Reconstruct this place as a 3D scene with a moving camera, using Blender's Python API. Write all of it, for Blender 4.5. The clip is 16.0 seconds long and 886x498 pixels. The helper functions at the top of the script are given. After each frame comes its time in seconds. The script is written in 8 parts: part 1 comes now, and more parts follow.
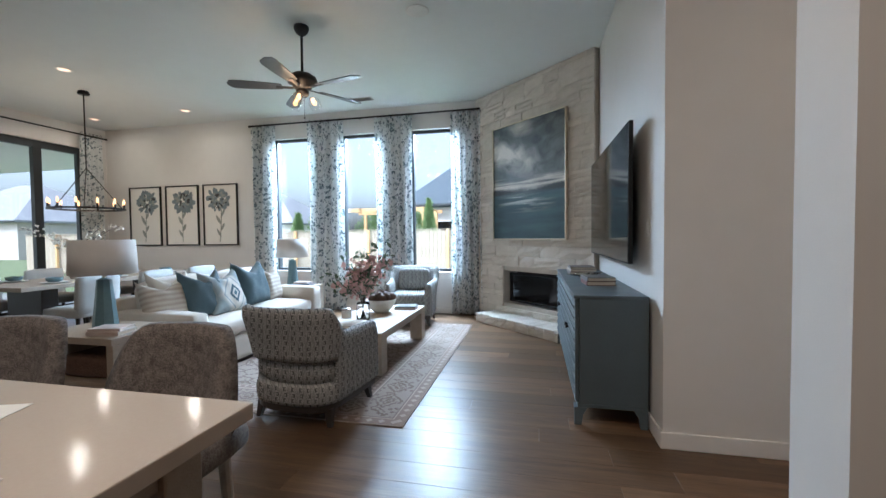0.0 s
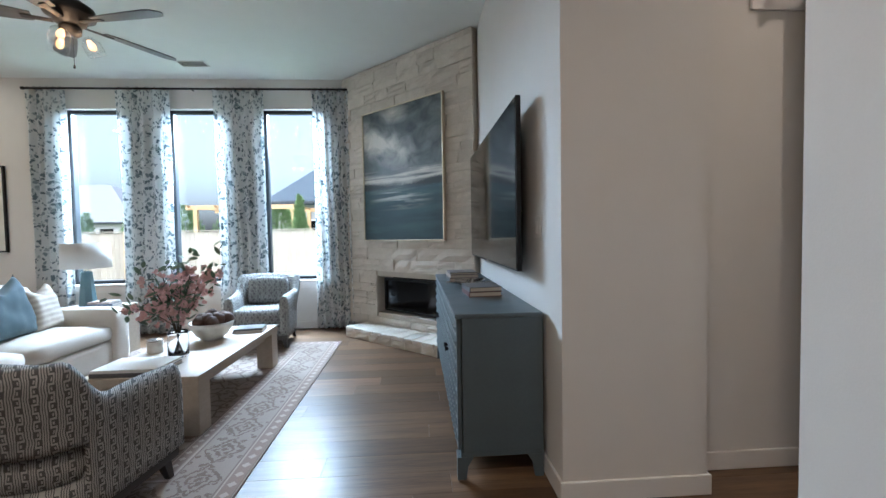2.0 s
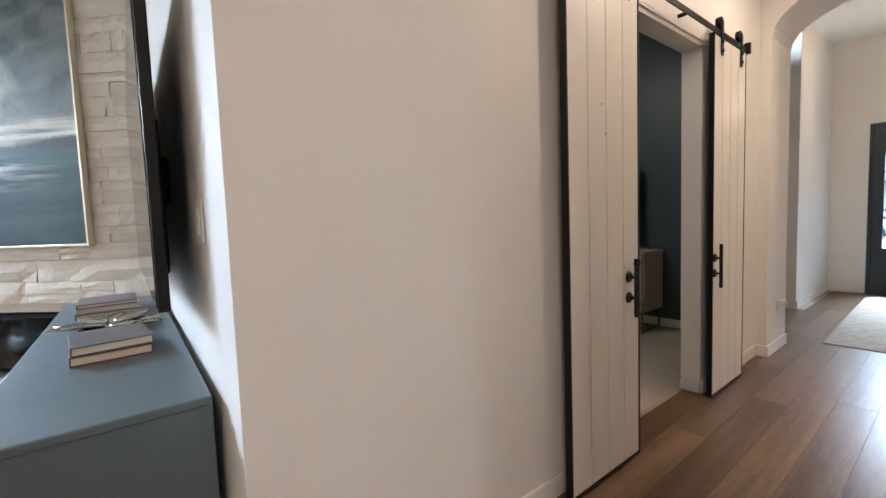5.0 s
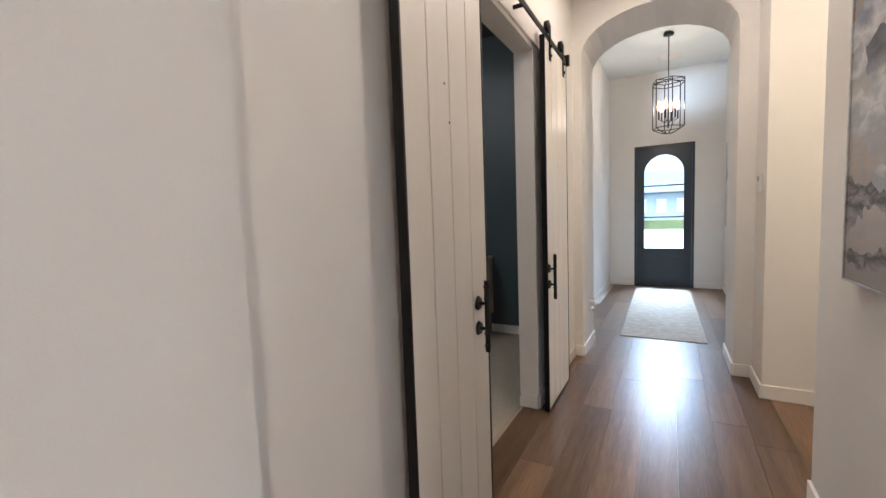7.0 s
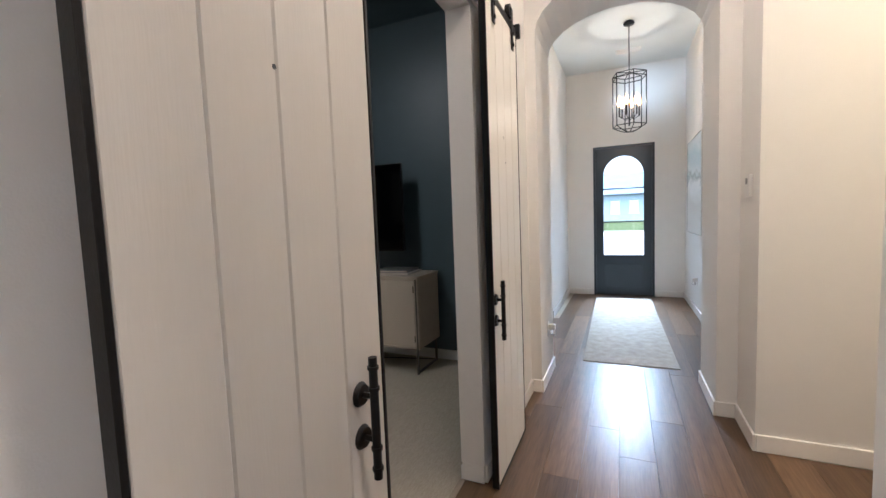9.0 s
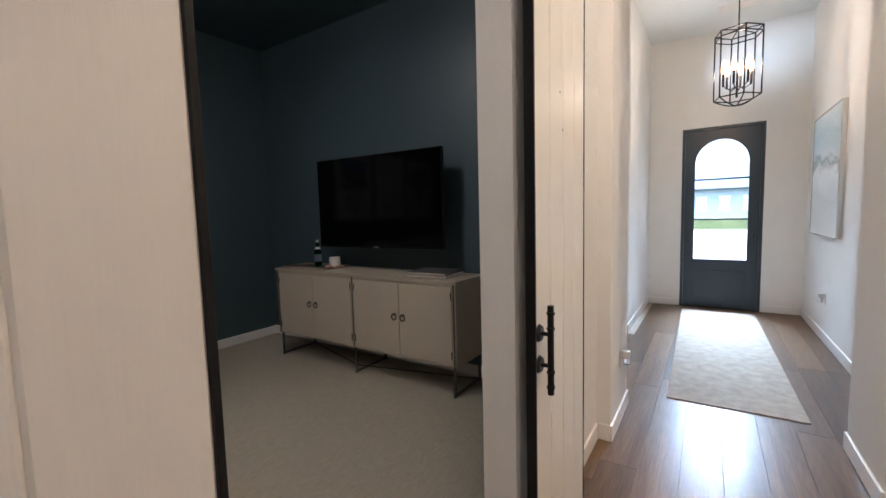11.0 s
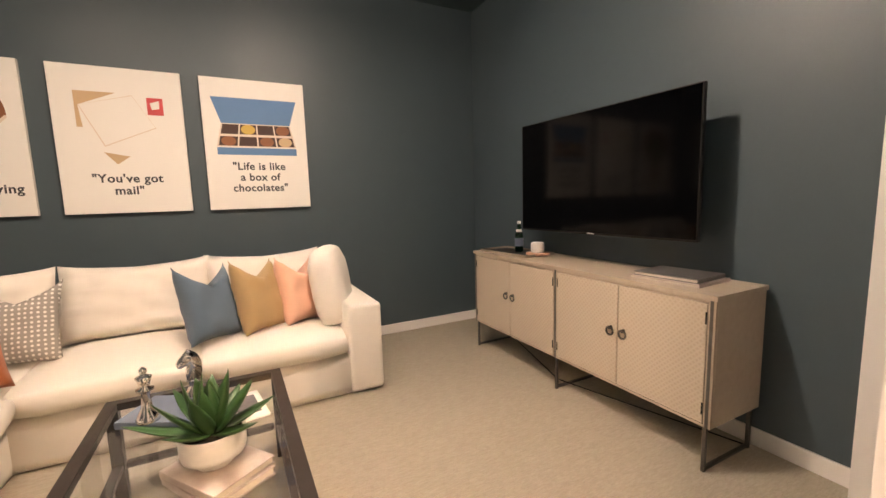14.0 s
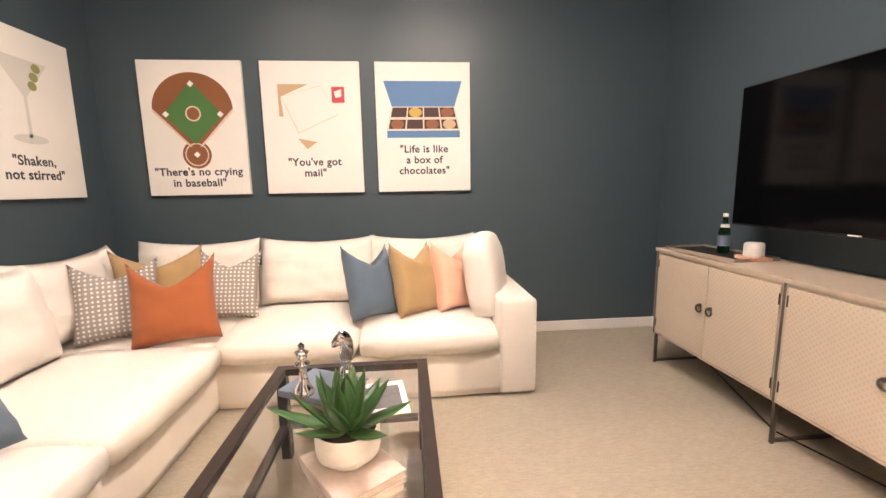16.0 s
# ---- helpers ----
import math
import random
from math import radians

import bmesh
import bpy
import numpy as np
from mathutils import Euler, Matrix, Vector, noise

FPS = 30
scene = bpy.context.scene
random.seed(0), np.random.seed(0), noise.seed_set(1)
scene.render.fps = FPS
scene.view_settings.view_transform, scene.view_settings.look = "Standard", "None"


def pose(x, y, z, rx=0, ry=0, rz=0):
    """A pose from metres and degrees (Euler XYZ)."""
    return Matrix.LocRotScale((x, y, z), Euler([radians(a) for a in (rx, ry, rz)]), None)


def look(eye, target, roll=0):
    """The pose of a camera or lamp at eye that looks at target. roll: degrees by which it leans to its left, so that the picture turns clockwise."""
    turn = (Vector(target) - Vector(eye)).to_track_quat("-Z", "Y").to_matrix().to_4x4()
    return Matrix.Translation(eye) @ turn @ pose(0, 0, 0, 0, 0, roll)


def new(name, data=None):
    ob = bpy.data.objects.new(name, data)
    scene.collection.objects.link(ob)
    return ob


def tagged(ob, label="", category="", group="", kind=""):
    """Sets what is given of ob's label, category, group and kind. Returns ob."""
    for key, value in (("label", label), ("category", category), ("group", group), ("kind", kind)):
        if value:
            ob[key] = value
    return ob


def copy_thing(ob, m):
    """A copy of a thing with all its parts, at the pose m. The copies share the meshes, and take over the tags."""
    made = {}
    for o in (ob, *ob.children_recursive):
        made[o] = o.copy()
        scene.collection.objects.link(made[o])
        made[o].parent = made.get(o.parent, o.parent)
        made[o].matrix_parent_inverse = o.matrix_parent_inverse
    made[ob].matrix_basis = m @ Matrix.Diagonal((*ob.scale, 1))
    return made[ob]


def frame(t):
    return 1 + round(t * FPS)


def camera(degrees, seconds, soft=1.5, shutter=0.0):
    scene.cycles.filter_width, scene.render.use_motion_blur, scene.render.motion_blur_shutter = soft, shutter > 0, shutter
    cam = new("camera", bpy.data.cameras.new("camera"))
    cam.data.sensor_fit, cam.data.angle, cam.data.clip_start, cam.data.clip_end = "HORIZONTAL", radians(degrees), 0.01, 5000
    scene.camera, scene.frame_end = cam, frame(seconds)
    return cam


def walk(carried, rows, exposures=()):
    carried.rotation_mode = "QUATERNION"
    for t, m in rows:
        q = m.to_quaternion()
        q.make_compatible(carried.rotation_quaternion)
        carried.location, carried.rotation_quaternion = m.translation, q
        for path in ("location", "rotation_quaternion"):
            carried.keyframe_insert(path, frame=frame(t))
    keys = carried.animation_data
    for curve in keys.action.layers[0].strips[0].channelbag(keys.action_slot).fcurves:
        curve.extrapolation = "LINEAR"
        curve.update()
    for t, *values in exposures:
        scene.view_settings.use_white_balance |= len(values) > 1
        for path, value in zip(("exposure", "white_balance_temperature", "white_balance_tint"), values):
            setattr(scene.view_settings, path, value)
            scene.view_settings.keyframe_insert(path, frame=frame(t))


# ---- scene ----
cam = camera(94.6, 16.0)
PATH = [
    (0, (1.478, 1.473, 1.283), (1.039, 3.423, 1.219), -0.6),
    (0.5, (1.498, 1.679, 1.291), (1.198, 3.655, 1.228), -0.7),
    (1, (1.507, 1.854, 1.29), (1.345, 3.846, 1.224), -0.8),
    (1.5, (1.514, 2.051, 1.292), (1.499, 4.05, 1.222), -1.0),
    (2, (1.543, 2.233, 1.295), (1.671, 4.227, 1.221), -1.0),
    (2.5, (1.594, 2.414, 1.281), (1.875, 4.393, 1.199), -1.2),
    (3, (1.679, 2.594, 1.286), (2.125, 4.541, 1.194), -1.4),
    (3.5, (1.764, 2.754, 1.286), (2.398, 4.648, 1.184), -1.6),
    (4, (1.845, 2.907, 1.285), (2.676, 4.722, 1.171), -1.7),
    (4.5, (1.934, 3.046, 1.31), (2.972, 4.751, 1.179), -1.9),
    (5, (2.051, 3.15, 1.299), (3.27, 4.73, 1.161), -2.1),
    (7.5, (2.684, 3.553, 1.366), (4.489, 4.401, 1.215), -2.1),
    (8, (2.874, 3.568, 1.391), (4.709, 4.349, 1.242), -2.3),
    (10.5, (3.789, 3.734, 1.383), (5.524, 4.717, 1.228), -1.6),
    (11, (3.925, 3.751, 1.374), (5.595, 4.840, 1.209), -1.5),
    (11.5, (4.059, 3.818, 1.387), (5.638, 5.030, 1.195), -2.2),
    (12, (4.179, 3.899, 1.388), (5.658, 5.231, 1.187), -2.0),
    (12.5, (4.276, 3.998, 1.386), (5.627, 5.458, 1.175), -1.9),
    (13, (4.342, 4.088, 1.377), (5.56, 5.658, 1.152), -1.8),
    (13.5, (4.439, 4.172, 1.38), (5.502, 5.849, 1.142), -1.7),
    (14, (4.509, 4.246, 1.37), (5.413, 6.013, 1.124), -1.7),
    (14.5, (4.544, 4.316, 1.351), (5.269, 6.162, 1.097), -1.5),
    (15, (4.576, 4.387, 1.343), (5.12, 6.293, 1.077), -1.3),
    (15.5, (4.594, 4.476, 1.361), (4.946, 6.424, 1.075), -1.1),
    (16, (4.597, 4.546, 1.359), (4.766, 6.516, 1.061), -1.0),
]
walk(cam, [(t, look(eye, target, roll)) for t, eye, target, roll in PATH],
     [(0, 2.65, 5250, 7), (2.5, 2.7, 5300, 7), (3.5, 2.88, 5600, 10), (4.5, 3.5, 5700, 11), (5, 3.6, 5600, 11), (7.5, 3.78, 5150, 8), (10.5, 3.92, 5050, 8),
      (11.5, 3.9, 5700, 14), (12.5, 4.75, 6700, 18), (13, 5.12, 7250, 20), (14, 5.72, 6850, 21), (16, 6.15, 6250, 22)])

# world, sun, the lamps that the place has and some added ones
world = bpy.data.worlds.new("world")
scene.world = world
world.use_nodes = True
wn = world.node_tree
sky = wn.nodes.new("ShaderNodeTexSky")
sky.sky_type = "NISHITA"
sky.sun_disc = False
sky.sun_elevation, sky.sun_rotation = radians(50), radians(200)
sky.air_density, sky.dust_density, sky.ozone_density = 1.0, 5.0, 1.5
haze = wn.nodes.new("ShaderNodeHueSaturation")
haze.inputs["Saturation"].default_value = 0.5
wn.links.new(sky.outputs[0], haze.inputs["Color"])
wn.links.new(haze.outputs[0], wn.nodes["Background"].inputs[0])
wn.nodes["Background"].inputs[1].default_value = 0.06

sun_data = bpy.data.lights.new("sun", "SUN")
sun_data.energy, sun_data.angle, sun_data.color = 0.5, radians(12), (1.0, 0.96, 0.9)
sun = new("sun", sun_data)
sun.matrix_basis = look((0, 0, 20), (4, 9, 8))


def disc_lamp(x, y, z, watts, color=(1.0, 0.80, 0.58), size=0.1, spread=178):
    data = bpy.data.lights.new("ceiling_disc_lamp", "AREA")
    data.shape, data.size, data.energy, data.color, data.spread = "DISK", size, watts, color, radians(spread)
    ob = new("ceiling_disc_lamp", data)
    ob.matrix_basis = pose(x, y, z)
    return ob


def bulb_lamp(x, y, z, watts, color=(1.0, 0.62, 0.32), size=0.03):
    data = bpy.data.lights.new("bulb_lamp", "POINT")
    data.energy, data.color, data.shadow_soft_size = watts, color, size
    ob = new("bulb_lamp", data)
    ob.matrix_basis = pose(x, y, z)
    return ob


GREAT_Z, HALL_Z, FOYER_Z, MEDIA_Z = 3.45, 3.3, 3.68, 3.35
GREAT_LIGHTS = [(-4.36, 5.56), (-4.29, 7.34), (-6.25, 7.35), (-6.3, 5.5), (-4.3, 3.7)]
# Unseen, at assumed places; the first is added to warm the hall wall's end.
UNSEEN_KITCHEN_LIGHTS = [(0.95, 1.75), (0.8, 0.2), (-1.4, 0.6), (-0.2, -1.2)]
HALL_LIGHTS = [(4.05, 3.42), (5.6, 3.6)]
MEDIA_LIGHTS = [(3.52, 6.05), (5.02, 6.03)]
for x, y in GREAT_LIGHTS:
    disc_lamp(x, y, GREAT_Z - 0.012, 0.7)
for (x, y), watts in zip(UNSEEN_KITCHEN_LIGHTS, (4.6, 2.4, 2.4, 2.4)):
    disc_lamp(x, y, GREAT_Z - 0.012, watts, (1.0, 0.74, 0.52))
for x, y in HALL_LIGHTS:
    disc_lamp(x, y, HALL_Z - 0.012, 1.35, (1.0, 0.74, 0.52), 0.1, 174)
for (x, y), watts in zip(MEDIA_LIGHTS, (0.53, 1.16)):
    bulb_lamp(x, y, MEDIA_Z - 0.10, watts, (1.0, 0.84, 0.66), 0.045)
    disc_lamp(x, y, MEDIA_Z - 0.15, watts * 1.15, (1.0, 0.84, 0.66), 0.09, 174)
# Unseen lamp added to brighten the side passage; no fitting belongs to it.
disc_lamp(5.4, 1.7, 3.43, 3.4, (1.0, 0.72, 0.42))
bulb_lamp(8.93, 3.555, 2.74, 2.7, (1.0, 0.76, 0.52), 0.035)


def sky_lamp(eye, target, w, h, watts):
    """Stands for the open sky above an opening."""
    data = bpy.data.lights.new("sky_lamp", "AREA")
    data.shape, data.size, data.size_y, data.energy, data.color = "RECTANGLE", w, h, watts, (0.80, 0.92, 1.0)
    new("sky_lamp", data).matrix_basis = look(eye, target)


for x in (-2.72, -1.43, -0.14):
    sky_lamp((x, 9.1, 4.0), (x + 0.3, 4.6, 0.3), 1.2, 2.4, 220)
sky_lamp((11.9, 3.63, 3.2), (7.5, 3.63, 0.0), 0.9, 1.4, 65)

# ---- materials ----


def material(name, color, dark=None, rough=0.5, metal=0.0, scale=6.0, fine=90.0, amount=0.5, bump=0.08, random_amount=0.0,
             stretch=(1, 1, 1), rough_var=0.1, coat=0.0, sheen=0.0):
    """A surface with mottling at two scales, fine relief and an optional shift for each piece."""
    m = bpy.data.materials.new(name)
    m.use_nodes = True
    t = m.node_tree
    n, lk = t.nodes, t.links
    b = n["Principled BSDF"]
    dark = dark or tuple(c * 0.8 for c in color)
    co = n.new("ShaderNodeTexCoord")
    mp = n.new("ShaderNodeMapping")
    mp.inputs["Scale"].default_value = stretch
    lk.new(co.outputs["Object"], mp.inputs[0])
    vec = mp.outputs[0]
    info = n.new("ShaderNodeObjectInfo")
    if random_amount:
        add = n.new("ShaderNodeVectorMath")
        add.operation = "ADD"
        mul = n.new("ShaderNodeMath")
        mul.operation = "MULTIPLY"
        mul.inputs[1].default_value = 37.0
        lk.new(info.outputs["Random"], mul.inputs[0])
        lk.new(vec, add.inputs[0])
        lk.new(mul.outputs[0], add.inputs[1])
        vec = add.outputs[0]
    big = n.new("ShaderNodeTexNoise")
    big.inputs["Scale"].default_value, big.inputs["Detail"].default_value = scale, 5
    small = n.new("ShaderNodeTexNoise")
    small.inputs["Scale"].default_value, small.inputs["Detail"].default_value = fine, 3
    lk.new(vec, big.inputs["Vector"])
    lk.new(vec, small.inputs["Vector"])
    both = n.new("ShaderNodeMix")
    both.inputs[0].default_value = 0.4
    lk.new(big.outputs[0], both.inputs[2])
    lk.new(small.outputs[0], both.inputs[3])
    ramp = n.new("ShaderNodeValToRGB")
    ramp.color_ramp.elements[0].position, ramp.color_ramp.elements[1].position = 0.5 - 0.25 / max(amount, 0.05) * 0.5, 0.5 + 0.25 / max(amount, 0.05) * 0.5
    ramp.color_ramp.elements[0].color, ramp.color_ramp.elements[1].color = (*dark, 1), (*color, 1)
    lk.new(both.outputs[0], ramp.inputs[0])
    out = ramp.outputs[0]
    if random_amount:
        hsv = n.new("ShaderNodeHueSaturation")
        rng = n.new("ShaderNodeMapRange")
        rng.inputs[3].default_value, rng.inputs[4].default_value = 1 - random_amount, 1 + random_amount
        lk.new(info.outputs["Random"], rng.inputs[0])
        lk.new(rng.outputs[0], hsv.inputs["Value"])
        lk.new(out, hsv.inputs["Color"])
        out = hsv.outputs[0]
    lk.new(out, b.inputs["Base Color"])
    rr = n.new("ShaderNodeMapRange")
    rr.inputs[3].default_value, rr.inputs[4].default_value = max(0.02, rough - rough_var), min(1, rough + rough_var)
    lk.new(big.outputs[0], rr.inputs[0])
    lk.new(rr.outputs[0], b.inputs["Roughness"])
    b.inputs["Metallic"].default_value = metal
    b.inputs["Coat Weight"].default_value = coat
    if sheen:
        b.inputs["Sheen Weight"].default_value = sheen
    if bump:
        bp = n.new("ShaderNodeBump")
        bp.inputs["Strength"].default_value, bp.inputs["Distance"].default_value = bump, 0.01
        lk.new(small.outputs[0], bp.inputs["Height"])
        lk.new(bp.outputs[0], b.inputs["Normal"])
    return m


def glass_material(name, tint=(1, 1, 1), rough=0.0):
    m = bpy.data.materials.new(name)
    m.use_nodes = True
    b = m.node_tree.nodes["Principled BSDF"]
    b.inputs["Base Color"].default_value = (*tint, 1)
    b.inputs["Transmission Weight"].default_value = 1.0
    b.inputs["Roughness"].default_value = rough
    b.inputs["IOR"].default_value = 1.45
    return m


def pane_material(name, tint=(1, 1, 1)):
    """A thin flat pane: clear, with a faint mirror."""
    m = bpy.data.materials.new(name)
    m.use_nodes = True
    n, lk = m.node_tree.nodes, m.node_tree.links
    n.remove(n["Principled BSDF"])
    clear = n.new("ShaderNodeBsdfTransparent")
    clear.inputs[0].default_value = (*tint, 1)
    gloss = n.new("ShaderNodeBsdfGlossy")
    gloss.inputs["Roughness"].default_value = 0.02
    facing = n.new("ShaderNodeLayerWeight")
    facing.inputs[0].default_value = 0.5
    steep = n.new("ShaderNodeMath")
    steep.operation = "POWER"
    steep.inputs[1].default_value = 4.0
    gain = n.new("ShaderNodeMath")
    gain.operation = "MULTIPLY_ADD"
    gain.inputs[1].default_value, gain.inputs[2].default_value = 0.5, 0.03
    mix = n.new("ShaderNodeMixShader")
    lk.new(facing.outputs["Facing"], steep.inputs[0])
    lk.new(steep.outputs[0], gain.inputs[0])
    lk.new(gain.outputs[0], mix.inputs[0])
    lk.new(clear.outputs[0], mix.inputs[1])
    lk.new(gloss.outputs[0], mix.inputs[2])
    lk.new(mix.outputs[0], n["Material Output"].inputs[0])
    return m


def glow(name, color, strength):
    m = bpy.data.materials.new(name)
    m.use_nodes = True
    b = m.node_tree.nodes["Principled BSDF"]
    b.inputs["Base Color"].default_value = (*color, 1)
    b.inputs["Emission Color"].default_value = (*color, 1)
    b.inputs["Emission Strength"].default_value = strength
    return m


WALL = material("wall_paint", (0.74, 0.715, 0.68), (0.70, 0.675, 0.64), rough=0.7, fine=260, bump=0.06)
CEIL = material("ceiling_paint", (0.72, 0.74, 0.72), (0.68, 0.70, 0.68), rough=0.8, fine=200, bump=0.05)
TRIM = material("trim_paint", (0.80, 0.77, 0.73), (0.76, 0.73, 0.69), rough=0.4, fine=60, bump=0.02)
SLATE = material("slate_wall_paint", (0.060, 0.087, 0.100), (0.053, 0.077, 0.090), rough=0.45, fine=260, bump=0.06)
BLACK = material("black_metal", (0.018, 0.017, 0.017), (0.010, 0.010, 0.010), rough=0.4, metal=0.6, fine=120, bump=0.03)
BRONZE_FRAME = material("dark_window_frame", (0.03, 0.035, 0.04), rough=0.45, fine=60)
BARN = material("barn_door_paint", (0.67, 0.63, 0.57), (0.63, 0.59, 0.53), rough=0.37, rough_var=0.06, scale=2.2, fine=34, stretch=(7, 7, 0.5), bump=0.05, random_amount=0.02)
OAK = material("oak_plank", (0.190, 0.116, 0.066), (0.080, 0.048, 0.028), rough=0.33, scale=1.6, fine=11, amount=0.7, stretch=(0.7, 11, 11), bump=0.03, random_amount=0.34)
OAK.node_tree.nodes["Principled BSDF"].inputs["Specular IOR Level"].default_value = 0.3
STONE = material("white_limestone", (0.70, 0.65, 0.575), (0.56, 0.51, 0.44), rough=0.85, scale=9, fine=60, bump=0.45, random_amount=0.07)
MORTAR = material("mortar", (0.56, 0.51, 0.44), rough=0.95, fine=120, bump=0.3)
CARPET = material("carpet", (0.48, 0.42, 0.33), (0.35, 0.305, 0.23), rough=0.95, scale=70, fine=150, amount=0.6, stretch=(0.35, 1.6, 1), bump=0.9)
SOFA_WHITE = material("white_slipcover", (0.76, 0.71, 0.645), (0.72, 0.67, 0.605), rough=0.9, scale=5, fine=300, bump=0.15, sheen=0.1)
SOFA_CREAM = material("cream_upholstery", (0.66, 0.61, 0.54), (0.58, 0.53, 0.46), rough=0.9, scale=5, fine=240, bump=0.3, sheen=0.2)
BLUEGREY = material("blue_grey_paint", (0.105, 0.135, 0.15), (0.085, 0.11, 0.125), rough=0.38, fine=60, bump=0.03)
SCREEN = material("tv_screen", (0.006, 0.006, 0.007), rough=0.08, rough_var=0.02, fine=40, bump=0)
PEWTER = material("dark_pewter", (0.16, 0.15, 0.14), (0.10, 0.095, 0.09), rough=0.35, metal=0.8, fine=80, bump=0.02)
MATTE_SCREEN = material("antiglare_screen", (0.0015, 0.0015, 0.0018), rough=0.09, rough_var=0.02, fine=40, bump=0)
MATTE_SCREEN.node_tree.nodes["Principled BSDF"].inputs["Specular IOR Level"].default_value = 0.14
PALE_WOOD = material("bleached_wood", (0.50, 0.42, 0.33), (0.38, 0.31, 0.23), rough=0.5, scale=3, fine=30, stretch=(8, 1, 8), bump=0.1)
QUARTZ = material("quartz_counter", (0.56, 0.48, 0.40), (0.52, 0.44, 0.36), rough=0.12, rough_var=0.03, scale=3, fine=140, bump=0)
CLEAR = pane_material("window_pane")
GLASS = glass_material("clear_glass")
CANVAS = material("white_canvas", (0.82, 0.79, 0.73), (0.80, 0.77, 0.71), rough=0.6, fine=300, bump=0.05)
LAMP_GLOW = glow("lamp_disc", (1.0, 0.62, 0.38), 0.3)
BULB_GLOW = glow("bulb_filament", (1.0, 0.48, 0.18), 0.45)


def nodes_of(name, rough=0.85):
    """An empty material, its nodes, a link function, its shader and the object's coordinates."""
    m = bpy.data.materials.new(name)
    m.use_nodes = True
    n = m.node_tree.nodes
    b = n["Principled BSDF"]
    b.inputs["Roughness"].default_value = rough
    co = n.new("ShaderNodeTexCoord")
    return m, n, m.node_tree.links.new, b, co.outputs["Object"]


def math_node(n, link, op, a, b=None, c=None):
    k = n.new("ShaderNodeMath")
    k.operation = op
    for i, v in enumerate((a, b, c)):
        if v is None:
            continue
        if isinstance(v, (int, float)):
            k.inputs[i].default_value = v
        else:
            link(v, k.inputs[i])
    return k.outputs[0]


def mix_color(n, link, fac, a, b):
    k = n.new("ShaderNodeMix")
    k.data_type = "RGBA"
    for sock, v in ((k.inputs[0], fac), (k.inputs[6], a), (k.inputs[7], b)):
        if isinstance(v, (int, float)):
            sock.default_value = v
        elif isinstance(v, tuple):
            sock.default_value = (*v, 1)
        else:
            link(v, sock)
    return k.outputs[2]


def noise_of(n, link, vec, scale, detail=4, distort=0.0):
    k = n.new("ShaderNodeTexNoise")
    k.inputs["Scale"].default_value, k.inputs["Detail"].default_value, k.inputs["Distortion"].default_value = scale, detail, distort
    link(vec, k.inputs["Vector"])
    return k.outputs[0]


def axes_of(n, link, vec):
    s = n.new("ShaderNodeSeparateXYZ")
    link(vec, s.inputs[0])
    return s.outputs


def steps(n, link, fac, rows):
    """A colour ramp from (position, colour) rows."""
    r = n.new("ShaderNodeValToRGB")
    e = r.color_ramp.elements
    while len(e) < len(rows):
        e.new(0.5)
    for k, (p, c) in zip(e, rows):
        k.position, k.color = p, (*c, 1)
    link(fac, r.inputs[0])
    return r.outputs[0]


def bumped(n, link, b, height, strength, distance=0.005):
    k = n.new("ShaderNodeBump")
    k.inputs["Strength"].default_value, k.inputs["Distance"].default_value = strength, distance
    link(height, k.inputs["Height"])
    link(k.outputs[0], b.inputs["Normal"])


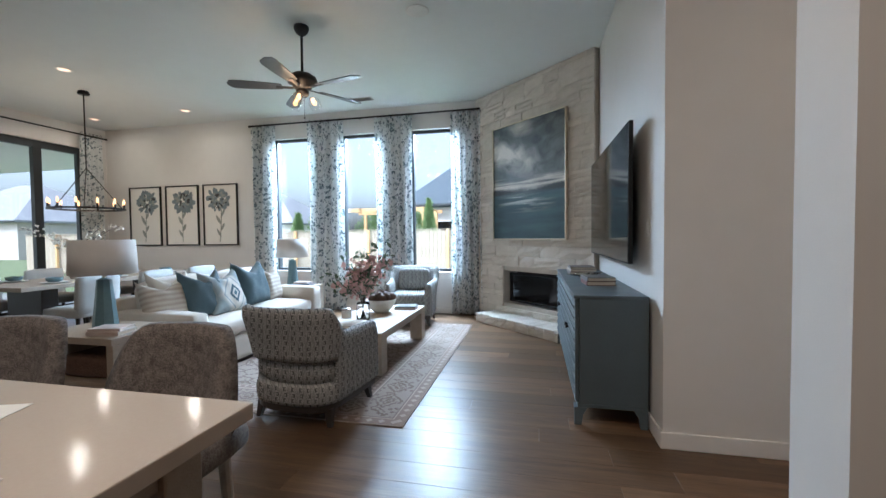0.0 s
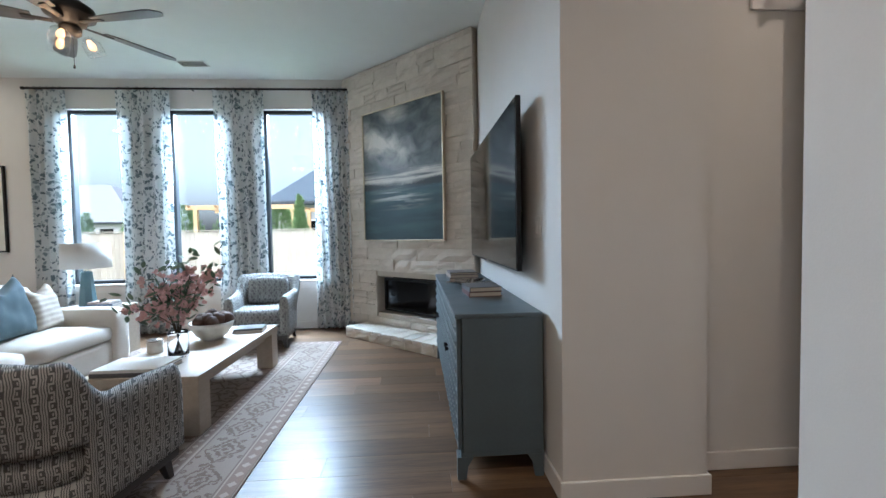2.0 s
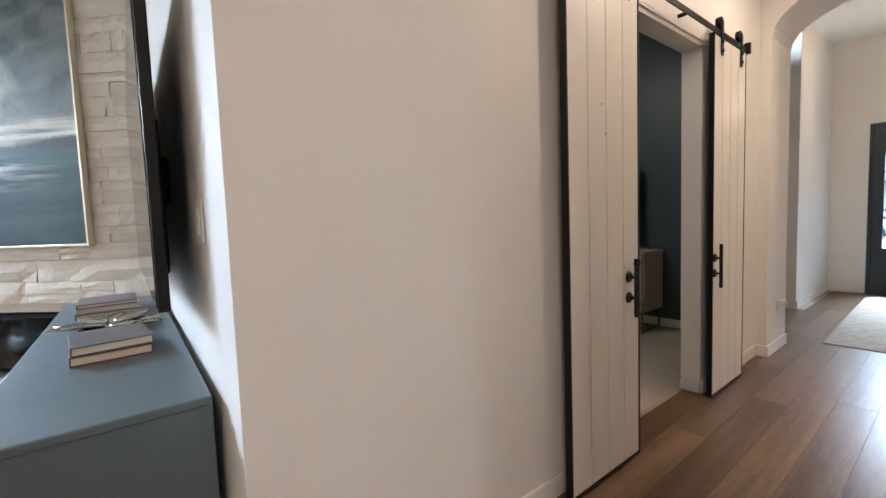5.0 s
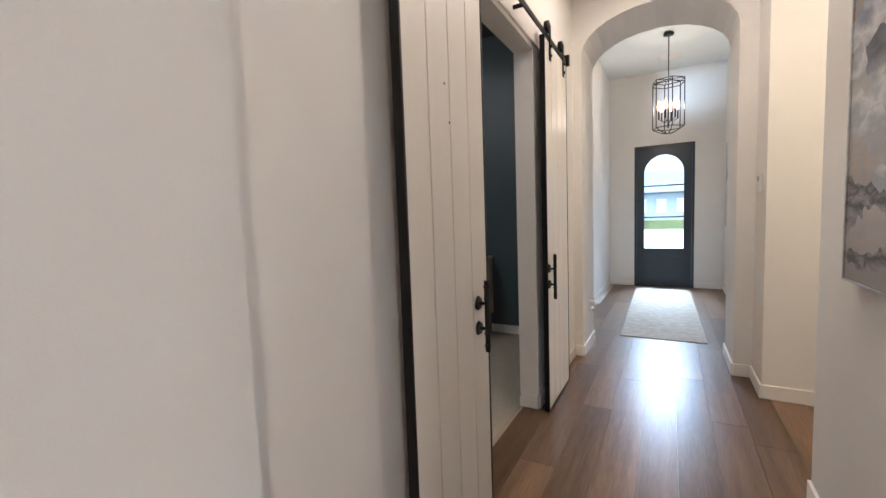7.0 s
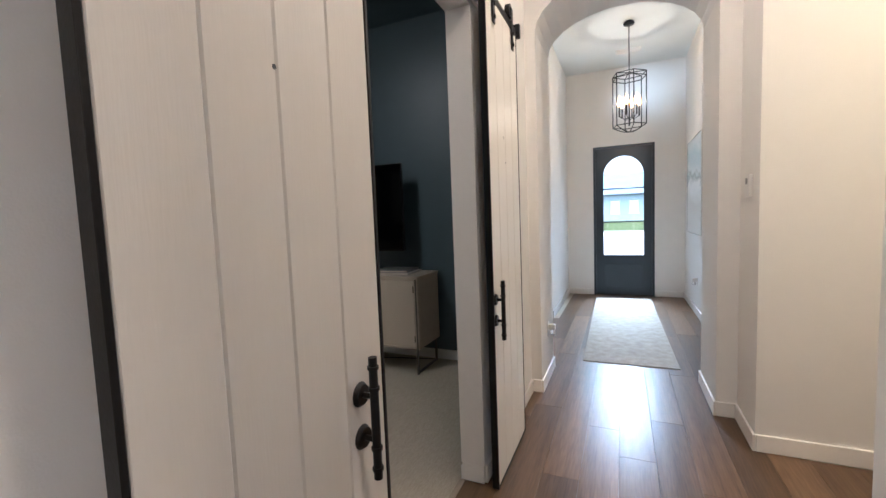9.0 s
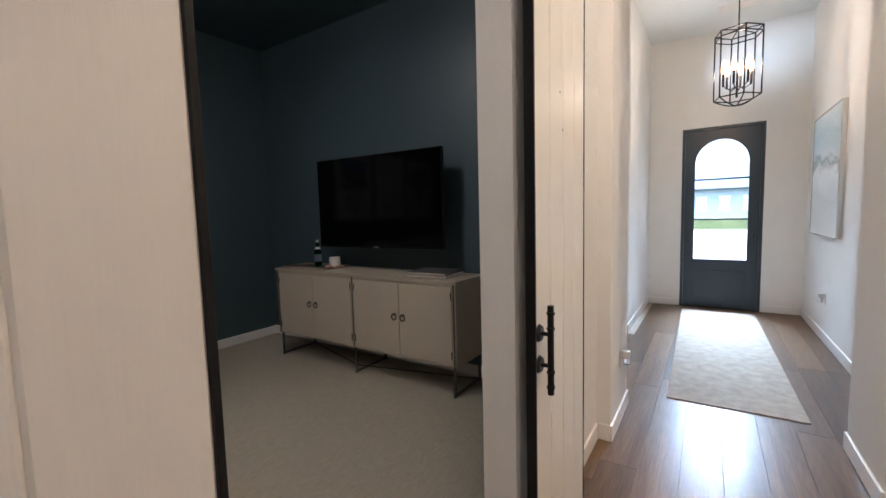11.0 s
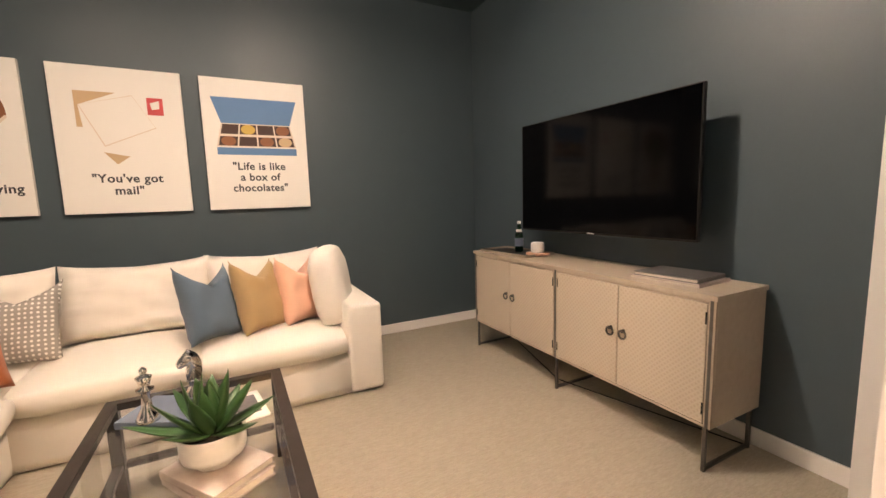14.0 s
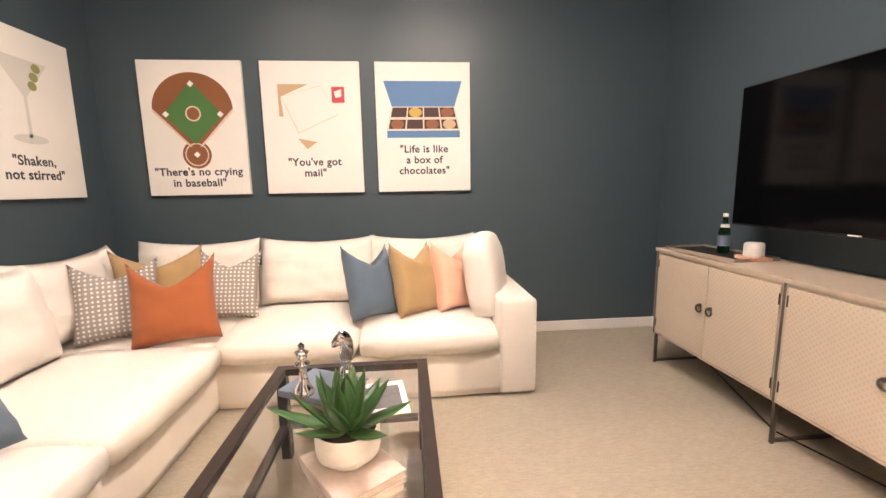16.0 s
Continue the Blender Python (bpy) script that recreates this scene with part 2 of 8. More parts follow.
def key_fabric(name, dark, light, pitch=15.5):
    """Upholstery woven in upright stripes that alternate with a column of hooked keys."""
    m, n, link, b, vec = nodes_of(name, 0.9)
    x, y, z = axes_of(n, link, vec)
    wob = noise_of(n, link, vec, 16, 2)
    u = math_node(n, link, "MULTIPLY", math_node(n, link, "ADD", x, y), pitch)
    u = math_node(n, link, "ADD", u, math_node(n, link, "MULTIPLY", wob, 0.35))
    v = math_node(n, link, "MULTIPLY", math_node(n, link, "ADD", z, math_node(n, link, "MULTIPLY", wob, 0.012)), 28.0)
    fu, fv = math_node(n, link, "FRACT", u), math_node(n, link, "FRACT", v)
    odd = math_node(n, link, "LESS_THAN", math_node(n, link, "FRACT", math_node(n, link, "MULTIPLY", v, 0.5)), 0.5)

    def between(s, a, c):
        return math_node(n, link, "LESS_THAN", math_node(n, link, "ABSOLUTE", math_node(n, link, "SUBTRACT", s, (a + c) / 2)), (c - a) / 2)

    lines = between(fu, 0.02, 0.12)
    for a, c in ((0.18, 0.28), (0.34, 0.44)):
        lines = math_node(n, link, "MAXIMUM", lines, between(fu, a, c))
    bar = math_node(n, link, "MULTIPLY", between(fu, 0.52, 0.94), between(fv, 0.0, 0.24))
    left = math_node(n, link, "MULTIPLY", between(fu, 0.52, 0.62), odd)
    right = math_node(n, link, "MULTIPLY", between(fu, 0.84, 0.94), math_node(n, link, "SUBTRACT", 1.0, odd))
    hook = math_node(n, link, "MULTIPLY", between(fu, 0.68, 0.79), between(fv, 0.42, 0.78))
    fac = lines
    for k in (bar, left, right, hook):
        fac = math_node(n, link, "MAXIMUM", fac, k)
    fine = noise_of(n, link, vec, 240, 2)
    wear = noise_of(n, link, vec, 9, 3)
    fac = math_node(n, link, "MULTIPLY", fac, math_node(n, link, "MULTIPLY_ADD", wear, 0.9, 0.45))
    c = mix_color(n, link, fac, dark, light)
    c = mix_color(n, link, math_node(n, link, "MULTIPLY", fine, 0.35), c, tuple(k * 0.5 for k in dark))
    link(c, b.inputs["Base Color"])
    bumped(n, link, b, math_node(n, link, "ADD", fac, fine), 0.25)
    return m


def leaf_fabric(name):
    """White drapery cloth printed with grey-green leaves; daylight shines through it a little."""
    m, n, link, b, vec = nodes_of(name, 0.9)
    mp = n.new("ShaderNodeMapping")
    mp.inputs["Scale"].default_value = (1.0, 0.25, 0.55)
    link(vec, mp.inputs[0])
    vo = n.new("ShaderNodeTexVoronoi")
    vo.inputs["Scale"].default_value = 31
    dis = n.new("ShaderNodeVectorMath")
    dis.operation = "MULTIPLY_ADD"
    nz = n.new("ShaderNodeTexNoise")
    nz.inputs["Scale"].default_value = 17
    link(mp.outputs[0], nz.inputs["Vector"])
    link(nz.outputs[1], dis.inputs[0])
    dis.inputs[1].default_value = (0.09, 0.09, 0.09)
    link(mp.outputs[0], dis.inputs[2])
    link(dis.outputs[0], vo.inputs["Vector"])
    d = vo.outputs["Distance"]
    wash = noise_of(n, link, vec, 5, 3)
    limit = math_node(n, link, "MULTIPLY_ADD", wash, 0.7, 0.12)
    fac = math_node(n, link, "MINIMUM", 1.0, math_node(n, link, "MAXIMUM", 0.0, math_node(n, link, "MULTIPLY", math_node(n, link, "SUBTRACT", limit, d), 6.0)))
    sep = n.new("ShaderNodeSeparateColor")
    link(vo.outputs["Color"], sep.inputs[0])
    leaf = steps(n, link, sep.outputs[0], [(0.0, (0.13, 0.17, 0.19)), (0.35, (0.20, 0.25, 0.27)), (0.7, (0.32, 0.37, 0.38)), (1.0, (0.50, 0.54, 0.54))])
    c = mix_color(n, link, fac, (0.80, 0.81, 0.80), leaf)
    link(c, b.inputs["Base Color"])
    tr = n.new("ShaderNodeBsdfTranslucent")
    link(c, tr.inputs[0])
    mx = n.new("ShaderNodeMixShader")
    mx.inputs[0].default_value = 0.42
    link(b.outputs[0], mx.inputs[1])
    link(tr.outputs[0], mx.inputs[2])
    link(mx.outputs[0], n["Material Output"].inputs[0])
    bumped(n, link, b, noise_of(n, link, vec, 300, 2), 0.15)
    return m


def rug_fabric(name, half_x, half_y, dark, mid, light, band=1.0):
    """A worn oriental carpet: guard stripes, a border of linked medallions and a field of vines. band scales the border."""
    m, n, link, b, vec = nodes_of(name, 0.95)
    x, y, z = axes_of(n, link, vec)

    def op(kind, *a):
        return math_node(n, link, kind, *a)

    def between(s, a, c):
        return op("LESS_THAN", op("ABSOLUTE", op("SUBTRACT", s, (a + c) / 2)), (c - a) / 2)

    ax, ay = op("ABSOLUTE", x), op("ABSOLUTE", y)
    dx, dy = op("SUBTRACT", half_x, ax), op("SUBTRACT", half_y, ay)
    d = op("DIVIDE", op("MINIMUM", dx, dy), band)
    on_x = op("LESS_THAN", dx, dy)
    along = op("DIVIDE", op("ADD", op("MULTIPLY", on_x, ay), op("MULTIPLY", op("SUBTRACT", 1.0, on_x), ax)), band)
    wob = noise_of(n, link, vec, 24 / band, 4, 0.8)
    stir = op("MULTIPLY", op("SUBTRACT", wob, 0.5), 0.11)
    # medallions down the main border
    s = op("PINGPONG", along, 0.15)
    r = op("ADD", op("MULTIPLY", s, 0.85), op("ABSOLUTE", op("SUBTRACT", d, 0.255)))
    r = op("ADD", r, stir)
    med = op("MAXIMUM", between(r, 0.10, 0.125), op("MAXIMUM", between(r, 0.045, 0.07), op("LESS_THAN", r, 0.022)))
    vo = n.new("ShaderNodeTexVoronoi")
    vo.inputs["Scale"].default_value = 17 / band
    link(vec, vo.inputs["Vector"])
    petal = between(op("ADD", vo.outputs["Distance"], stir), 0.13, 0.30)
    bud = op("LESS_THAN", op("ADD", vo.outputs["Distance"], op("MULTIPLY", stir, 2.0)), 0.09)
    vine = n.new("ShaderNodeTexVoronoi")
    vine.feature = "DISTANCE_TO_EDGE"
    vine.inputs["Scale"].default_value = 6.5 / band
    link(vec, vine.inputs["Vector"])
    stalk = op("LESS_THAN", op("ADD", vine.outputs["Distance"], op("MULTIPLY", stir, 1.5)), 0.045)
    corner = op("GREATER_THAN", r, 0.135)
    border = op("MAXIMUM", med, op("MULTIPLY", corner, op("MAXIMUM", petal, bud)))
    field = op("MAXIMUM", op("MAXIMUM", stalk, petal), bud)
    dots = op("LESS_THAN", op("ADD", op("PINGPONG", along, 0.045), op("ABSOLUTE", op("SUBTRACT", d, 0.052))), 0.026)
    dots2 = op("LESS_THAN", op("ADD", op("PINGPONG", along, 0.035), op("ABSOLUTE", op("SUBTRACT", d, 0.455))), 0.02)
    soft = tuple(k * 0.62 for k in light)
    base = steps(n, link, op("DIVIDE", d, 0.6), [(0.0, light), (0.02, dark), (0.025, mid), (0.15, mid), (0.16, light), (0.178, dark), (0.19, soft), (0.65, soft), (0.66, dark), (0.68, light), (0.71, mid), (0.80, mid), (0.81, light), (0.83, dark), (0.84, soft)])
    in_border, in_field = between(d, 0.115, 0.39), op("GREATER_THAN", d, 0.505)
    c = mix_color(n, link, op("MULTIPLY", op("MAXIMUM", op("MULTIPLY", in_border, border), op("MULTIPLY", in_field, field)), 0.85), base, dark)
    c = mix_color(n, link, op("MULTIPLY", op("MAXIMUM", dots, dots2), 0.8), c, light)
    wear = noise_of(n, link, vec, 3.0, 5)
    c = mix_color(n, link, op("MULTIPLY", wear, 0.5), c, mid)
    pile = noise_of(n, link, vec, 320, 2)
    c = mix_color(n, link, op("MULTIPLY", pile, 0.2), c, tuple(k * 0.4 for k in dark))
    link(c, b.inputs["Base Color"])
    bumped(n, link, b, pile, 0.5)
    return m


def seascape(name, low, high):
    """Storm clouds over a lake: bright band above a dark far shore, and its reflection in teal water."""
    m, n, link, b, vec = nodes_of(name, 0.5)
    x, y, z = axes_of(n, link, vec)

    def op(kind, *a):
        return math_node(n, link, kind, *a)

    def stretched(sx, sz, scale, detail, distort=0.0, tilt=0.0):
        mp = n.new("ShaderNodeMapping")
        mp.inputs["Scale"].default_value = (sx, 1, sz)
        mp.inputs["Rotation"].default_value = (0, tilt, 0)
        link(vec, mp.inputs[0])
        return noise_of(n, link, mp.outputs[0], scale, detail, distort)

    def hump(s, mid, half):
        """1 at mid, 0 at half a width away."""
        return op("MAXIMUM", 0.0, op("SUBTRACT", 1.0, op("DIVIDE", op("ABSOLUTE", op("SUBTRACT", s, mid)), half)))

    h = op("DIVIDE", op("SUBTRACT", z, low), high - low)
    u = op("DIVIDE", x, 1.37)
    streak = stretched(0.5, 3.0, 3.0, 6, 0.3)
    thin = stretched(0.45, 8.0, 2.6, 6, 0.5)
    puff = stretched(1.0, 1.5, 3.4, 7, 0.8, 0.5)
    fine = stretched(1.0, 3.0, 26, 4)
    hs = op("ADD", h, op("MULTIPLY", op("SUBTRACT", puff, 0.5), 0.10))
    band = op("MULTIPLY", hump(hs, 0.465, 0.075), op("MULTIPLY_ADD", thin, 6.0, -1.9))
    slope = op("ADD", h, op("MULTIPLY", u, 0.28))
    high_cloud = op("MULTIPLY", op("MULTIPLY", hump(slope, 0.80, 0.17), hump(u, 0.25, 0.5)), op("MULTIPLY_ADD", puff, 6.0, -1.9))
    tip = op("MULTIPLY", op("MULTIPLY", hump(h, 0.95, 0.09), hump(u, 0.42, 0.2)), op("MULTIPLY_ADD", puff, 3.0, -0.6))
    cloud = op("MINIMUM", 1.0, op("MAXIMUM", 0.0, op("MAXIMUM", band, op("MAXIMUM", high_cloud, tip))))
    grey = mix_color(n, link, op("MULTIPLY_ADD", op("SUBTRACT", puff, 0.5), 2.6, 0.45), (0.045, 0.062, 0.072), (0.21, 0.235, 0.24))
    sky_c = mix_color(n, link, cloud, grey, (0.72, 0.69, 0.63))
    mirror = op("MINIMUM", 1.0, op("MULTIPLY", op("MULTIPLY", hump(h, 0.325, 0.10), hump(u, 0.48, 0.42)), op("MULTIPLY_ADD", thin, 11.0, -4.9)))
    deep = mix_color(n, link, op("MULTIPLY_ADD", op("SUBTRACT", streak, 0.5), 2.0, h), (0.016, 0.048, 0.062), (0.065, 0.14, 0.155))
    sea_c = mix_color(n, link, op("MAXIMUM", 0.0, mirror), deep, (0.50, 0.53, 0.51))
    line = op("ADD", h, op("MULTIPLY", op("SUBTRACT", fine, 0.5), 0.03))
    c = mix_color(n, link, op("GREATER_THAN", line, 0.412), sea_c, sky_c)
    shore = op("MULTIPLY", hump(line, op("MULTIPLY_ADD", op("ABSOLUTE", op("SUBTRACT", u, 0.5)), 0.03, 0.405), 0.036), op("MULTIPLY_ADD", op("ABSOLUTE", op("SUBTRACT", u, 0.5)), 3.4, 0.35))
    c = mix_color(n, link, op("MINIMUM", 1.0, shore), c, (0.02, 0.028, 0.032))
    c = mix_color(n, link, op("MULTIPLY", fine, 0.22), c, (0.05, 0.07, 0.08))
    link(c, b.inputs["Base Color"])
    bumped(n, link, b, fine, 0.35)
    return m


def cloud_picture(name, low, high, rows, scale=1.6, dabs=0.0):
    """A painted sky over water: colour by height, stirred by brushwork. rows: (position, colour) from bottom to top."""
    m, n, link, b, vec = nodes_of(name, 0.55)
    x, y, z = axes_of(n, link, vec)
    mp = n.new("ShaderNodeMapping")
    mp.inputs["Scale"].default_value = (0.7, 0.7, 1.6)
    link(vec, mp.inputs[0])
    big = noise_of(n, link, mp.outputs[0], scale, 6, 0.8)
    small = noise_of(n, link, mp.outputs[0], scale * 6, 5, 0.4)
    h = math_node(n, link, "DIVIDE", math_node(n, link, "SUBTRACT", z, low), high - low)
    h = math_node(n, link, "ADD", h, math_node(n, link, "MULTIPLY", math_node(n, link, "SUBTRACT", big, 0.5), 0.42))
    h = math_node(n, link, "ADD", h, math_node(n, link, "MULTIPLY", math_node(n, link, "SUBTRACT", small, 0.5), 0.14))
    if dabs:
        vo = n.new("ShaderNodeTexVoronoi")
        vo.inputs["Scale"].default_value = 5.5
        wave = n.new("ShaderNodeVectorMath")
        wave.operation = "MULTIPLY_ADD"
        nz = n.new("ShaderNodeTexNoise")
        nz.inputs["Scale"].default_value = 7
        link(vec, nz.inputs["Vector"])
        link(nz.outputs[1], wave.inputs[0])
        wave.inputs[1].default_value = (0.22, 0.22, 0.22)
        link(mp.outputs[0], wave.inputs[2])
        link(wave.outputs[0], vo.inputs["Vector"])
        sep = n.new("ShaderNodeSeparateColor")
        link(vo.outputs["Color"], sep.inputs[0])
        h = math_node(n, link, "ADD", h, math_node(n, link, "MULTIPLY", math_node(n, link, "SUBTRACT", sep.outputs[0], 0.5), dabs))
    link(steps(n, link, h, rows), b.inputs["Base Color"])
    bumped(n, link, b, small, 0.3)
    return m


def woven_panel(name, color, dark, pitch=70.0):
    """A panel wrapped in cane laid in a twill weave."""
    m, n, link, b, vec = nodes_of(name, 0.6)
    x, y, z = axes_of(n, link, vec)
    a = math_node(n, link, "SINE", math_node(n, link, "MULTIPLY", math_node(n, link, "ADD", y, z), pitch * 1.4))
    c = math_node(n, link, "SINE", math_node(n, link, "MULTIPLY", math_node(n, link, "SUBTRACT", y, z), pitch * 1.4))
    w = math_node(n, link, "MULTIPLY_ADD", math_node(n, link, "MAXIMUM", a, c), 0.45, 0.45)
    col = mix_color(n, link, w, dark, color)
    big = noise_of(n, link, vec, 7, 4)
    col = mix_color(n, link, math_node(n, link, "MULTIPLY", big, 0.35), col, dark)
    link(col, b.inputs["Base Color"])
    bumped(n, link, b, w, 0.22)
    return m


def dotted_fabric(name, ground, dot, pitch=24.0, size=0.27):
    m, n, link, b, vec = nodes_of(name, 0.9)
    vo = n.new("ShaderNodeTexVoronoi")
    vo.voronoi_dimensions = "2D"
    vo.inputs["Scale"].default_value, vo.inputs["Randomness"].default_value = pitch, 0.12
    x, y, z = axes_of(n, link, vec)
    cb = n.new("ShaderNodeCombineXYZ")
    link(x, cb.inputs[0])
    link(z, cb.inputs[1])
    link(cb.outputs[0], vo.inputs["Vector"])
    fac = math_node(n, link, "LESS_THAN", vo.outputs["Distance"], size)
    link(mix_color(n, link, fac, ground, dot), b.inputs["Base Color"])
    bumped(n, link, b, noise_of(n, link, vec, 260, 2), 0.25)
    return m


def striped_fabric(name, a, c, pitch=130.0):
    m, n, link, b, vec = nodes_of(name, 0.9)
    x, y, z = axes_of(n, link, vec)
    w = math_node(n, link, "SINE", math_node(n, link, "MULTIPLY", math_node(n, link, "ADD", z, math_node(n, link, "MULTIPLY", noise_of(n, link, vec, 20, 2), 0.01)), pitch))
    fac = math_node(n, link, "MULTIPLY_ADD", w, 0.5, 0.5)
    link(mix_color(n, link, fac, a, c), b.inputs["Base Color"])
    bumped(n, link, b, w, 0.3)
    return m


def cloth(name, color, rough=0.9):
    return material(name, color, tuple(k * 0.82 for k in color), rough=rough, scale=9, fine=260, bump=0.25, sheen=0.15)


CHAIR_FABRIC = key_fabric("key_pattern_fabric", (0.105, 0.105, 0.107), (0.50, 0.49, 0.465))
DRAPE = leaf_fabric("leaf_print_drape")
RUG = rug_fabric("faded_oriental_rug", 1.7, 1.605, (0.135, 0.090, 0.072), (0.27, 0.20, 0.165), (0.55, 0.46, 0.395))
RUNNER = material("pale_runner_rug", (0.47, 0.42, 0.355), (0.33, 0.285, 0.235), rough=0.95, scale=13, fine=120, amount=0.9, bump=0.5)
SEASCAPE = seascape("seascape_paint", 1.22, 2.865)
ABSTRACT = cloud_picture("abstract_paint", 1.08, 2.45, [(0.0, (0.27, 0.25, 0.24)), (0.12, (0.30, 0.28, 0.27)), (0.16, (0.06, 0.06, 0.065)), (0.20, (0.36, 0.33, 0.31)), (0.32, (0.46, 0.43, 0.41)), (0.42, (0.34, 0.35, 0.38)), (0.47, (0.60, 0.60, 0.60)), (0.54, (0.22, 0.24, 0.30)), (0.62, (0.09, 0.10, 0.13)), (0.66, (0.05, 0.055, 0.06)), (0.70, (0.34, 0.24, 0.13)), (0.76, (0.24, 0.26, 0.34)), (0.83, (0.50, 0.47, 0.36)), (0.90, (0.52, 0.50, 0.44)), (1.0, (0.22, 0.25, 0.34))], 2.2, 0.26)
SHORE = cloud_picture("shore_paint", 1.06, 2.3, [(0.0, (0.60, 0.58, 0.53)), (0.3, (0.5, 0.5, 0.46)), (0.5, (0.62, 0.62, 0.6)), (0.58, (0.22, 0.25, 0.24)), (0.64, (0.5, 0.54, 0.55)), (0.8, (0.36, 0.46, 0.5)), (1.0, (0.55, 0.6, 0.62))], 2.0)
CANE = woven_panel("woven_cane", (0.56, 0.48, 0.37), (0.47, 0.395, 0.30), 150.0)
DOTS = dotted_fabric("grey_dotted_fabric", (0.31, 0.28, 0.255), (0.74, 0.70, 0.64), 36.0, 0.25)
STRIPE = striped_fabric("ticking_fabric", (0.46, 0.40, 0.33), (0.60, 0.55, 0.47))


def diamond_fabric(name):
    """White cloth woven with nested blue lozenges."""
    m, n, link, b, vec = nodes_of(name, 0.9)
    x, y, z = axes_of(n, link, vec)
    r = math_node(n, link, "ADD", math_node(n, link, "MULTIPLY", math_node(n, link, "ABSOLUTE", math_node(n, link, "SUBTRACT", x, 0.06)), 1.0), math_node(n, link, "MULTIPLY", math_node(n, link, "ABSOLUTE", math_node(n, link, "SUBTRACT", z, 0.2)), 0.8))
    c = steps(n, link, math_node(n, link, "MULTIPLY", r, 4.0), [(0.0, (0.06, 0.10, 0.14)), (0.10, (0.10, 0.18, 0.22)), (0.11, (0.55, 0.55, 0.52)), (0.20, (0.55, 0.55, 0.52)), (0.21, (0.05, 0.09, 0.12)), (0.34, (0.07, 0.12, 0.15)), (0.36, (0.62, 0.59, 0.54)), (0.62, (0.60, 0.57, 0.52)), (0.66, (0.20, 0.28, 0.32)), (0.74, (0.62, 0.59, 0.54)), (1.0, (0.30, 0.36, 0.38))])
    link(c, b.inputs["Base Color"])
    bumped(n, link, b, noise_of(n, link, vec, 220, 2), 0.4)
    return m


DIAMOND = diamond_fabric("lozenge_weave")
TEAL = cloth("dusty_teal_velvet", (0.075, 0.122, 0.145))
BLUE_CLOTH = cloth("denim_blue_linen", (0.095, 0.14, 0.19))
MUSTARD = cloth("mustard_linen", (0.42, 0.28, 0.13))
PEACH = cloth("peach_linen", (0.80, 0.46, 0.32))
ORANGE = cloth("burnt_orange_velvet", (0.37, 0.105, 0.03))
IVORY = cloth("ivory_linen", (0.62, 0.57, 0.49))
STOOL_FABRIC = material("charcoal_chenille", (0.215, 0.185, 0.165), (0.085, 0.073, 0.066), rough=0.95, scale=40, fine=160, amount=0.9, bump=0.5)
DARK_WOOD = material("dark_wood", (0.03, 0.022, 0.018), rough=0.4, scale=3, fine=40, stretch=(6, 6, 1), bump=0.05)
GREY_WOOD = material("weathered_wood", (0.36, 0.30, 0.235), (0.24, 0.195, 0.15), rough=0.55, scale=3, fine=30, stretch=(1, 8, 8), bump=0.12)
GOLD = material("brushed_gold", (0.80, 0.73, 0.58), rough=0.38, metal=0.9, fine=80, bump=0.02)
SILVER = material("polished_silver", (0.72, 0.70, 0.67), rough=0.15, metal=1.0, fine=30, bump=0.02)
FAN_METAL = material("fan_bronze", (0.03, 0.028, 0.028), rough=0.45, metal=0.4, fine=60, bump=0.02)
BLADE = material("fan_blade_veneer", (0.10, 0.105, 0.11), (0.06, 0.062, 0.068), rough=0.35, scale=3, fine=40, stretch=(1, 9, 9), bump=0.03)
SHADE = material("linen_lampshade", (0.76, 0.73, 0.69), rough=0.9, fine=240, bump=0.2)
CERAMIC_BLUE = material("teal_ceramic", (0.13, 0.20, 0.22), (0.09, 0.15, 0.17), rough=0.35, scale=12, fine=50, bump=0.1)
CERAMIC_WHITE = material("white_ceramic", (0.78, 0.75, 0.70), rough=0.35, fine=40, bump=0.03)
PAPER = material("book_pages", (0.68, 0.62, 0.52), (0.56, 0.50, 0.41), rough=0.9, scale=4, fine=60, stretch=(1, 1, 30), bump=0.1)
COVER_GREY = material("grey_book_cover", (0.16, 0.15, 0.15), (0.07, 0.07, 0.07), rough=0.35, scale=9, fine=40)
COVER_WHITE = material("pale_book_cover", (0.56, 0.50, 0.45), (0.42, 0.33, 0.29), rough=0.35, scale=7, fine=40)
COVER_RED = material("dark_red_cover", (0.16, 0.05, 0.045), rough=0.45, fine=60)
COVER_BLUE = material("slate_blue_cover", (0.16, 0.20, 0.28), rough=0.4, fine=60)
PINK = material("pink_blossom", (0.80, 0.56, 0.52), (0.62, 0.36, 0.34), rough=0.8, scale=30, fine=120, bump=0.2)
LEAF = material("foliage_leaf", (0.15, 0.21, 0.14), (0.08, 0.13, 0.075), rough=0.5, scale=20, fine=90, bump=0.1)
SUCCULENT = material("succulent_leaf", (0.045, 0.115, 0.035), (0.022, 0.06, 0.018), rough=0.38, scale=14, fine=60, bump=0.05)
STEM = material("plant_stem", (0.06, 0.05, 0.035), rough=0.7, fine=60)
HUSK = material("dried_pod", (0.13, 0.075, 0.05), (0.06, 0.03, 0.02), rough=0.85, scale=18, fine=60, bump=0.8)
SOIL = material("potting_soil", (0.03, 0.024, 0.018), rough=1.0, fine=90, bump=0.8)
BOTTLE = glass_material("green_bottle_glass", (0.05, 0.22, 0.09))
INK = material("charcoal_ink", (0.045, 0.045, 0.05), rough=0.6, fine=80, bump=0)
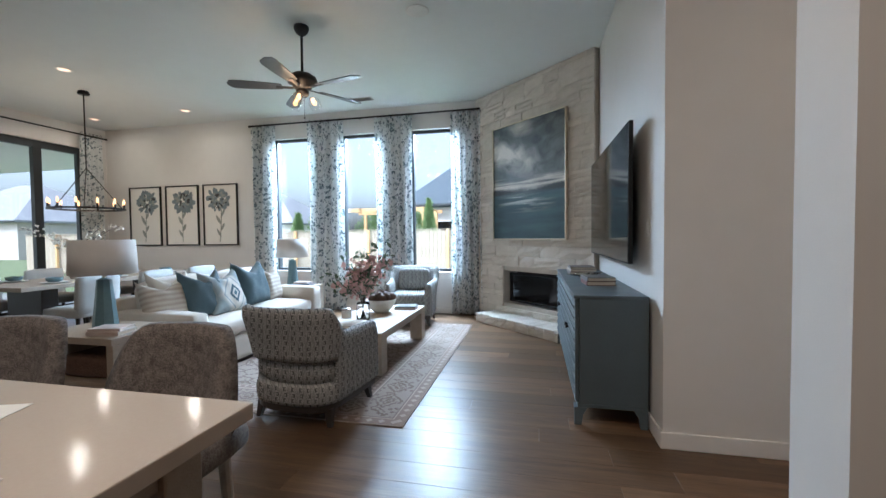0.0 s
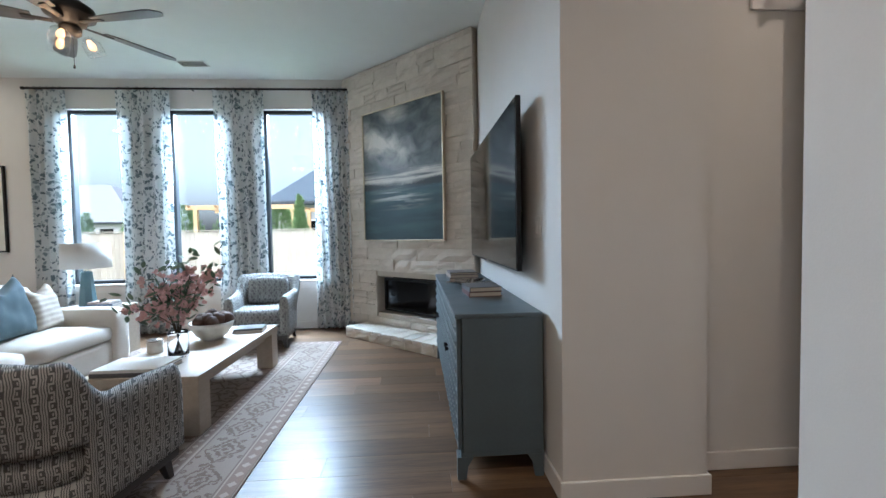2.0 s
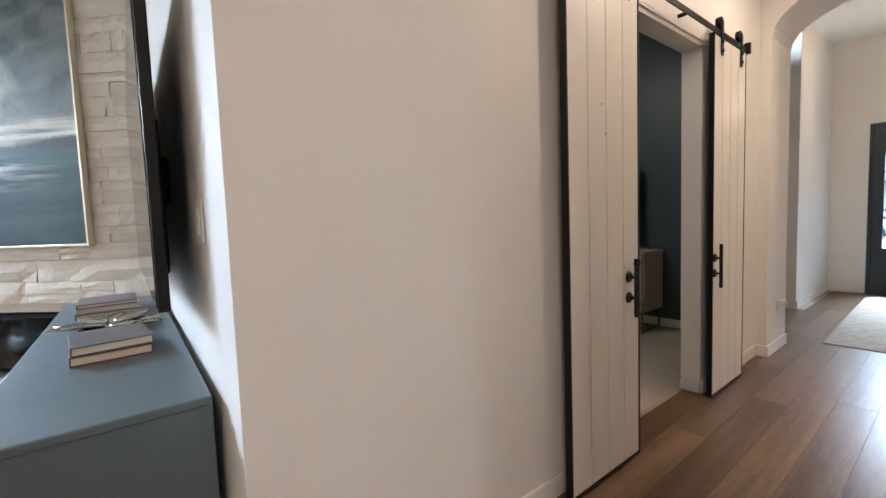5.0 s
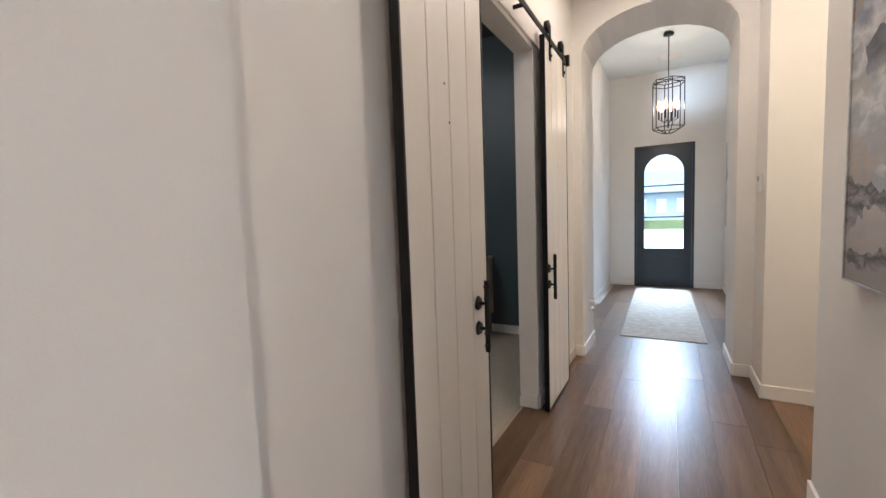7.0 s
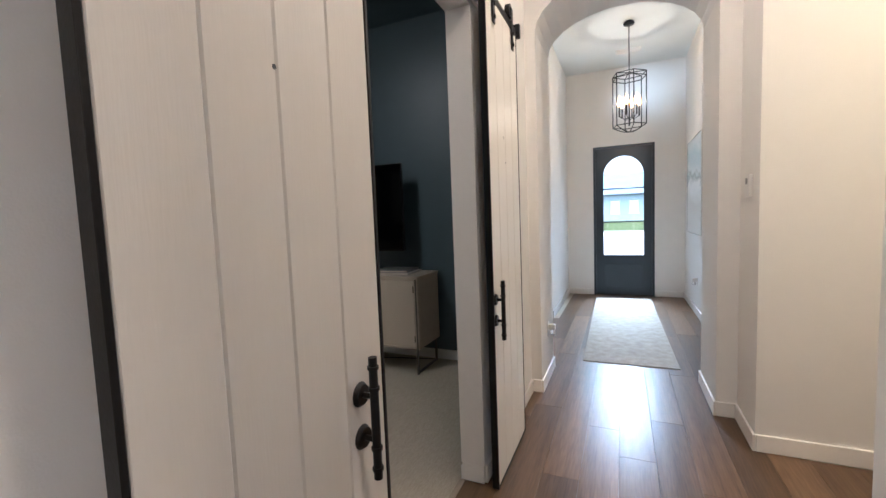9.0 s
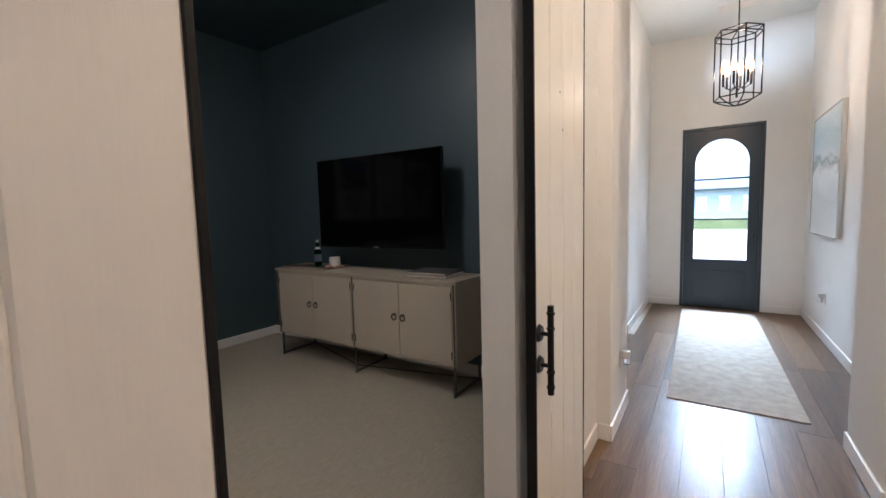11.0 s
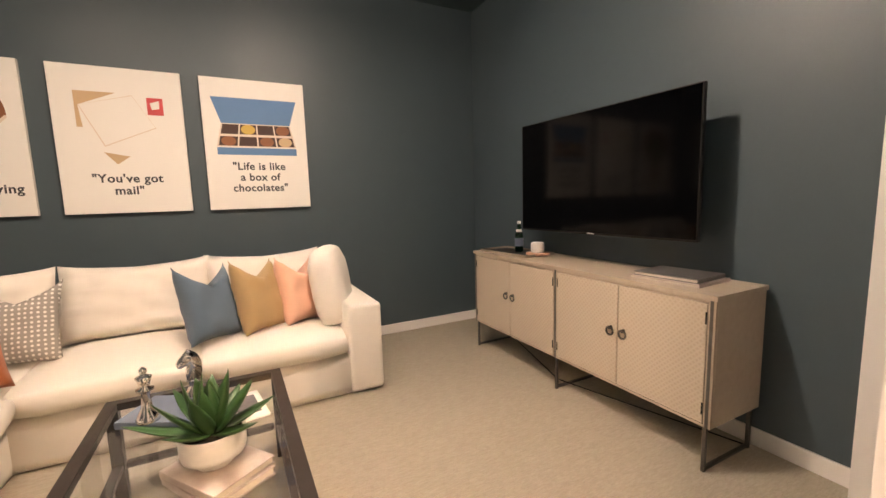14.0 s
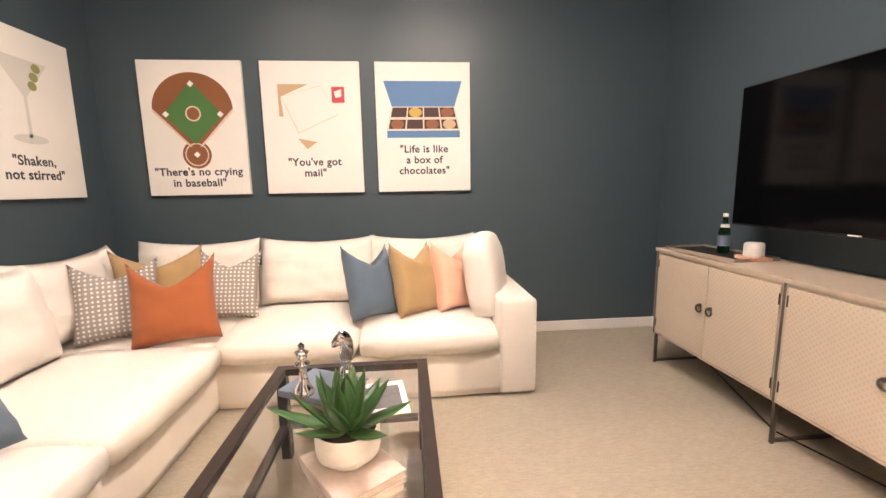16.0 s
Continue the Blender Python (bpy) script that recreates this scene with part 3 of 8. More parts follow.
INK_BLUE = material("blue_grey_ink", (0.27, 0.32, 0.34), (0.12, 0.15, 0.17), rough=0.7, scale=16, fine=60, bump=0)
INK_GREEN = material("grey_green_ink", (0.36, 0.37, 0.33), (0.26, 0.28, 0.25), rough=0.7, scale=12, fine=60, bump=0)


def plain(name, c, rough=0.6):
    return material(name, c, tuple(k * 0.92 for k in c), rough=rough, fine=120, bump=0.01)


P_BROWN, P_GREEN, P_LINE = plain("print_brown", (0.27, 0.10, 0.035)), plain("print_green", (0.07, 0.19, 0.05)), plain("print_cream", (0.72, 0.60, 0.48))
P_KRAFT, P_RED, P_BOX, P_CHOC = plain("print_kraft", (0.58, 0.40, 0.22)), plain("print_red", (0.62, 0.07, 0.07)), plain("print_blue", (0.10, 0.22, 0.42)), plain("print_chocolate", (0.06, 0.025, 0.015))
P_YELLOW, P_OLIVE, P_GLASS = plain("print_yellow", (0.58, 0.38, 0.07)), plain("print_olive", (0.30, 0.30, 0.10)), plain("print_glass_grey", (0.66, 0.64, 0.58))
WHITE_PLASTIC = material("white_plastic", (0.75, 0.73, 0.70), rough=0.35, fine=60, bump=0.01)
FENCE_WOOD = material("fence_cedar", (0.42, 0.365, 0.29), (0.34, 0.285, 0.22), rough=0.85, scale=2, fine=30, stretch=(8, 8, 0.6), bump=0.2, random_amount=0.1)
POST_WOOD = material("new_pine", (0.66, 0.44, 0.22), (0.54, 0.34, 0.16), rough=0.8, scale=2, fine=30, stretch=(8, 8, 0.6), bump=0.2)
GRASS = material("lawn", (0.165, 0.20, 0.095), (0.08, 0.11, 0.05), rough=0.95, scale=0.8, fine=30, amount=0.8, bump=0.6)
# Lighter than CONCRETE: the glare of daylight out front is put into this colour.
DAYLIT_CONCRETE = material("daylight_toned_concrete", (0.66, 0.64, 0.61), (0.58, 0.56, 0.53), rough=0.9, scale=1.5, fine=40, bump=0.2)
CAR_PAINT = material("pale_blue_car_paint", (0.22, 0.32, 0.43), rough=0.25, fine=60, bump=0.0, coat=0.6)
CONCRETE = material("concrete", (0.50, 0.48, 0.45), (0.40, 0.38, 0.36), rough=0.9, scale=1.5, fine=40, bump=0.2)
# Paler than ROOF, for the two distant houses.
PALE_ROOF = material("pale_grey_shingle", (0.30, 0.31, 0.33), (0.24, 0.25, 0.27), rough=0.9, scale=4, fine=24, bump=0.4)
ROOF = material("blue_grey_shingle", (0.10, 0.125, 0.15), (0.07, 0.09, 0.11), rough=0.9, scale=4, fine=24, bump=0.4)
HOUSE_WALL = material("pale_brick_wall", (0.55, 0.52, 0.48), (0.46, 0.43, 0.40), rough=0.9, scale=5, fine=30, bump=0.3)
CYPRESS = material("cypress_foliage", (0.21, 0.31, 0.12), (0.12, 0.19, 0.06), rough=0.8, scale=12, fine=50, bump=0.4)
DOOR_PAINT = material("dark_slate_door_paint", (0.035, 0.05, 0.065), (0.03, 0.042, 0.055), rough=0.4, fine=60, bump=0.03)

# ---- building ----


def part(name, bm, mat, parent=None, label="", smooth=False):
    """Links a bmesh as one mesh object, under a thing or a part."""
    me = bpy.data.meshes.new(name)
    bm.to_mesh(me)
    bm.free()
    for mt in (mat if isinstance(mat, (list, tuple)) else [mat]):
        me.materials.append(mt)
    if smooth:
        me.shade_smooth()
    ob = new(name, me)
    if parent is not None:
        ob.parent = parent
    if label:
        ob["label"] = label
    return ob


def thing(name, label, category, m=None, group="", kind=""):
    ob = new(name)
    ob.empty_display_size = 0.1
    if m is not None:
        ob.matrix_basis = m
    return tagged(ob, label, category, group, kind)


def structure(name, bm, mat, label="", smooth=False):
    return tagged(part(name, bm, mat, None, "", smooth), label, "", "", "structure")


def add_box(bm, x0, y0, z0, x1, y1, z1, bevel=0.0, seg=2, m=None, mi=0):
    v = [bm.verts.new((x, y, z)) for z in (z0, z1) for y in (y0, y1) for x in (x0, x1)]
    fs = [bm.faces.new([v[i] for i in q]) for q in ((0, 2, 3, 1), (4, 5, 7, 6), (0, 1, 5, 4), (2, 6, 7, 3), (0, 4, 6, 2), (1, 3, 7, 5))]
    for f in fs:
        f.material_index = mi
    if bevel:
        es = list({e for f in fs for e in f.edges})
        r = bmesh.ops.bevel(bm, geom=es, offset=bevel, segments=seg, affect="EDGES", profile=0.5)
        v = list({vv for f in r["faces"] for vv in f.verts} | {vv for f in fs if f.is_valid for vv in f.verts})
        for f in r["faces"]:
            f.material_index = mi
    if m is not None:
        bmesh.ops.transform(bm, matrix=m, verts=v)
    return v


def box(x0, y0, z0, x1, y1, z1, bevel=0.0, seg=2, m=None):
    bm = bmesh.new()
    add_box(bm, x0, y0, z0, x1, y1, z1, bevel, seg, m)
    return bm


def add_tube(bm, p0, p1, r0, r1=None, seg=12, caps=True):
    """A round bar from p0 to p1."""
    p0, p1 = Vector(p0), Vector(p1)
    r1 = r0 if r1 is None else r1
    d = p1 - p0
    m = Matrix.Translation(p0) @ d.to_track_quat("Z", "Y").to_matrix().to_4x4()
    rings = []
    for r, z in ((r0, 0), (r1, d.length)):
        rings.append([bm.verts.new(m @ Vector((r * math.cos(2 * math.pi * i / seg), r * math.sin(2 * math.pi * i / seg), z))) for i in range(seg)])
    for i in range(seg):
        bm.faces.new((rings[0][i], rings[0][(i + 1) % seg], rings[1][(i + 1) % seg], rings[1][i]))
    if caps:
        bm.faces.new(rings[0][::-1])
        bm.faces.new(rings[1])


def tube(p0, p1, r0, r1=None, seg=12):
    bm = bmesh.new()
    add_tube(bm, p0, p1, r0, r1, seg)
    return bm


def add_path(bm, pts, r, seg=8):
    """A round bar bent along points."""
    pts = [Vector(p) for p in pts]
    rings = []
    for i, p in enumerate(pts):
        d = (pts[min(i + 1, len(pts) - 1)] - pts[max(i - 1, 0)]).normalized()
        q = d.to_track_quat("Z", "Y")
        rings.append([bm.verts.new(p + q @ Vector((r * math.cos(2 * math.pi * k / seg), r * math.sin(2 * math.pi * k / seg), 0))) for k in range(seg)])
    for a, b in zip(rings, rings[1:]):
        for k in range(seg):
            bm.faces.new((a[k], a[(k + 1) % seg], b[(k + 1) % seg], b[k]))
    bm.faces.new(rings[0][::-1])
    bm.faces.new(rings[-1])


def turned(profile, seg=24, closed_top=True):
    """A lathe-turned body from (radius, height) pairs."""
    bm = bmesh.new()
    rings = []
    for r, z in profile:
        rings.append([bm.verts.new((r * math.cos(2 * math.pi * i / seg), r * math.sin(2 * math.pi * i / seg), z)) for i in range(seg)])
    for a, b in zip(rings, rings[1:]):
        for i in range(seg):
            bm.faces.new((a[i], a[(i + 1) % seg], b[(i + 1) % seg], b[i]))
    bm.faces.new(rings[0][::-1])
    if closed_top:
        bm.faces.new(rings[-1])
    return bm


def wall_mesh(axis, p0, p1, a0, a1, z0, z1, holes=(), mats=(0, 0)):
    """A wall between the planes axis = p0 and p1, from a0 to a1 along the other axis, with holes (a, b, low, high) through it.
    mats: the material slots of its two faces."""
    bm = bmesh.new()
    aa = sorted({a0, a1, *[h[0] for h in holes], *[h[1] for h in holes]})
    zz = sorted({z0, z1, *[h[2] for h in holes], *[h[3] for h in holes]})
    verts = {}

    def v(k, i, j):
        if (k, i, j) not in verts:
            p = (p0, p1)[k]
            verts[k, i, j] = bm.verts.new((p, aa[i], zz[j]) if axis == "x" else (aa[i], p, zz[j]))
        return verts[k, i, j]

    def solid(i, j):
        if not (0 <= i < len(aa) - 1 and 0 <= j < len(zz) - 1):
            return False
        a, z = (aa[i] + aa[i + 1]) / 2, (zz[j] + zz[j + 1]) / 2
        return not any(h[0] < a < h[1] and h[2] < z < h[3] for h in holes)

    for i in range(len(aa) - 1):
        for j in range(len(zz) - 1):
            if not solid(i, j):
                continue
            for k in (0, 1):
                f = bm.faces.new((v(k, i, j), v(k, i + 1, j), v(k, i + 1, j + 1), v(k, i, j + 1)))
                f.material_index = mats[k]
            for di, dj, q in ((-1, 0, ((0, 0), (0, 1))), (1, 0, ((1, 0), (1, 1))), (0, -1, ((0, 0), (1, 0))), (0, 1, ((0, 1), (1, 1)))):
                if not solid(i + di, j + dj):
                    (ia, ja), (ib, jb) = q
                    f = bm.faces.new((v(0, i + ia, j + ja), v(0, i + ib, j + jb), v(1, i + ib, j + jb), v(1, i + ia, j + ja)))
                    f.material_index = mats[0]
    bmesh.ops.recalc_face_normals(bm, faces=bm.faces)
    return bm


def grid_sheet(nx, ny, place):
    """A sheet of nx by ny quads whose corners place(u, v) gives."""
    bm = bmesh.new()
    vs = [[bm.verts.new(place(i / nx, j / ny)) for i in range(nx + 1)] for j in range(ny + 1)]
    for j in range(ny):
        for i in range(nx):
            bm.faces.new((vs[j][i], vs[j][i + 1], vs[j + 1][i + 1], vs[j + 1][i]))
    return bm


def cushion(w, h, d, n=12, sag=0.0, seed=0, pinch=0.12, crease=1.0):
    """A stuffed cushion: w wide (x), h high (z), d thick (y), with drawn-out corners. Its base stands at z = 0."""
    bm = bmesh.new()
    rnd = random.Random(seed)
    off = Vector((rnd.random() * 9, rnd.random() * 9, rnd.random() * 9))
    sides = []
    for s in (-1, 1):
        rows = []
        for j in range(n + 1):
            row = []
            for i in range(n + 1):
                u, v = 2 * i / n - 1, 2 * j / n - 1
                bulge = max(0.0, (1 - u ** 4) * (1 - v ** 4)) ** 0.55
                x = w / 2 * u * (1 - pinch * (1 - abs(v) ** 2) * abs(u) ** 3 * 0.5)
                z = h / 2 * v * (1 - pinch * (1 - abs(u) ** 2) * abs(v) ** 3 * 0.5)
                z -= 1.5 * sag * h * max(0, v) ** 1.5 * (1 - abs(u)) ** 0.9 - 0.03 * h * max(0, v) ** 3 * abs(u) ** 4
                y = s * d / 2 * bulge
                q = Vector((x, y, z))
                y += 0.08 * d * bulge * noise.noise(q * 9 + off)
                fold = noise.noise(Vector((x * 5, s, z * 26)) + off) + 0.7 * noise.noise(Vector((x * 24, s * 2, z * 6)) + off)
                y += s * 0.05 * crease * d * (bulge * (1.1 - bulge)) * 3 * fold
                row.append(bm.verts.new((x, y, z + h / 2)))
            rows.append(row)
        sides.append(rows)
    for s, rows in enumerate(sides):
        for j in range(n):
            for i in range(n):
                q = (rows[j][i], rows[j][i + 1], rows[j + 1][i + 1], rows[j + 1][i])
                bm.faces.new(q if s == 0 else q[::-1])
    bmesh.ops.remove_doubles(bm, verts=bm.verts, dist=0.0005)
    bm.normal_update()
    for e in bm.edges:
        if len(e.link_faces) == 2 and e.link_faces[0].normal.dot(e.link_faces[1].normal) < 0.3:
            e.smooth = False
    return bm


def soft_box(w, d, h, r=0.05, n=10, puff=0.02, seed=0):
    """A padded block, w by d by h, standing on z = 0, centred in x and y, with rounded edges and a slight swell."""
    bm = box(-w / 2, -d / 2, 0, w / 2, d / 2, h)
    cuts = 4
    bmesh.ops.subdivide_edges(bm, edges=bm.edges[:], cuts=cuts, use_grid_fill=True)
    rnd = random.Random(seed)
    off = Vector((rnd.random() * 9, rnd.random() * 9, rnd.random() * 9))
    for v in bm.verts:
        p = v.co
        c = Vector((max(-w / 2 + r, min(w / 2 - r, p.x)), max(-d / 2 + r, min(d / 2 - r, p.y)), max(r, min(h - r, p.z))))
        dlt = p - c
        if dlt.length > 1e-6:
            p = c + dlt.normalized() * r
        ux, uy, uz = 2 * p.x / w, 2 * p.y / d, 2 * p.z / h - 1
        s = puff * (1 - ux * ux * 0.9) * (1 - uy * uy * 0.9) * 1.0
        p.z += s * (1 if uz > 0.5 else 0) * (1 if uz > 0 else 0)
        p += Vector((ux, uy, 0)) * 0.35 * puff * (1 - uz * uz)
        p += Vector((1, 1, 1)) * 0.25 * puff * noise.noise(p * 6 + off)
        v.co = p
    return bm

# ---- structure ----
GX0, GX1, GY1 = -6.93, 2.22, 8.06
HY0, HY1, WT = 2.95, 4.30, 0.12
WINDOWS = [(-3.13, -2.31), (-1.80, -1.05), (-0.55, 0.27)]

structure("wall_windows", wall_mesh("y", GY1, GY1 + 0.2, GX0 - 0.2, 2.0, 0, GREAT_Z, [(a, b, 0.69, 3.05) for a, b in WINDOWS]), WALL, "warm white painted wall with three tall windows")
structure("wall_slider", wall_mesh("x", GX0 - 0.2, GX0, -4.0, GY1, 0, GREAT_Z, [(3.2, 7.67, 0.02, 3.02)]), WALL, "warm white wall with a wide glazed opening")
structure("wall_tv", wall_mesh("x", GX1, GX1 + 0.12, 4.11, 6.75, 0, GREAT_Z), WALL, "warm white painted wall behind the television")
structure("wall_return", wall_mesh("y", 4.11, 4.30, GX1 + 0.12, 2.94, 0, GREAT_Z), WALL, "warm white short wall return")
structure("wall_kitchen_back", wall_mesh("y", -4.2, -4.0, GX0 - 0.2, 4.9, 0, GREAT_Z), WALL, "plain warm white wall")
structure("wall_kitchen_side", wall_mesh("x", 4.65, 4.85, -4.0, 2.70, 0, GREAT_Z), WALL, "plain warm white wall")
structure("wall_hall_right", wall_mesh("y", 2.70, HY0, 2.26, 4.85, 0, GREAT_Z), WALL, "warm white hall wall with an open end")
structure("wall_hall_left", wall_mesh("y", HY1, HY1 + WT, 2.94, 6.42, 0, GREAT_Z, [(4.05, 5.21, 0, 2.42)], (0, 1)), [WALL, SLATE], "hall wall with a doorway to the dark media room")
# side passage
structure("wall_passage_far", wall_mesh("x", 6.02, 6.44, -1.0, 2.95, 0, GREAT_Z), WALL, "warm white wall in the side passage")
structure("wall_passage_end", wall_mesh("y", -1.2, -1.0, 4.85, 6.44, 0, GREAT_Z), WALL, "plain warm white wall")


def arch_wall():
    """The thick cross wall with a wide flat-arched opening between hall and foyer."""
    bm = bmesh.new()
    x0, x1, ya, yb, zs, zt = 6.42, 7.0, 3.07, 4.22, 2.73, 3.04
    pts = [(yb, 0.0), (yb, zs)]
    n = 14
    for i in range(1, n):
        a = math.pi * i / n
        pts.append(((ya + yb) / 2 + (yb - ya) / 2 * math.cos(a), zs + (zt - zs) * math.sin(a)))
    pts += [(ya, zs), (ya, 0.0)]
    outer = [(4.8, 0.0), (4.8, FOYER_Z + 0.1)] + [(4.8 - (4.8 - 2.4) * i / n, FOYER_Z + 0.1) for i in range(1, n)] + [(2.4, FOYER_Z + 0.1), (2.4, 0.0)]
    rings = [[bm.verts.new((x, y, z)) for y, z in p] for x in (x0, x1) for p in (pts, outer)]
    k = len(pts)
    for i in range(k - 1):
        bm.faces.new((rings[0][i], rings[0][i + 1], rings[1][i + 1], rings[1][i]))
        bm.faces.new((rings[2][i], rings[3][i], rings[3][i + 1], rings[2][i + 1]))
        bm.faces.new((rings[0][i], rings[2][i], rings[2][i + 1], rings[0][i + 1]))
        bm.faces.new((rings[1][i], rings[1][i + 1], rings[3][i + 1], rings[3][i]))
    bmesh.ops.recalc_face_normals(bm, faces=bm.faces)
    return bm


structure("wall_arch", arch_wall(), WALL, "thick warm white wall with a flat-arched opening")
structure("wall_foyer_left", wall_mesh("y", 4.50, 4.65, 8.78, 10.6, 0, FOYER_Z), WALL, "warm white foyer wall")
structure("wall_foyer_alcove", wall_mesh("y", 5.6, 5.75, 7.0, 8.93, 0, FOYER_Z), WALL, "plain warm white wall")
structure("wall_foyer_alcove_side", wall_mesh("x", 8.78, 8.93, 4.65, 5.6, 0, FOYER_Z), WALL, "plain warm white wall")
structure("wall_foyer_right", wall_mesh("y", 2.60, 2.75, 7.0, 10.6, 0, FOYER_Z), WALL, "warm white foyer wall")
structure("wall_entry", wall_mesh("x", 10.6, 10.8, 2.4, 4.9, 0, FOYER_Z, [(3.17, 4.085, 0.0, 2.46)]), WALL, "warm white wall with the front door")
# media room
MX0, MX1, MY1 = 2.36, 6.98, 8.25
structure("wall_posters", wall_mesh("y", MY1, MY1 + 0.15, 2.0, MX1 + 0.15, -0.05, MEDIA_Z), SLATE, "dark slate blue painted wall")
structure("wall_media_tv", wall_mesh("x", MX1, MX1 + 0.15, HY1 + WT, MY1, -0.05, MEDIA_Z), SLATE, "dark slate blue painted wall")
structure("wall_media_left", wall_mesh("x", 2.0, 2.10, 6.95, MY1, -0.05, MEDIA_Z), SLATE, "dark slate blue painted wall")
structure("wall_media_left_near", wall_mesh("x", 2.345, 2.36, HY1 + WT, 6.80, -0.05, MEDIA_Z), SLATE, "dark slate blue painted wall")
structure("wall_media_jog", wall_mesh("y", 6.80, 6.95, 2.0, 2.36, -0.05, MEDIA_Z), SLATE, "dark slate blue wall return")

structure("ceiling_great_room", box(GX0 - 0.2, -4.2, GREAT_Z, 2.94, GY1 + 0.2, GREAT_Z + 0.1), CEIL, "white painted ceiling")
structure("ceiling_kitchen", box(2.94, -4.2, GREAT_Z, 6.44, HY0, GREAT_Z + 0.1), CEIL, "white painted ceiling")
structure("ceiling_hall", box(2.94, HY0, HALL_Z, 6.42, HY1, HALL_Z + 0.1), CEIL, "white painted ceiling")
structure("ceiling_foyer", box(7.0, 2.4, FOYER_Z, 10.8, 5.75, FOYER_Z + 0.1), CEIL, "white painted ceiling")
structure("ceiling_media", box(2.345, HY1 + WT, MEDIA_Z, MX1 + 0.15, 6.8, MEDIA_Z + 0.05), SLATE, "dark painted ceiling")
structure("ceiling_media_back", box(2.0, 6.8, MEDIA_Z, MX1 + 0.15, MY1 + 0.15, MEDIA_Z + 0.05), SLATE, "dark painted ceiling")
bm = box(GX0 - 0.2, -4.2, -0.12, 2.10, GY1 + 0.2, -0.012)
add_box(bm, 2.10, -4.2, -0.12, 10.8, 4.42, -0.012)
add_box(bm, 2.10, 4.42, -0.12, 6.98, GY1 + 0.2, -0.052)
add_box(bm, 6.98, 4.42, -0.12, 10.8, GY1 + 0.2, -0.012)
structure("floor", bm, MORTAR, "wide oak plank floor")
MF = -0.035
structure("carpet", box(MX0 - 0.26, 4.42, MF - 0.015, MX1, MY1, MF), CARPET, "beige textured carpet")
structure("ground", box(-60, -60, -0.5, 70, 70, -0.3), MORTAR, "ground")

# ---- great room: openings and drapery ----


def baseboard(x0, y0, x1, y1, side, foot=0.0):
    """A skirting board along a wall from (x0, y0) to (x1, y1); side points into the room."""
    t, h = 0.016, 0.10 + foot
    bm = bmesh.new()
    if y0 == y1:
        a, b = sorted((y0 + 0.001 * side[1], y0 + t * side[1]))
        add_box(bm, min(x0, x1), a, foot + 0.001, max(x0, x1), b, h, 0.004, 2)
    else:
        a, b = sorted((x0 + 0.001 * side[0], x0 + t * side[0]))
        add_box(bm, a, min(y0, y1), foot + 0.001, b, max(y0, y1), h, 0.004, 2)
    return structure("baseboard", bm, TRIM, "white painted skirting board")


for q in ((GX0, GY1, 0.48, GY1, (0, -1)), (GX1, 4.11, GX1, 6.46, (-1, 0)), (GX1 - 0.015, 4.11, 2.956, 4.11, (0, -1)), (2.94, 4.11, 2.94, 4.284, (1, 0)),
          (2.956, HY1, 4.05, HY1, (0, -1)), (5.21, HY1, 6.404, HY1, (0, -1)), (6.42, 4.22, 6.42, 4.284, (-1, 0)), (6.404, 4.22, 7.0, 4.22, (0, -1)),
          (2.26, HY0, 4.85, HY0, (0, 1)), (2.26, 2.70, 2.26, 2.95, (-1, 0)), (2.26, 2.70, 4.65, 2.70, (0, -1)), (6.02, -1.0, 6.02, 2.95, (-1, 0)), (6.004, 2.95, 6.42, 2.95, (0, 1)),
          (6.42, 2.966, 6.42, 3.07, (-1, 0)), (6.404, 3.07, 7.0, 3.07, (0, 1)), (8.78, 4.50, 10.6, 4.50, (0, -1)), (7.0, 2.75, 10.6, 2.75, (0, 1)),
          (10.6, 2.766, 10.6, 3.15, (-1, 0)), (10.6, 4.10, 10.6, 4.484, (-1, 0)), (GX0, 7.7, GX0, 8.04, (1, 0))):
    baseboard(*q)
for q in ((2.12, MY1, MX1, MY1, (0, -1)), (MX1, HY1 + WT, MX1, MY1 - 0.016, (-1, 0)), (5.21, HY1 + WT, MX1 - 0.016, HY1 + WT, (0, 1))):
    baseboard(*q, MF)
for x0, x1 in ((4.05, 4.066), (5.194, 5.21)):
    structure("baseboard", box(x0, HY1, 0.001, x1, HY1 + WT, 0.10, 0.004), TRIM, "white painted skirting board")


def tall_window(k, x0, x1, z0=0.69, z1=3.05):
    win = tagged(thing("window_%d" % k, "", ""), "tall fixed window in a dark metal frame", "window", "", "structure")
    for nm, q in (("window_frame", (x0, z0, x0 + 0.045, z1)), ("window_frame", (x1 - 0.045, z0, x1, z1)), ("window_frame", (x0 + 0.045, z0, x1 - 0.045, z0 + 0.045)), ("window_frame", (x0 + 0.045, z1 - 0.045, x1 - 0.045, z1))):
        part(nm, box(q[0], GY1 + 0.07, q[1], q[2], GY1 + 0.15, q[3], 0.004), BRONZE_FRAME, win)
    p = part("pane", box(x0 + 0.045, GY1 + 0.105, z0 + 0.045, x1 - 0.045, GY1 + 0.111, z1 - 0.045), CLEAR, win)
    p.visible_shadow = False
    part("window_sill", box(x0 - 0.06, GY1 - 0.035, z0 - 0.03, x1 + 0.06, GY1 + 0.07, z0, 0.006), TRIM, win)
    part("apron", box(x0 - 0.04, GY1 - 0.012, z0 - 0.12, x1 + 0.04, GY1 - 0.001, z0 - 0.03, 0.003), TRIM, win)


for k, (a, b) in enumerate(WINDOWS):
    tall_window(k + 1, a, b)

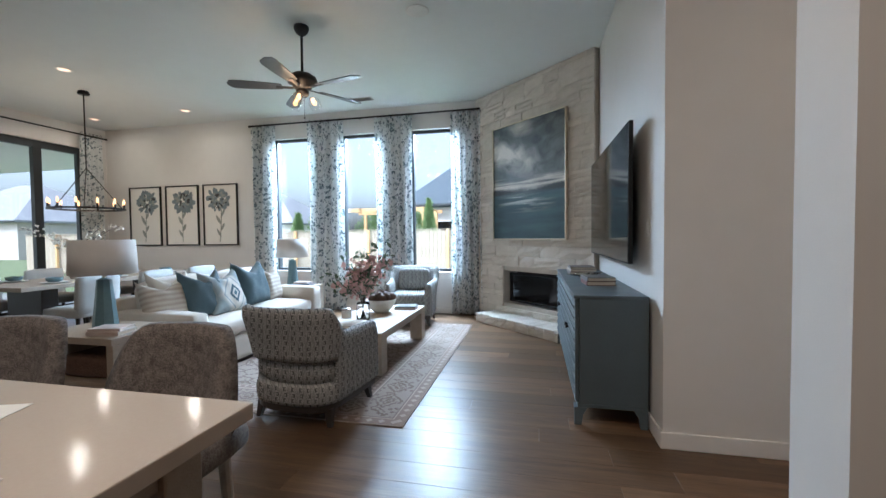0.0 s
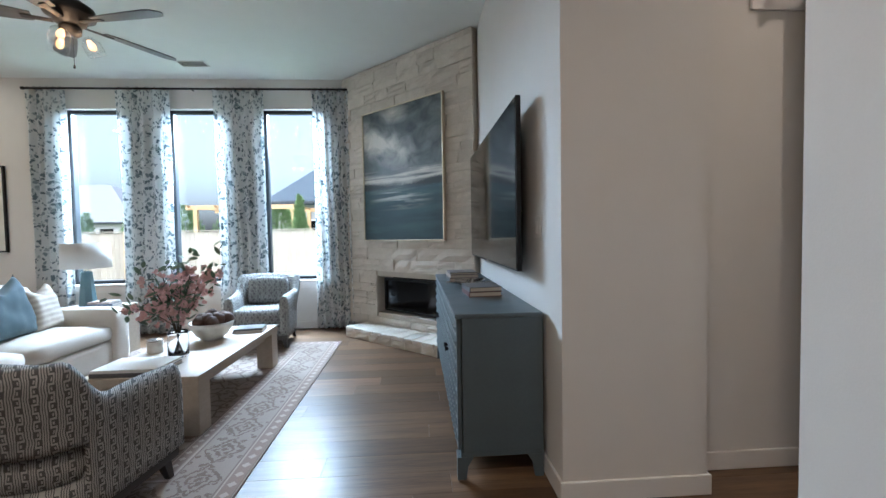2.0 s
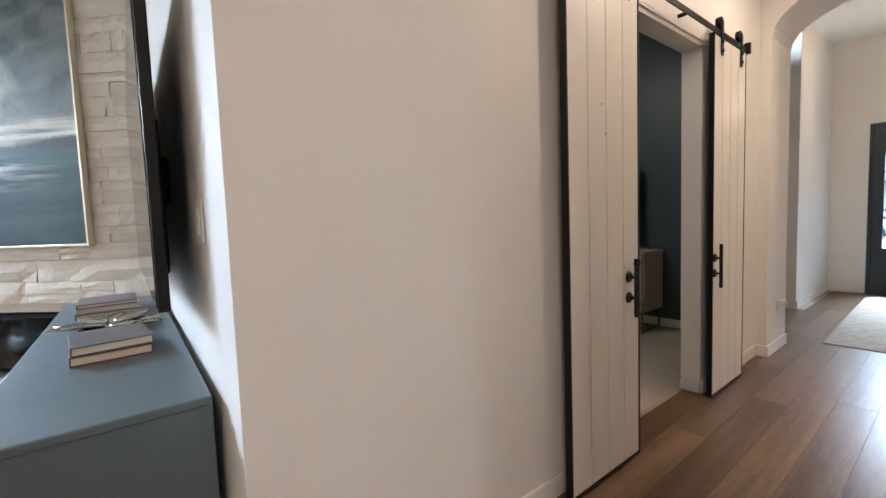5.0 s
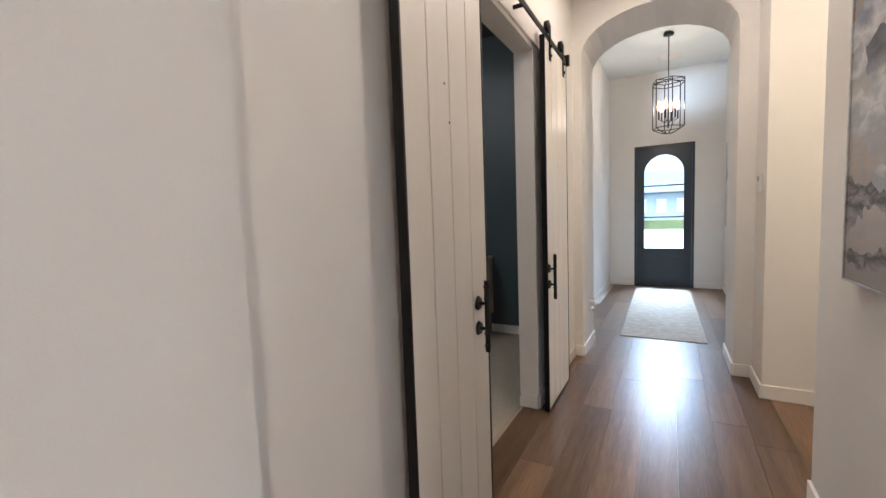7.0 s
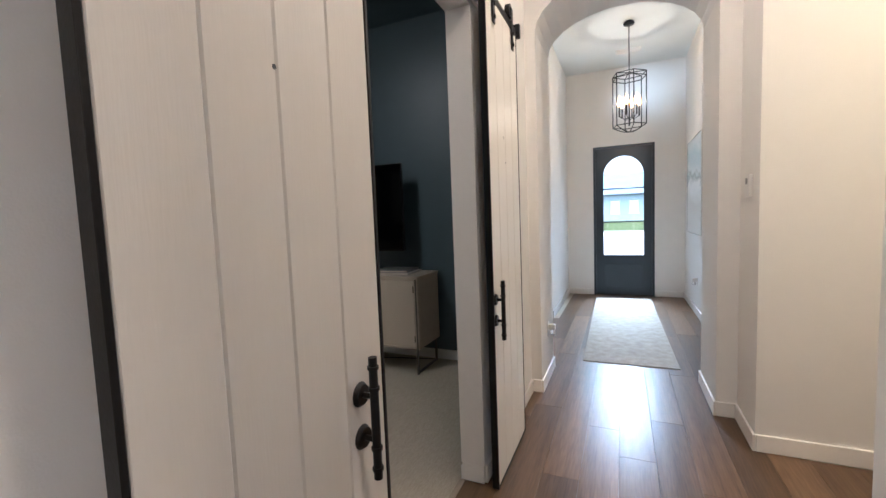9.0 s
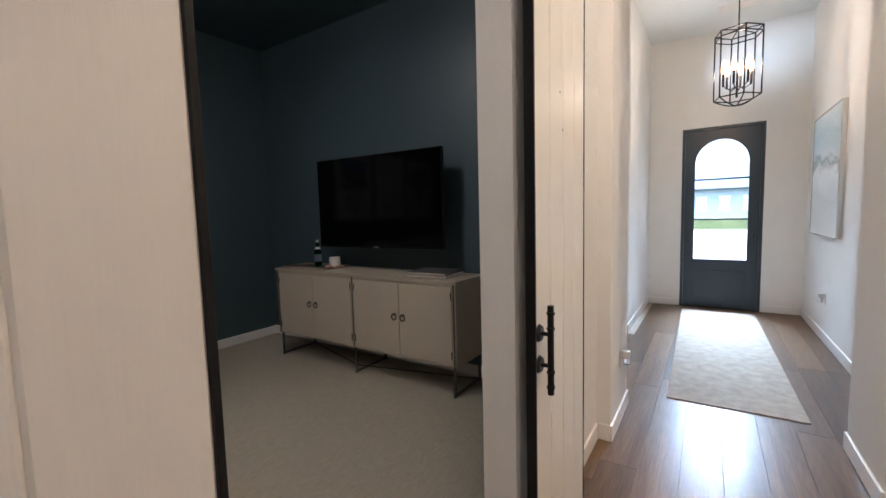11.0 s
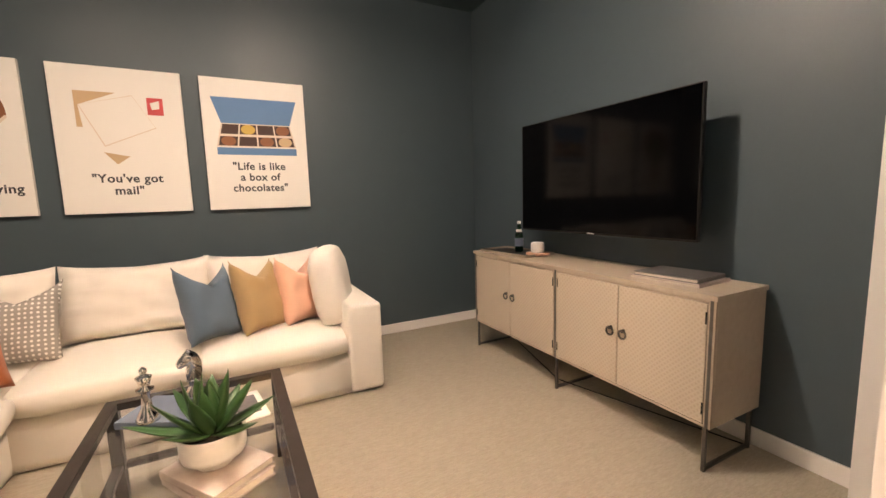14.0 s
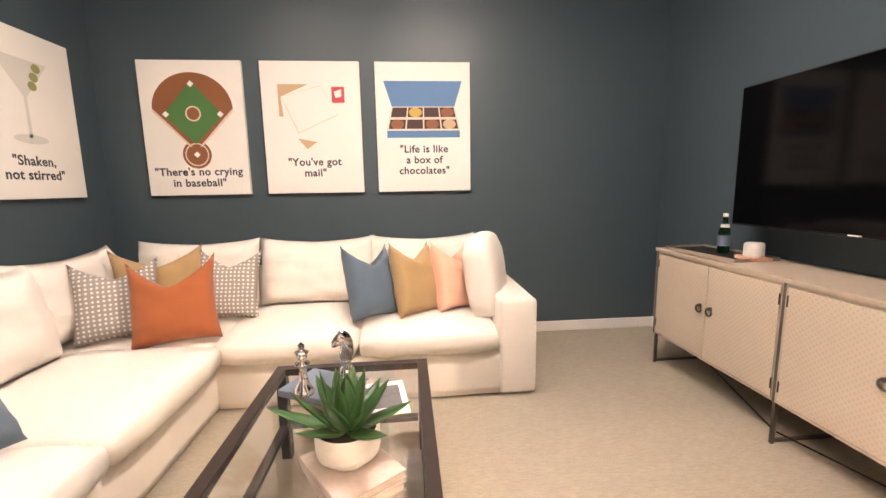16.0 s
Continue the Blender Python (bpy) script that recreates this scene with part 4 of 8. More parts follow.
slider = tagged(thing("window_4", "", ""), "wide dark-framed sliding patio door", "sliding door", "", "structure")
for y0, y1 in ((3.2, 3.3), (4.60, 4.70), (5.75, 5.85), (6.86, 6.99), (7.57, 7.67)):
    part("window_frame", box(GX0 - 0.14, y0, 0.02, GX0 - 0.05, y1, 3.02, 0.005), BRONZE_FRAME, slider)
for y0, y1 in ((3.3, 4.6), (4.7, 5.75), (5.85, 6.86), (6.99, 7.57)):
    for z0, z1 in ((0.02, 0.10), (2.90, 3.02)):
        part("window_frame", box(GX0 - 0.14, y0, z0, GX0 - 0.05, y1, z1, 0.004), BRONZE_FRAME, slider)
    p = part("pane", box(GX0 - 0.10, y0, 0.10, GX0 - 0.094, y1, 2.90), CLEAR, slider)
    p.visible_shadow = False


def drape(x0, x1, seed, top=3.27, folds=5, group="window drapes", m=None):
    """A drawn-back curtain panel hanging in folds, its hem just clear of the floor."""
    rnd = random.Random(seed)
    w = x1 - x0
    ph = rnd.random() * 6

    def place(u, v):
        z = 0.015 + (top - 0.015) * v
        gather = 1.0 - 0.04 * math.sin(math.pi * v) + 0.03 * (1 - v)
        x = (u - 0.5) * w * gather
        amp = 0.045 * (0.55 + 0.45 * (1 - v)) + 0.008 * math.sin(9 * v + ph)
        y = amp * math.sin(2 * math.pi * folds * (u + 0.03 * math.sin(3 * v + ph)) + ph) + 0.012 * math.sin(17 * u + 4 * v)
        return (x, y, z)

    t = thing("curtain", "floor-length white curtain printed with grey-green leaves, drawn aside", "curtain", m or pose((x0 + x1) / 2, GY1 - 0.085, 0), group)
    cl = part("cloth", grid_sheet(60, 34, place), DRAPE, t, "", True)
    so = cl.modifiers.new("thickness", "SOLIDIFY")
    so.thickness = 0.004
    for i in range(6):
        rb = bmesh.new()
        x = -w / 2 + w * (i + 0.5) / 6
        pts = [(x, 0.021 * math.cos(a), 3.29 + 0.021 * math.sin(a)) for a in [2 * math.pi * j / 14 for j in range(14)]]
        add_path(rb, pts + pts[:1], 0.003, 6)
        part("ring", rb, BLACK, t)
    return t


for k, (a, b) in enumerate(((-3.52, -3.04), (-2.40, -1.72), (-1.14, -0.49), (0.16, 0.65))):
    drape(a, b, k + 3)


def curtain_rod(p0, p1, wall, group="curtain rods"):
    t = thing("curtain_rod", "slim black metal curtain rod on wall brackets", "curtain rod", None, group)
    part("rod", tube(p0, p1, 0.014, seg=14), BLACK, t)
    d = (Vector(p1) - Vector(p0)).normalized()
    for p, s in ((p0, -1), (p1, 1)):
        part("finial", tube(Vector(p), Vector(p) + d * 0.03 * s, 0.02, seg=14), BLACK, t)
    for f in (0.04, 0.5, 0.96):
        c = Vector(p0).lerp(Vector(p1), f)
        e = c + Vector(wall)
        part("bracket", tube(c, e, 0.008), BLACK, t)
    return t


curtain_rod((-3.53, GY1 - 0.085, 3.29), (0.66, GY1 - 0.085, 3.29), (0, 0.083, 0))
curtain_rod((GX0 + 0.1, 3.0, 3.26), (GX0 + 0.1, 7.98, 3.26), (-0.098, 0, 0))
drape(0, 0.42, 21, 3.24, 5, "patio drapes", pose(GX0 + 0.1, 7.72, 0, 0, 0, 90))


# ---- fireplace ----
FA = math.atan2(-0.687, 0.727)
FS = Matrix.Translation((0.889, 7.726, 0)) @ Matrix.Rotation(FA, 4, "Z")
fire = thing("fireplace", "corner fireplace of stacked white limestone with a raised hearth", "fireplace", FS, "", "structure")
S0, S1 = -0.47, 1.74
FB = (0.16, 1.21, 0.28, 0.76)
part("chimney_breast", wall_mesh("y", 0.03, 0.34, S0, S1, 0, GREAT_Z, [FB]), MORTAR, fire)
part("firebox", wall_mesh("y", 0.30, 0.335, FB[0], FB[1], FB[2], FB[3]), BLACK, fire, "black steel firebox back")
bm = bmesh.new()
add_box(bm, FB[0] + 0.045, 0.10, FB[2] + 0.02, FB[0] + 0.075, 0.13, FB[3] - 0.03, 0.003)
add_box(bm, FB[1] - 0.03, 0.10, FB[2] + 0.02, FB[1], 0.13, FB[3] - 0.03, 0.003)
add_box(bm, FB[0] + 0.075, 0.10, FB[3] - 0.06, FB[1] - 0.03, 0.13, FB[3] - 0.03, 0.003)
add_box(bm, FB[0] + 0.075, 0.10, FB[2] + 0.02, FB[1] - 0.03, 0.13, FB[2] + 0.045, 0.003)
part("screen_frame", bm, BLACK, fire, "black steel surround")
part("fire_glass", box(FB[0] + 0.075, 0.112, FB[2] + 0.045, FB[1] - 0.03, 0.118, FB[3] - 0.06), SCREEN, fire, "dark glass front")
part("hearth_core", box(-0.04, -0.325, 0.0, S1, 0.03, 0.09), MORTAR, fire)


def rough_block(w, d, h, rnd, jag=0.006):
    """One split-faced stone, w by d by h from its lower left back corner; the front face is uneven."""
    bm = bmesh.new()
    xs, zs = [0, w * 0.33, w * 0.68, w], [0, h * 0.5, h]
    front = [[bm.verts.new((x + rnd.uniform(-1, 1) * (jag * 0.5 if 0 < i < 3 else 0), -d + rnd.uniform(-1, 1) * jag + (0.007 if i in (0, 3) or j in (0, 2) else -0.003), z)) for i, x in enumerate(xs)] for j, z in enumerate(zs)]
    back = [bm.verts.new(p) for p in ((0, 0, 0), (w, 0, 0), (w, 0, h), (0, 0, h))]
    for j in range(2):
        for i in range(3):
            bm.faces.new((front[j][i], front[j][i + 1], front[j + 1][i + 1], front[j + 1][i]))
    bm.faces.new([back[0], back[1]] + front[0][::-1])
    bm.faces.new([back[2], back[3]] + front[2])
    bm.faces.new((back[3], back[0], front[0][0], front[1][0], front[2][0]))
    bm.faces.new((back[1], back[2], front[2][3], front[1][3], front[0][3]))
    return bm


def stones():
    rnd = random.Random(11)
    z = 0.095
    while z < GREAT_Z - 0.03:
        h = rnd.choice((0.065, 0.09, 0.11, 0.13, 0.15, 0.17))
        if z + h > GREAT_Z - 0.06:
            h = GREAT_Z - 0.004 - z
        x = S0 + rnd.uniform(-0.15, 0)
        while x < S1 - 0.01:
            w = rnd.uniform(0.20, 0.52)
            a, b = max(x, S0), min(x + w, S1)
            if S1 - b < 0.1:
                b = S1
            x = b
            for p, q in ((a, b),):
                lo, hi = z, z + h
                if hi > FB[2] + 0.02 and lo < FB[3] - 0.02 and q > FB[0] and p < FB[1]:
                    if p < FB[0] - 0.03:
                        q = FB[0]
                    elif q > FB[1] + 0.03:
                        p = FB[1]
                    else:
                        continue
                if q - p < 0.03:
                    continue
                mid = lo + h * rnd.uniform(0.38, 0.62)
                layers = ((lo, mid), (mid, hi)) if h > 0.10 and rnd.random() < 0.4 else ((lo, hi),)
                for za, zb in layers:
                    ob = part("stone", rough_block(q - p - 0.004, 0.034 + rnd.uniform(-0.002, 0.006), zb - za - 0.003, rnd, 0.0075), STONE, fire)
                    ob.matrix_basis = pose(p + 0.002, 0.032, za + 0.002)
        z += h
    # hearth front course and its top slabs
    x = -0.05
    while x < S1 - 0.05:
        w = min(rnd.uniform(0.17, 0.30), S1 - x)
        ob = part("hearth_stone", rough_block(w - 0.006, 0.03, 0.084, rnd), STONE, fire)
        ob.matrix_basis = pose(x + 0.003, -0.318, 0.003)
        x += w
    x = -0.05
    while x < S1 - 0.05:
        w = min(rnd.uniform(0.13, 0.2), S1 - x)
        bm = box(0, 0, 0, w - 0.008, 0.362, 0.05, 0.008, 1)
        for v in bm.verts:
            v.co += Vector((rnd.uniform(-1, 1), rnd.uniform(-1, 1), rnd.uniform(-1, 1))) * 0.0025
        ob = part("hearth_slab", bm, STONE, fire)
        ob.matrix_basis = pose(x + 0.004, -0.352, 0.088)
        x += w


art = thing("painting", "large stormy seascape painting in a thin pale gold frame", "painting", FS)
part("canvas", box(0.015, -0.036, 1.235, 1.355, -0.012, 2.85), SEASCAPE, art)
for q in ((0, 1.22, 0.015, 2.865), (1.355, 1.22, 1.37, 2.865), (0.015, 1.22, 1.355, 1.235), (0.015, 2.85, 1.355, 2.865)):
    part("frame", box(q[0], -0.052, q[1], q[2], -0.01, q[3], 0.002), GOLD, art)


# ---- television wall ----
def television(name, label, w, h, m, arm, face=SCREEN):
    """A thin flat screen on a wall arm. Local: x to the right along the screen, -y out of it, z up from its lower edge."""
    t = thing(name, label, "television", m)
    part("housing", box(-w / 2, 0, 0, w / 2, 0.03, h, 0.004), BLACK, t)
    part("screen", box(-w / 2 + 0.008, -0.003, 0.014, w / 2 - 0.008, 0.0, h - 0.008), face, t, "dark glossy screen")
    part("rear_cover", box(-w * 0.35, 0.03, h * 0.08, w * 0.35, 0.055, h * 0.6, 0.01), BLACK, t)
    part("badge", box(-0.03, -0.005, 0.004, 0.03, -0.003, 0.011), WHITE_PLASTIC, t)
    part("wall_mount", box(-0.16, 0.055, h * 0.35, 0.16, arm, h * 0.55, 0.006), BLACK, t)
    return t


television("television", "large black wall-mounted television, switched off", 1.88, 0.985, pose(2.105, 5.44, 1.075, 0, 0, -90), 0.112)
sw = thing("switch_plate", "white wall plate behind the television", "switch plate", pose(GX1, 4.47, 1.32, 0, 0, -90))
part("plate", box(-0.06, -0.008, -0.06, 0.06, -0.001, 0.06, 0.003), WHITE_PLASTIC, sw)
part("socket", box(-0.035, -0.012, -0.035, -0.005, -0.008, 0.035, 0.002), WHITE_PLASTIC, sw)
part("socket", box(0.005, -0.012, -0.035, 0.035, -0.008, 0.035, 0.002), WHITE_PLASTIC, sw)

SB = (1.735, 4.325, 2.195, 6.48)
side = thing("sideboard", "blue-grey painted sideboard with carved lattice doors", "sideboard", pose(SB[0], SB[1], 0))
W, L, H = SB[2] - SB[0], SB[3] - SB[1], 0.877
part("body", box(0.033, 0.0, 0.145, W, L, H - 0.022, 0.003), BLUEGREY, side)
part("top", box(-0.004, -0.006, H - 0.022, W, L + 0.006, H, 0.004), BLUEGREY, side)
part("plinth_rail", box(0.02, 0.0, 0.12, W, L, 0.145, 0.003), BLUEGREY, side)


def bracket_foot(x, y, sx, sy):
    bm = bmesh.new()
    for k, (dx, dy) in enumerate(((1, 0), (0, 1))):
        pts = [(0, 0), (0.045, 0), (0.055, 0.07), (0.085, 0.12), (0, 0.12)]
        if k:
            pts = [(max(p, 0.0305), z) for p, z in pts]
        a = [bm.verts.new((x + sx * (p if dx else 0.0015), y + sy * (p if dy else 0), z)) for p, z in pts]
        b = [bm.verts.new((x + sx * (p if dx else 0.03), y + sy * (p if dy else 0.03), z)) for p, z in pts]
        bm.faces.new(a)
        bm.faces.new(b[::-1])
        for i in range(5):
            bm.faces.new((a[i], b[i], b[(i + 1) % 5], a[(i + 1) % 5]))
    bmesh.ops.recalc_face_normals(bm, faces=bm.faces)
    return bm


for x, sx in ((0.0, 1), (W, -1)):
    for y, sy in ((0.0, 1), (L, -1)):
        part("foot", bracket_foot(x, y, sx, sy), BLUEGREY, side)
ND = 4
dw = (L - 0.04) / ND
for k in range(ND):
    y0 = 0.02 + dw * k
    dr = part("door", box(0.006, y0 + 0.003, 0.15, 0.029, y0 + dw - 0.003, H - 0.03, 0.002), BLUEGREY, side)
    bm = bmesh.new()
    nz = 9
    ch = (H - 0.18 - 0.02) / nz
    ny = 7
    cw = (dw - 0.03) / ny
    for i in range(ny):
        for j in range(nz):
            cy, cz = y0 + 0.015 + cw * (i + 0.5), 0.16 + ch * (j + 0.5)
            c = bm.verts.new((-0.008, cy, cz))
            r = [bm.verts.new((0.006, cy + cw * 0.48 * a, cz + ch * 0.48 * b2)) for a, b2 in ((-1, 0), (0, -1), (1, 0), (0, 1))]
            for q in range(4):
                bm.faces.new((c, r[q], r[(q + 1) % 4]))
    bmesh.ops.recalc_face_normals(bm, faces=bm.faces)
    part("lattice", bm, BLUEGREY, dr, "carved diamond relief")
    part("knob", tube((0.006, y0 + (dw - 0.05 if k % 2 == 0 else 0.05), 0.56), (-0.025, y0 + (dw - 0.05 if k % 2 == 0 else 0.05), 0.56), 0.008, 0.016, 12), BLACK, dr, "dark round knob")


def book(parent, w, d, h, z, cover, turn=0.0, dx=0.0, dy=0.0):
    """A closed book lying flat: covers, spine and a block of pages."""
    m = pose(dx, dy, z, 0, 0, turn)
    b = part("book", box(-w / 2, -d / 2, h - 0.004, w / 2, d / 2, h, 0.001, 1, m), cover, parent)
    part("back_cover", box(-w / 2, -d / 2, 0.0, w / 2, d / 2, 0.004, 0.001, 1, m), cover, b)
    part("spine", box(-w / 2, -d / 2, 0.004, -w / 2 + 0.004, d / 2, h - 0.004, 0.0, 1, m), cover, b)
    part("page_block", box(-w / 2 + 0.004, -d / 2 + 0.005, 0.004, w / 2 - 0.006, d / 2 - 0.005, h - 0.004, 0.0, 1, m), PAPER, b, "cream page block")
    return b


def book_stack(label, m, rows):
    t = thing("book_stack", label, "books", m)
    z = 0.0
    for w, d, h, c, turn in rows:
        book(t, w, d, h, z, c, turn)
        z += h + 0.0005
    return t


book_stack("two art books with photographic covers on the sideboard", pose(1.98, 5.02, 0.877, 0, 0, 4), [(0.22, 0.27, 0.032, COVER_RED, 0), (0.22, 0.265, 0.03, COVER_GREY, 2)])
book_stack("short stack of grey books on the sideboard", pose(1.95, 5.95, 0.877, 0, 0, 2), [(0.26, 0.33, 0.03, COVER_GREY, 0), (0.25, 0.32, 0.024, COVER_WHITE, 1), (0.24, 0.30, 0.02, COVER_GREY, -1)])


def leaf_shape(bm, m, length, width, curl=0.3, n=6):
    """A cupped pointed leaf along x."""
    rows = []
    for i in range(n + 1):
        u = i / n
        hw = width / 2 * math.sin(math.pi * min(1, u * 0.92 + 0.08)) ** 0.8
        z = curl * length * u * u
        rows.append([bm.verts.new(m @ Vector((length * u, s * hw, z + 0.25 * hw * abs(s)))) for s in (-1, -0.5, 0, 0.5, 1)])
    for a, b in zip(rows, rows[1:]):
        for k in range(4):
            bm.faces.new((a[k], a[k + 1], b[k + 1], b[k]))


lb = thing("leaf_bowl", "silver metal bowl shaped as a ring of leaves", "bowl", pose(1.97, 5.48, 0.877))
for k in range(9):
    bm = bmesh.new()
    a = 360 * k / 9 + (k % 2) * 8
    leaf_shape(bm, pose(0, 0, 0.006 + 0.012 * (k % 2), 0, 0, a) @ pose(0.03, 0, 0), 0.155 + 0.025 * (k % 3), 0.095, 0.12)
    lf = part("leaf", bm, SILVER, lb, "", True)
    so = lf.modifiers.new("thickness", "SOLIDIFY")
    so.thickness = 0.004
part("base", turned([(0.06, 0.0), (0.075, 0.006), (0.05, 0.014)], 20), SILVER, lb, "", True)


# ---- seating group ----
rg = part("rug", box(-1.7, -1.605, 0.0, 1.7, 1.605, 0.009, 0.003), RUG)
rg.matrix_basis = pose(-1.09, 5.645, 0.001)
tagged(rg, "large faded oriental rug in taupe and cream", "rug")


def armchair(m):
    """A low armchair with a flared barrel back and a bowed base. Local: faces +y, origin at floor centre."""
    t = thing("armchair", "grey key-patterned upholstered armchair on dark tapered legs", "armchair", m, "armchairs round the coffee table")
    hw, front, yc, depth = 0.345, 0.33, -0.10, 0.285

    def plan(u, off, grow=0.0):
        """A point of the U-shaped outline: u from -1 to 1, round the back at 0."""
        if abs(u) <= 0.5:
            a = u * math.pi
            s, c = math.sin(a), math.cos(a)
            return Vector((math.copysign(abs(s) ** 0.72, s) * (hw - off + grow), yc - abs(c) ** 0.72 * (depth - off + grow)))
        q = (abs(u) - 0.5) / 0.5
        return Vector((math.copysign(hw - off + grow * (1 - q), u), yc + q * (front - yc)))

    def top_of(u):
        r = min(1.0, max(0.0, (abs(u) - 0.30) / 0.19))
        return 0.795 - 0.185 * r * r * (3 - 2 * r) - 0.05 * max(0.0, abs(u) - 0.57)

    def panel(u0, u1, low, nu, nv=10, thick=0.10):
        """A padded shell along the outline from u0 to u1."""
        bm = bmesh.new()
        rows = [[], []]
        for key in (0, 1):
            for j in range(nv + 1):
                row = []
                for i in range(nu + 1):
                    u = u0 + (u1 - u0) * i / nu
                    hi = top_of(u)
                    z = low + (hi - low) * j / nv
                    fade = max(0.0, min(1.0, (0.85 - abs(u)) / 0.4))
                    grow = 0.08 * max(0.0, (z - 0.36) / 0.42) ** 1.3 * fade
                    edge = 0.018 * max(0.0, j / nv - 0.85) / 0.15
                    p = plan(u, (thick - edge) if key else edge, grow)
                    row.append(bm.verts.new((p.x, p.y, z)))
                rows[key].append(row)
            for j in range(nv):
                for i in range(nu):
                    q = (rows[key][j][i], rows[key][j][i + 1], rows[key][j + 1][i + 1], rows[key][j + 1][i])
                    bm.faces.new(q if key == 0 else q[::-1])
        crest = [bm.verts.new((rows[0][nv][i].co + rows[1][nv][i].co) / 2 + Vector((0, 0, 0.02))) for i in range(nu + 1)]
        for i in range(nu):
            bm.faces.new((rows[0][nv][i], rows[0][nv][i + 1], crest[i + 1], crest[i]))
            bm.faces.new((crest[i], crest[i + 1], rows[1][nv][i + 1], rows[1][nv][i]))
            bm.faces.new((rows[0][0][i + 1], rows[0][0][i], rows[1][0][i], rows[1][0][i + 1]))
        for i in (0, nu):
            col = [rows[0][j][i] for j in range(nv + 1)] + [crest[i]] + [rows[1][j][i] for j in range(nv, -1, -1)]
            bm.faces.new(col if i == 0 else col[::-1])
        bmesh.ops.recalc_face_normals(bm, faces=bm.faces)
        return bm

    def slab(z0, z1, off, swell, rows):
        """A block with the outline's shape, its rim rounded over."""
        bm = bmesh.new()
        n = 36
        rings = []
        for k in range(rows + 1):
            v = k / rows
            o = off + swell * (1 - math.sin(math.pi * (0.06 + 0.88 * v)) ** 0.6)
            ring = []
            for i in range(n + 1):
                p = plan(-1 + 2 * i / n, o)
                ring.append(bm.verts.new((p.x, min(p.y, front - o * 0.6), z0 + (z1 - z0) * v)))
            rings.append(ring)
        for a, b in zip(rings, rings[1:]):
            for i in range(n + 1):
                j = (i + 1) % (n + 1)
                bm.faces.new((a[i], a[j], b[j], b[i]))
        bm.faces.new(rings[0][::-1])
        bm.faces.new(rings[-1])
        bmesh.ops.recalc_face_normals(bm, faces=bm.faces)
        return bm

    part("backrest", panel(-0.41, 0.41, 0.455, 34), CHAIR_FABRIC, t, "", True)
    for s in (-1, 1):
        part("arm", panel(s * 0.395, s * 1.0, 0.165, 26), CHAIR_FABRIC, t, "", True)
    part("seat", slab(0.155, 0.285, 0.004, 0.012, 5), CHAIR_FABRIC, t, "", True)
    part("seat_cushion", slab(0.288, 0.455, 0.024, 0.06, 8), CHAIR_FABRIC, t, "loose seat cushion showing through the open lower back", True)
    part("back_cushion", soft_box(0.47, 0.13, 0.32, 0.05, 6, 0.02), CHAIR_FABRIC, t, "", True).matrix_basis = pose(0, -0.21, 0.45, 10)
    part("base_rail", slab(0.105, 0.155, 0.022, 0.004, 3), DARK_WOOD, t)
    for x in (-1, 1):
        for y in (-1, 1):
            bm = bmesh.new()
            cx, cy = x * 0.275, (-0.24 if y < 0 else 0.25)
            lo = [bm.verts.new((cx + x * 0.02 + a * 0.015, cy + y * 0.025 + b * 0.015, 0.001)) for a, b in ((-1, -1), (1, -1), (1, 1), (-1, 1))]
            hi = [bm.verts.new((cx + a * 0.028, cy + b * 0.028, 0.12)) for a, b in ((-1, -1), (1, -1), (1, 1), (-1, 1))]
            bm.faces.new(lo[::-1])
            bm.faces.new(hi)
            for i in range(4):
                bm.faces.new((lo[i], lo[(i + 1) % 4], hi[(i + 1) % 4], hi[i]))
            part("leg", bm, DARK_WOOD, t)
    return t


chair = armchair(pose(-0.13, 4.235, 0.01, 0, 0, -6))
copy_thing(chair, pose(-0.31, 7.27, 0.01, 0, 0, 186))

ct = thing("coffee_table", "long bleached oak coffee table with thick slab legs", "coffee table", pose(-0.255, 5.69, 0.01))
part("tabletop", box(-0.375, -0.755, 0.335, 0.375, 0.755, 0.395, 0.004), PALE_WOOD, ct)
part("apron", box(-0.30, -0.66, 0.27, 0.30, 0.66, 0.335, 0.003), PALE_WOOD, ct)
for x in (-0.295, 0.295):
    for y in (-0.675, 0.675):
        part("leg", box(x - 0.075, y - 0.075, 0.0, x + 0.075, y + 0.075, 0.335, 0.005), PALE_WOOD, ct)
CT_Z = 0.405

book_stack("large pale book lying on the coffee table", pose(-0.36, 5.11, CT_Z, 0, 0, 88), [(0.30, 0.42, 0.028, COVER_GREY, 0), (0.29, 0.41, 0.02, CANVAS, 2)])
book_stack("small stack of books at the far end of the coffee table", pose(-0.05, 6.20, CT_Z, 0, 0, 95), [(0.2, 0.26, 0.022, COVER_WHITE, 0), (0.19, 0.25, 0.018, COVER_GREY, 3)])

vase = thing("flower_vase", "glass vase of pink blossom branches with green leaves", "vase", pose(-0.27, 5.42, CT_Z))
part("vase", turned([(0.066, 0.0), (0.071, 0.006), (0.071, 0.10), (0.069, 0.17), (0.064, 0.195), (0.061, 0.195), (0.066, 0.17), (0.068, 0.10), (0.068, 0.016), (0.02, 0.014)], 28), GLASS, vase, "clear glass vase", True)
rnd = random.Random(5)
tips = []
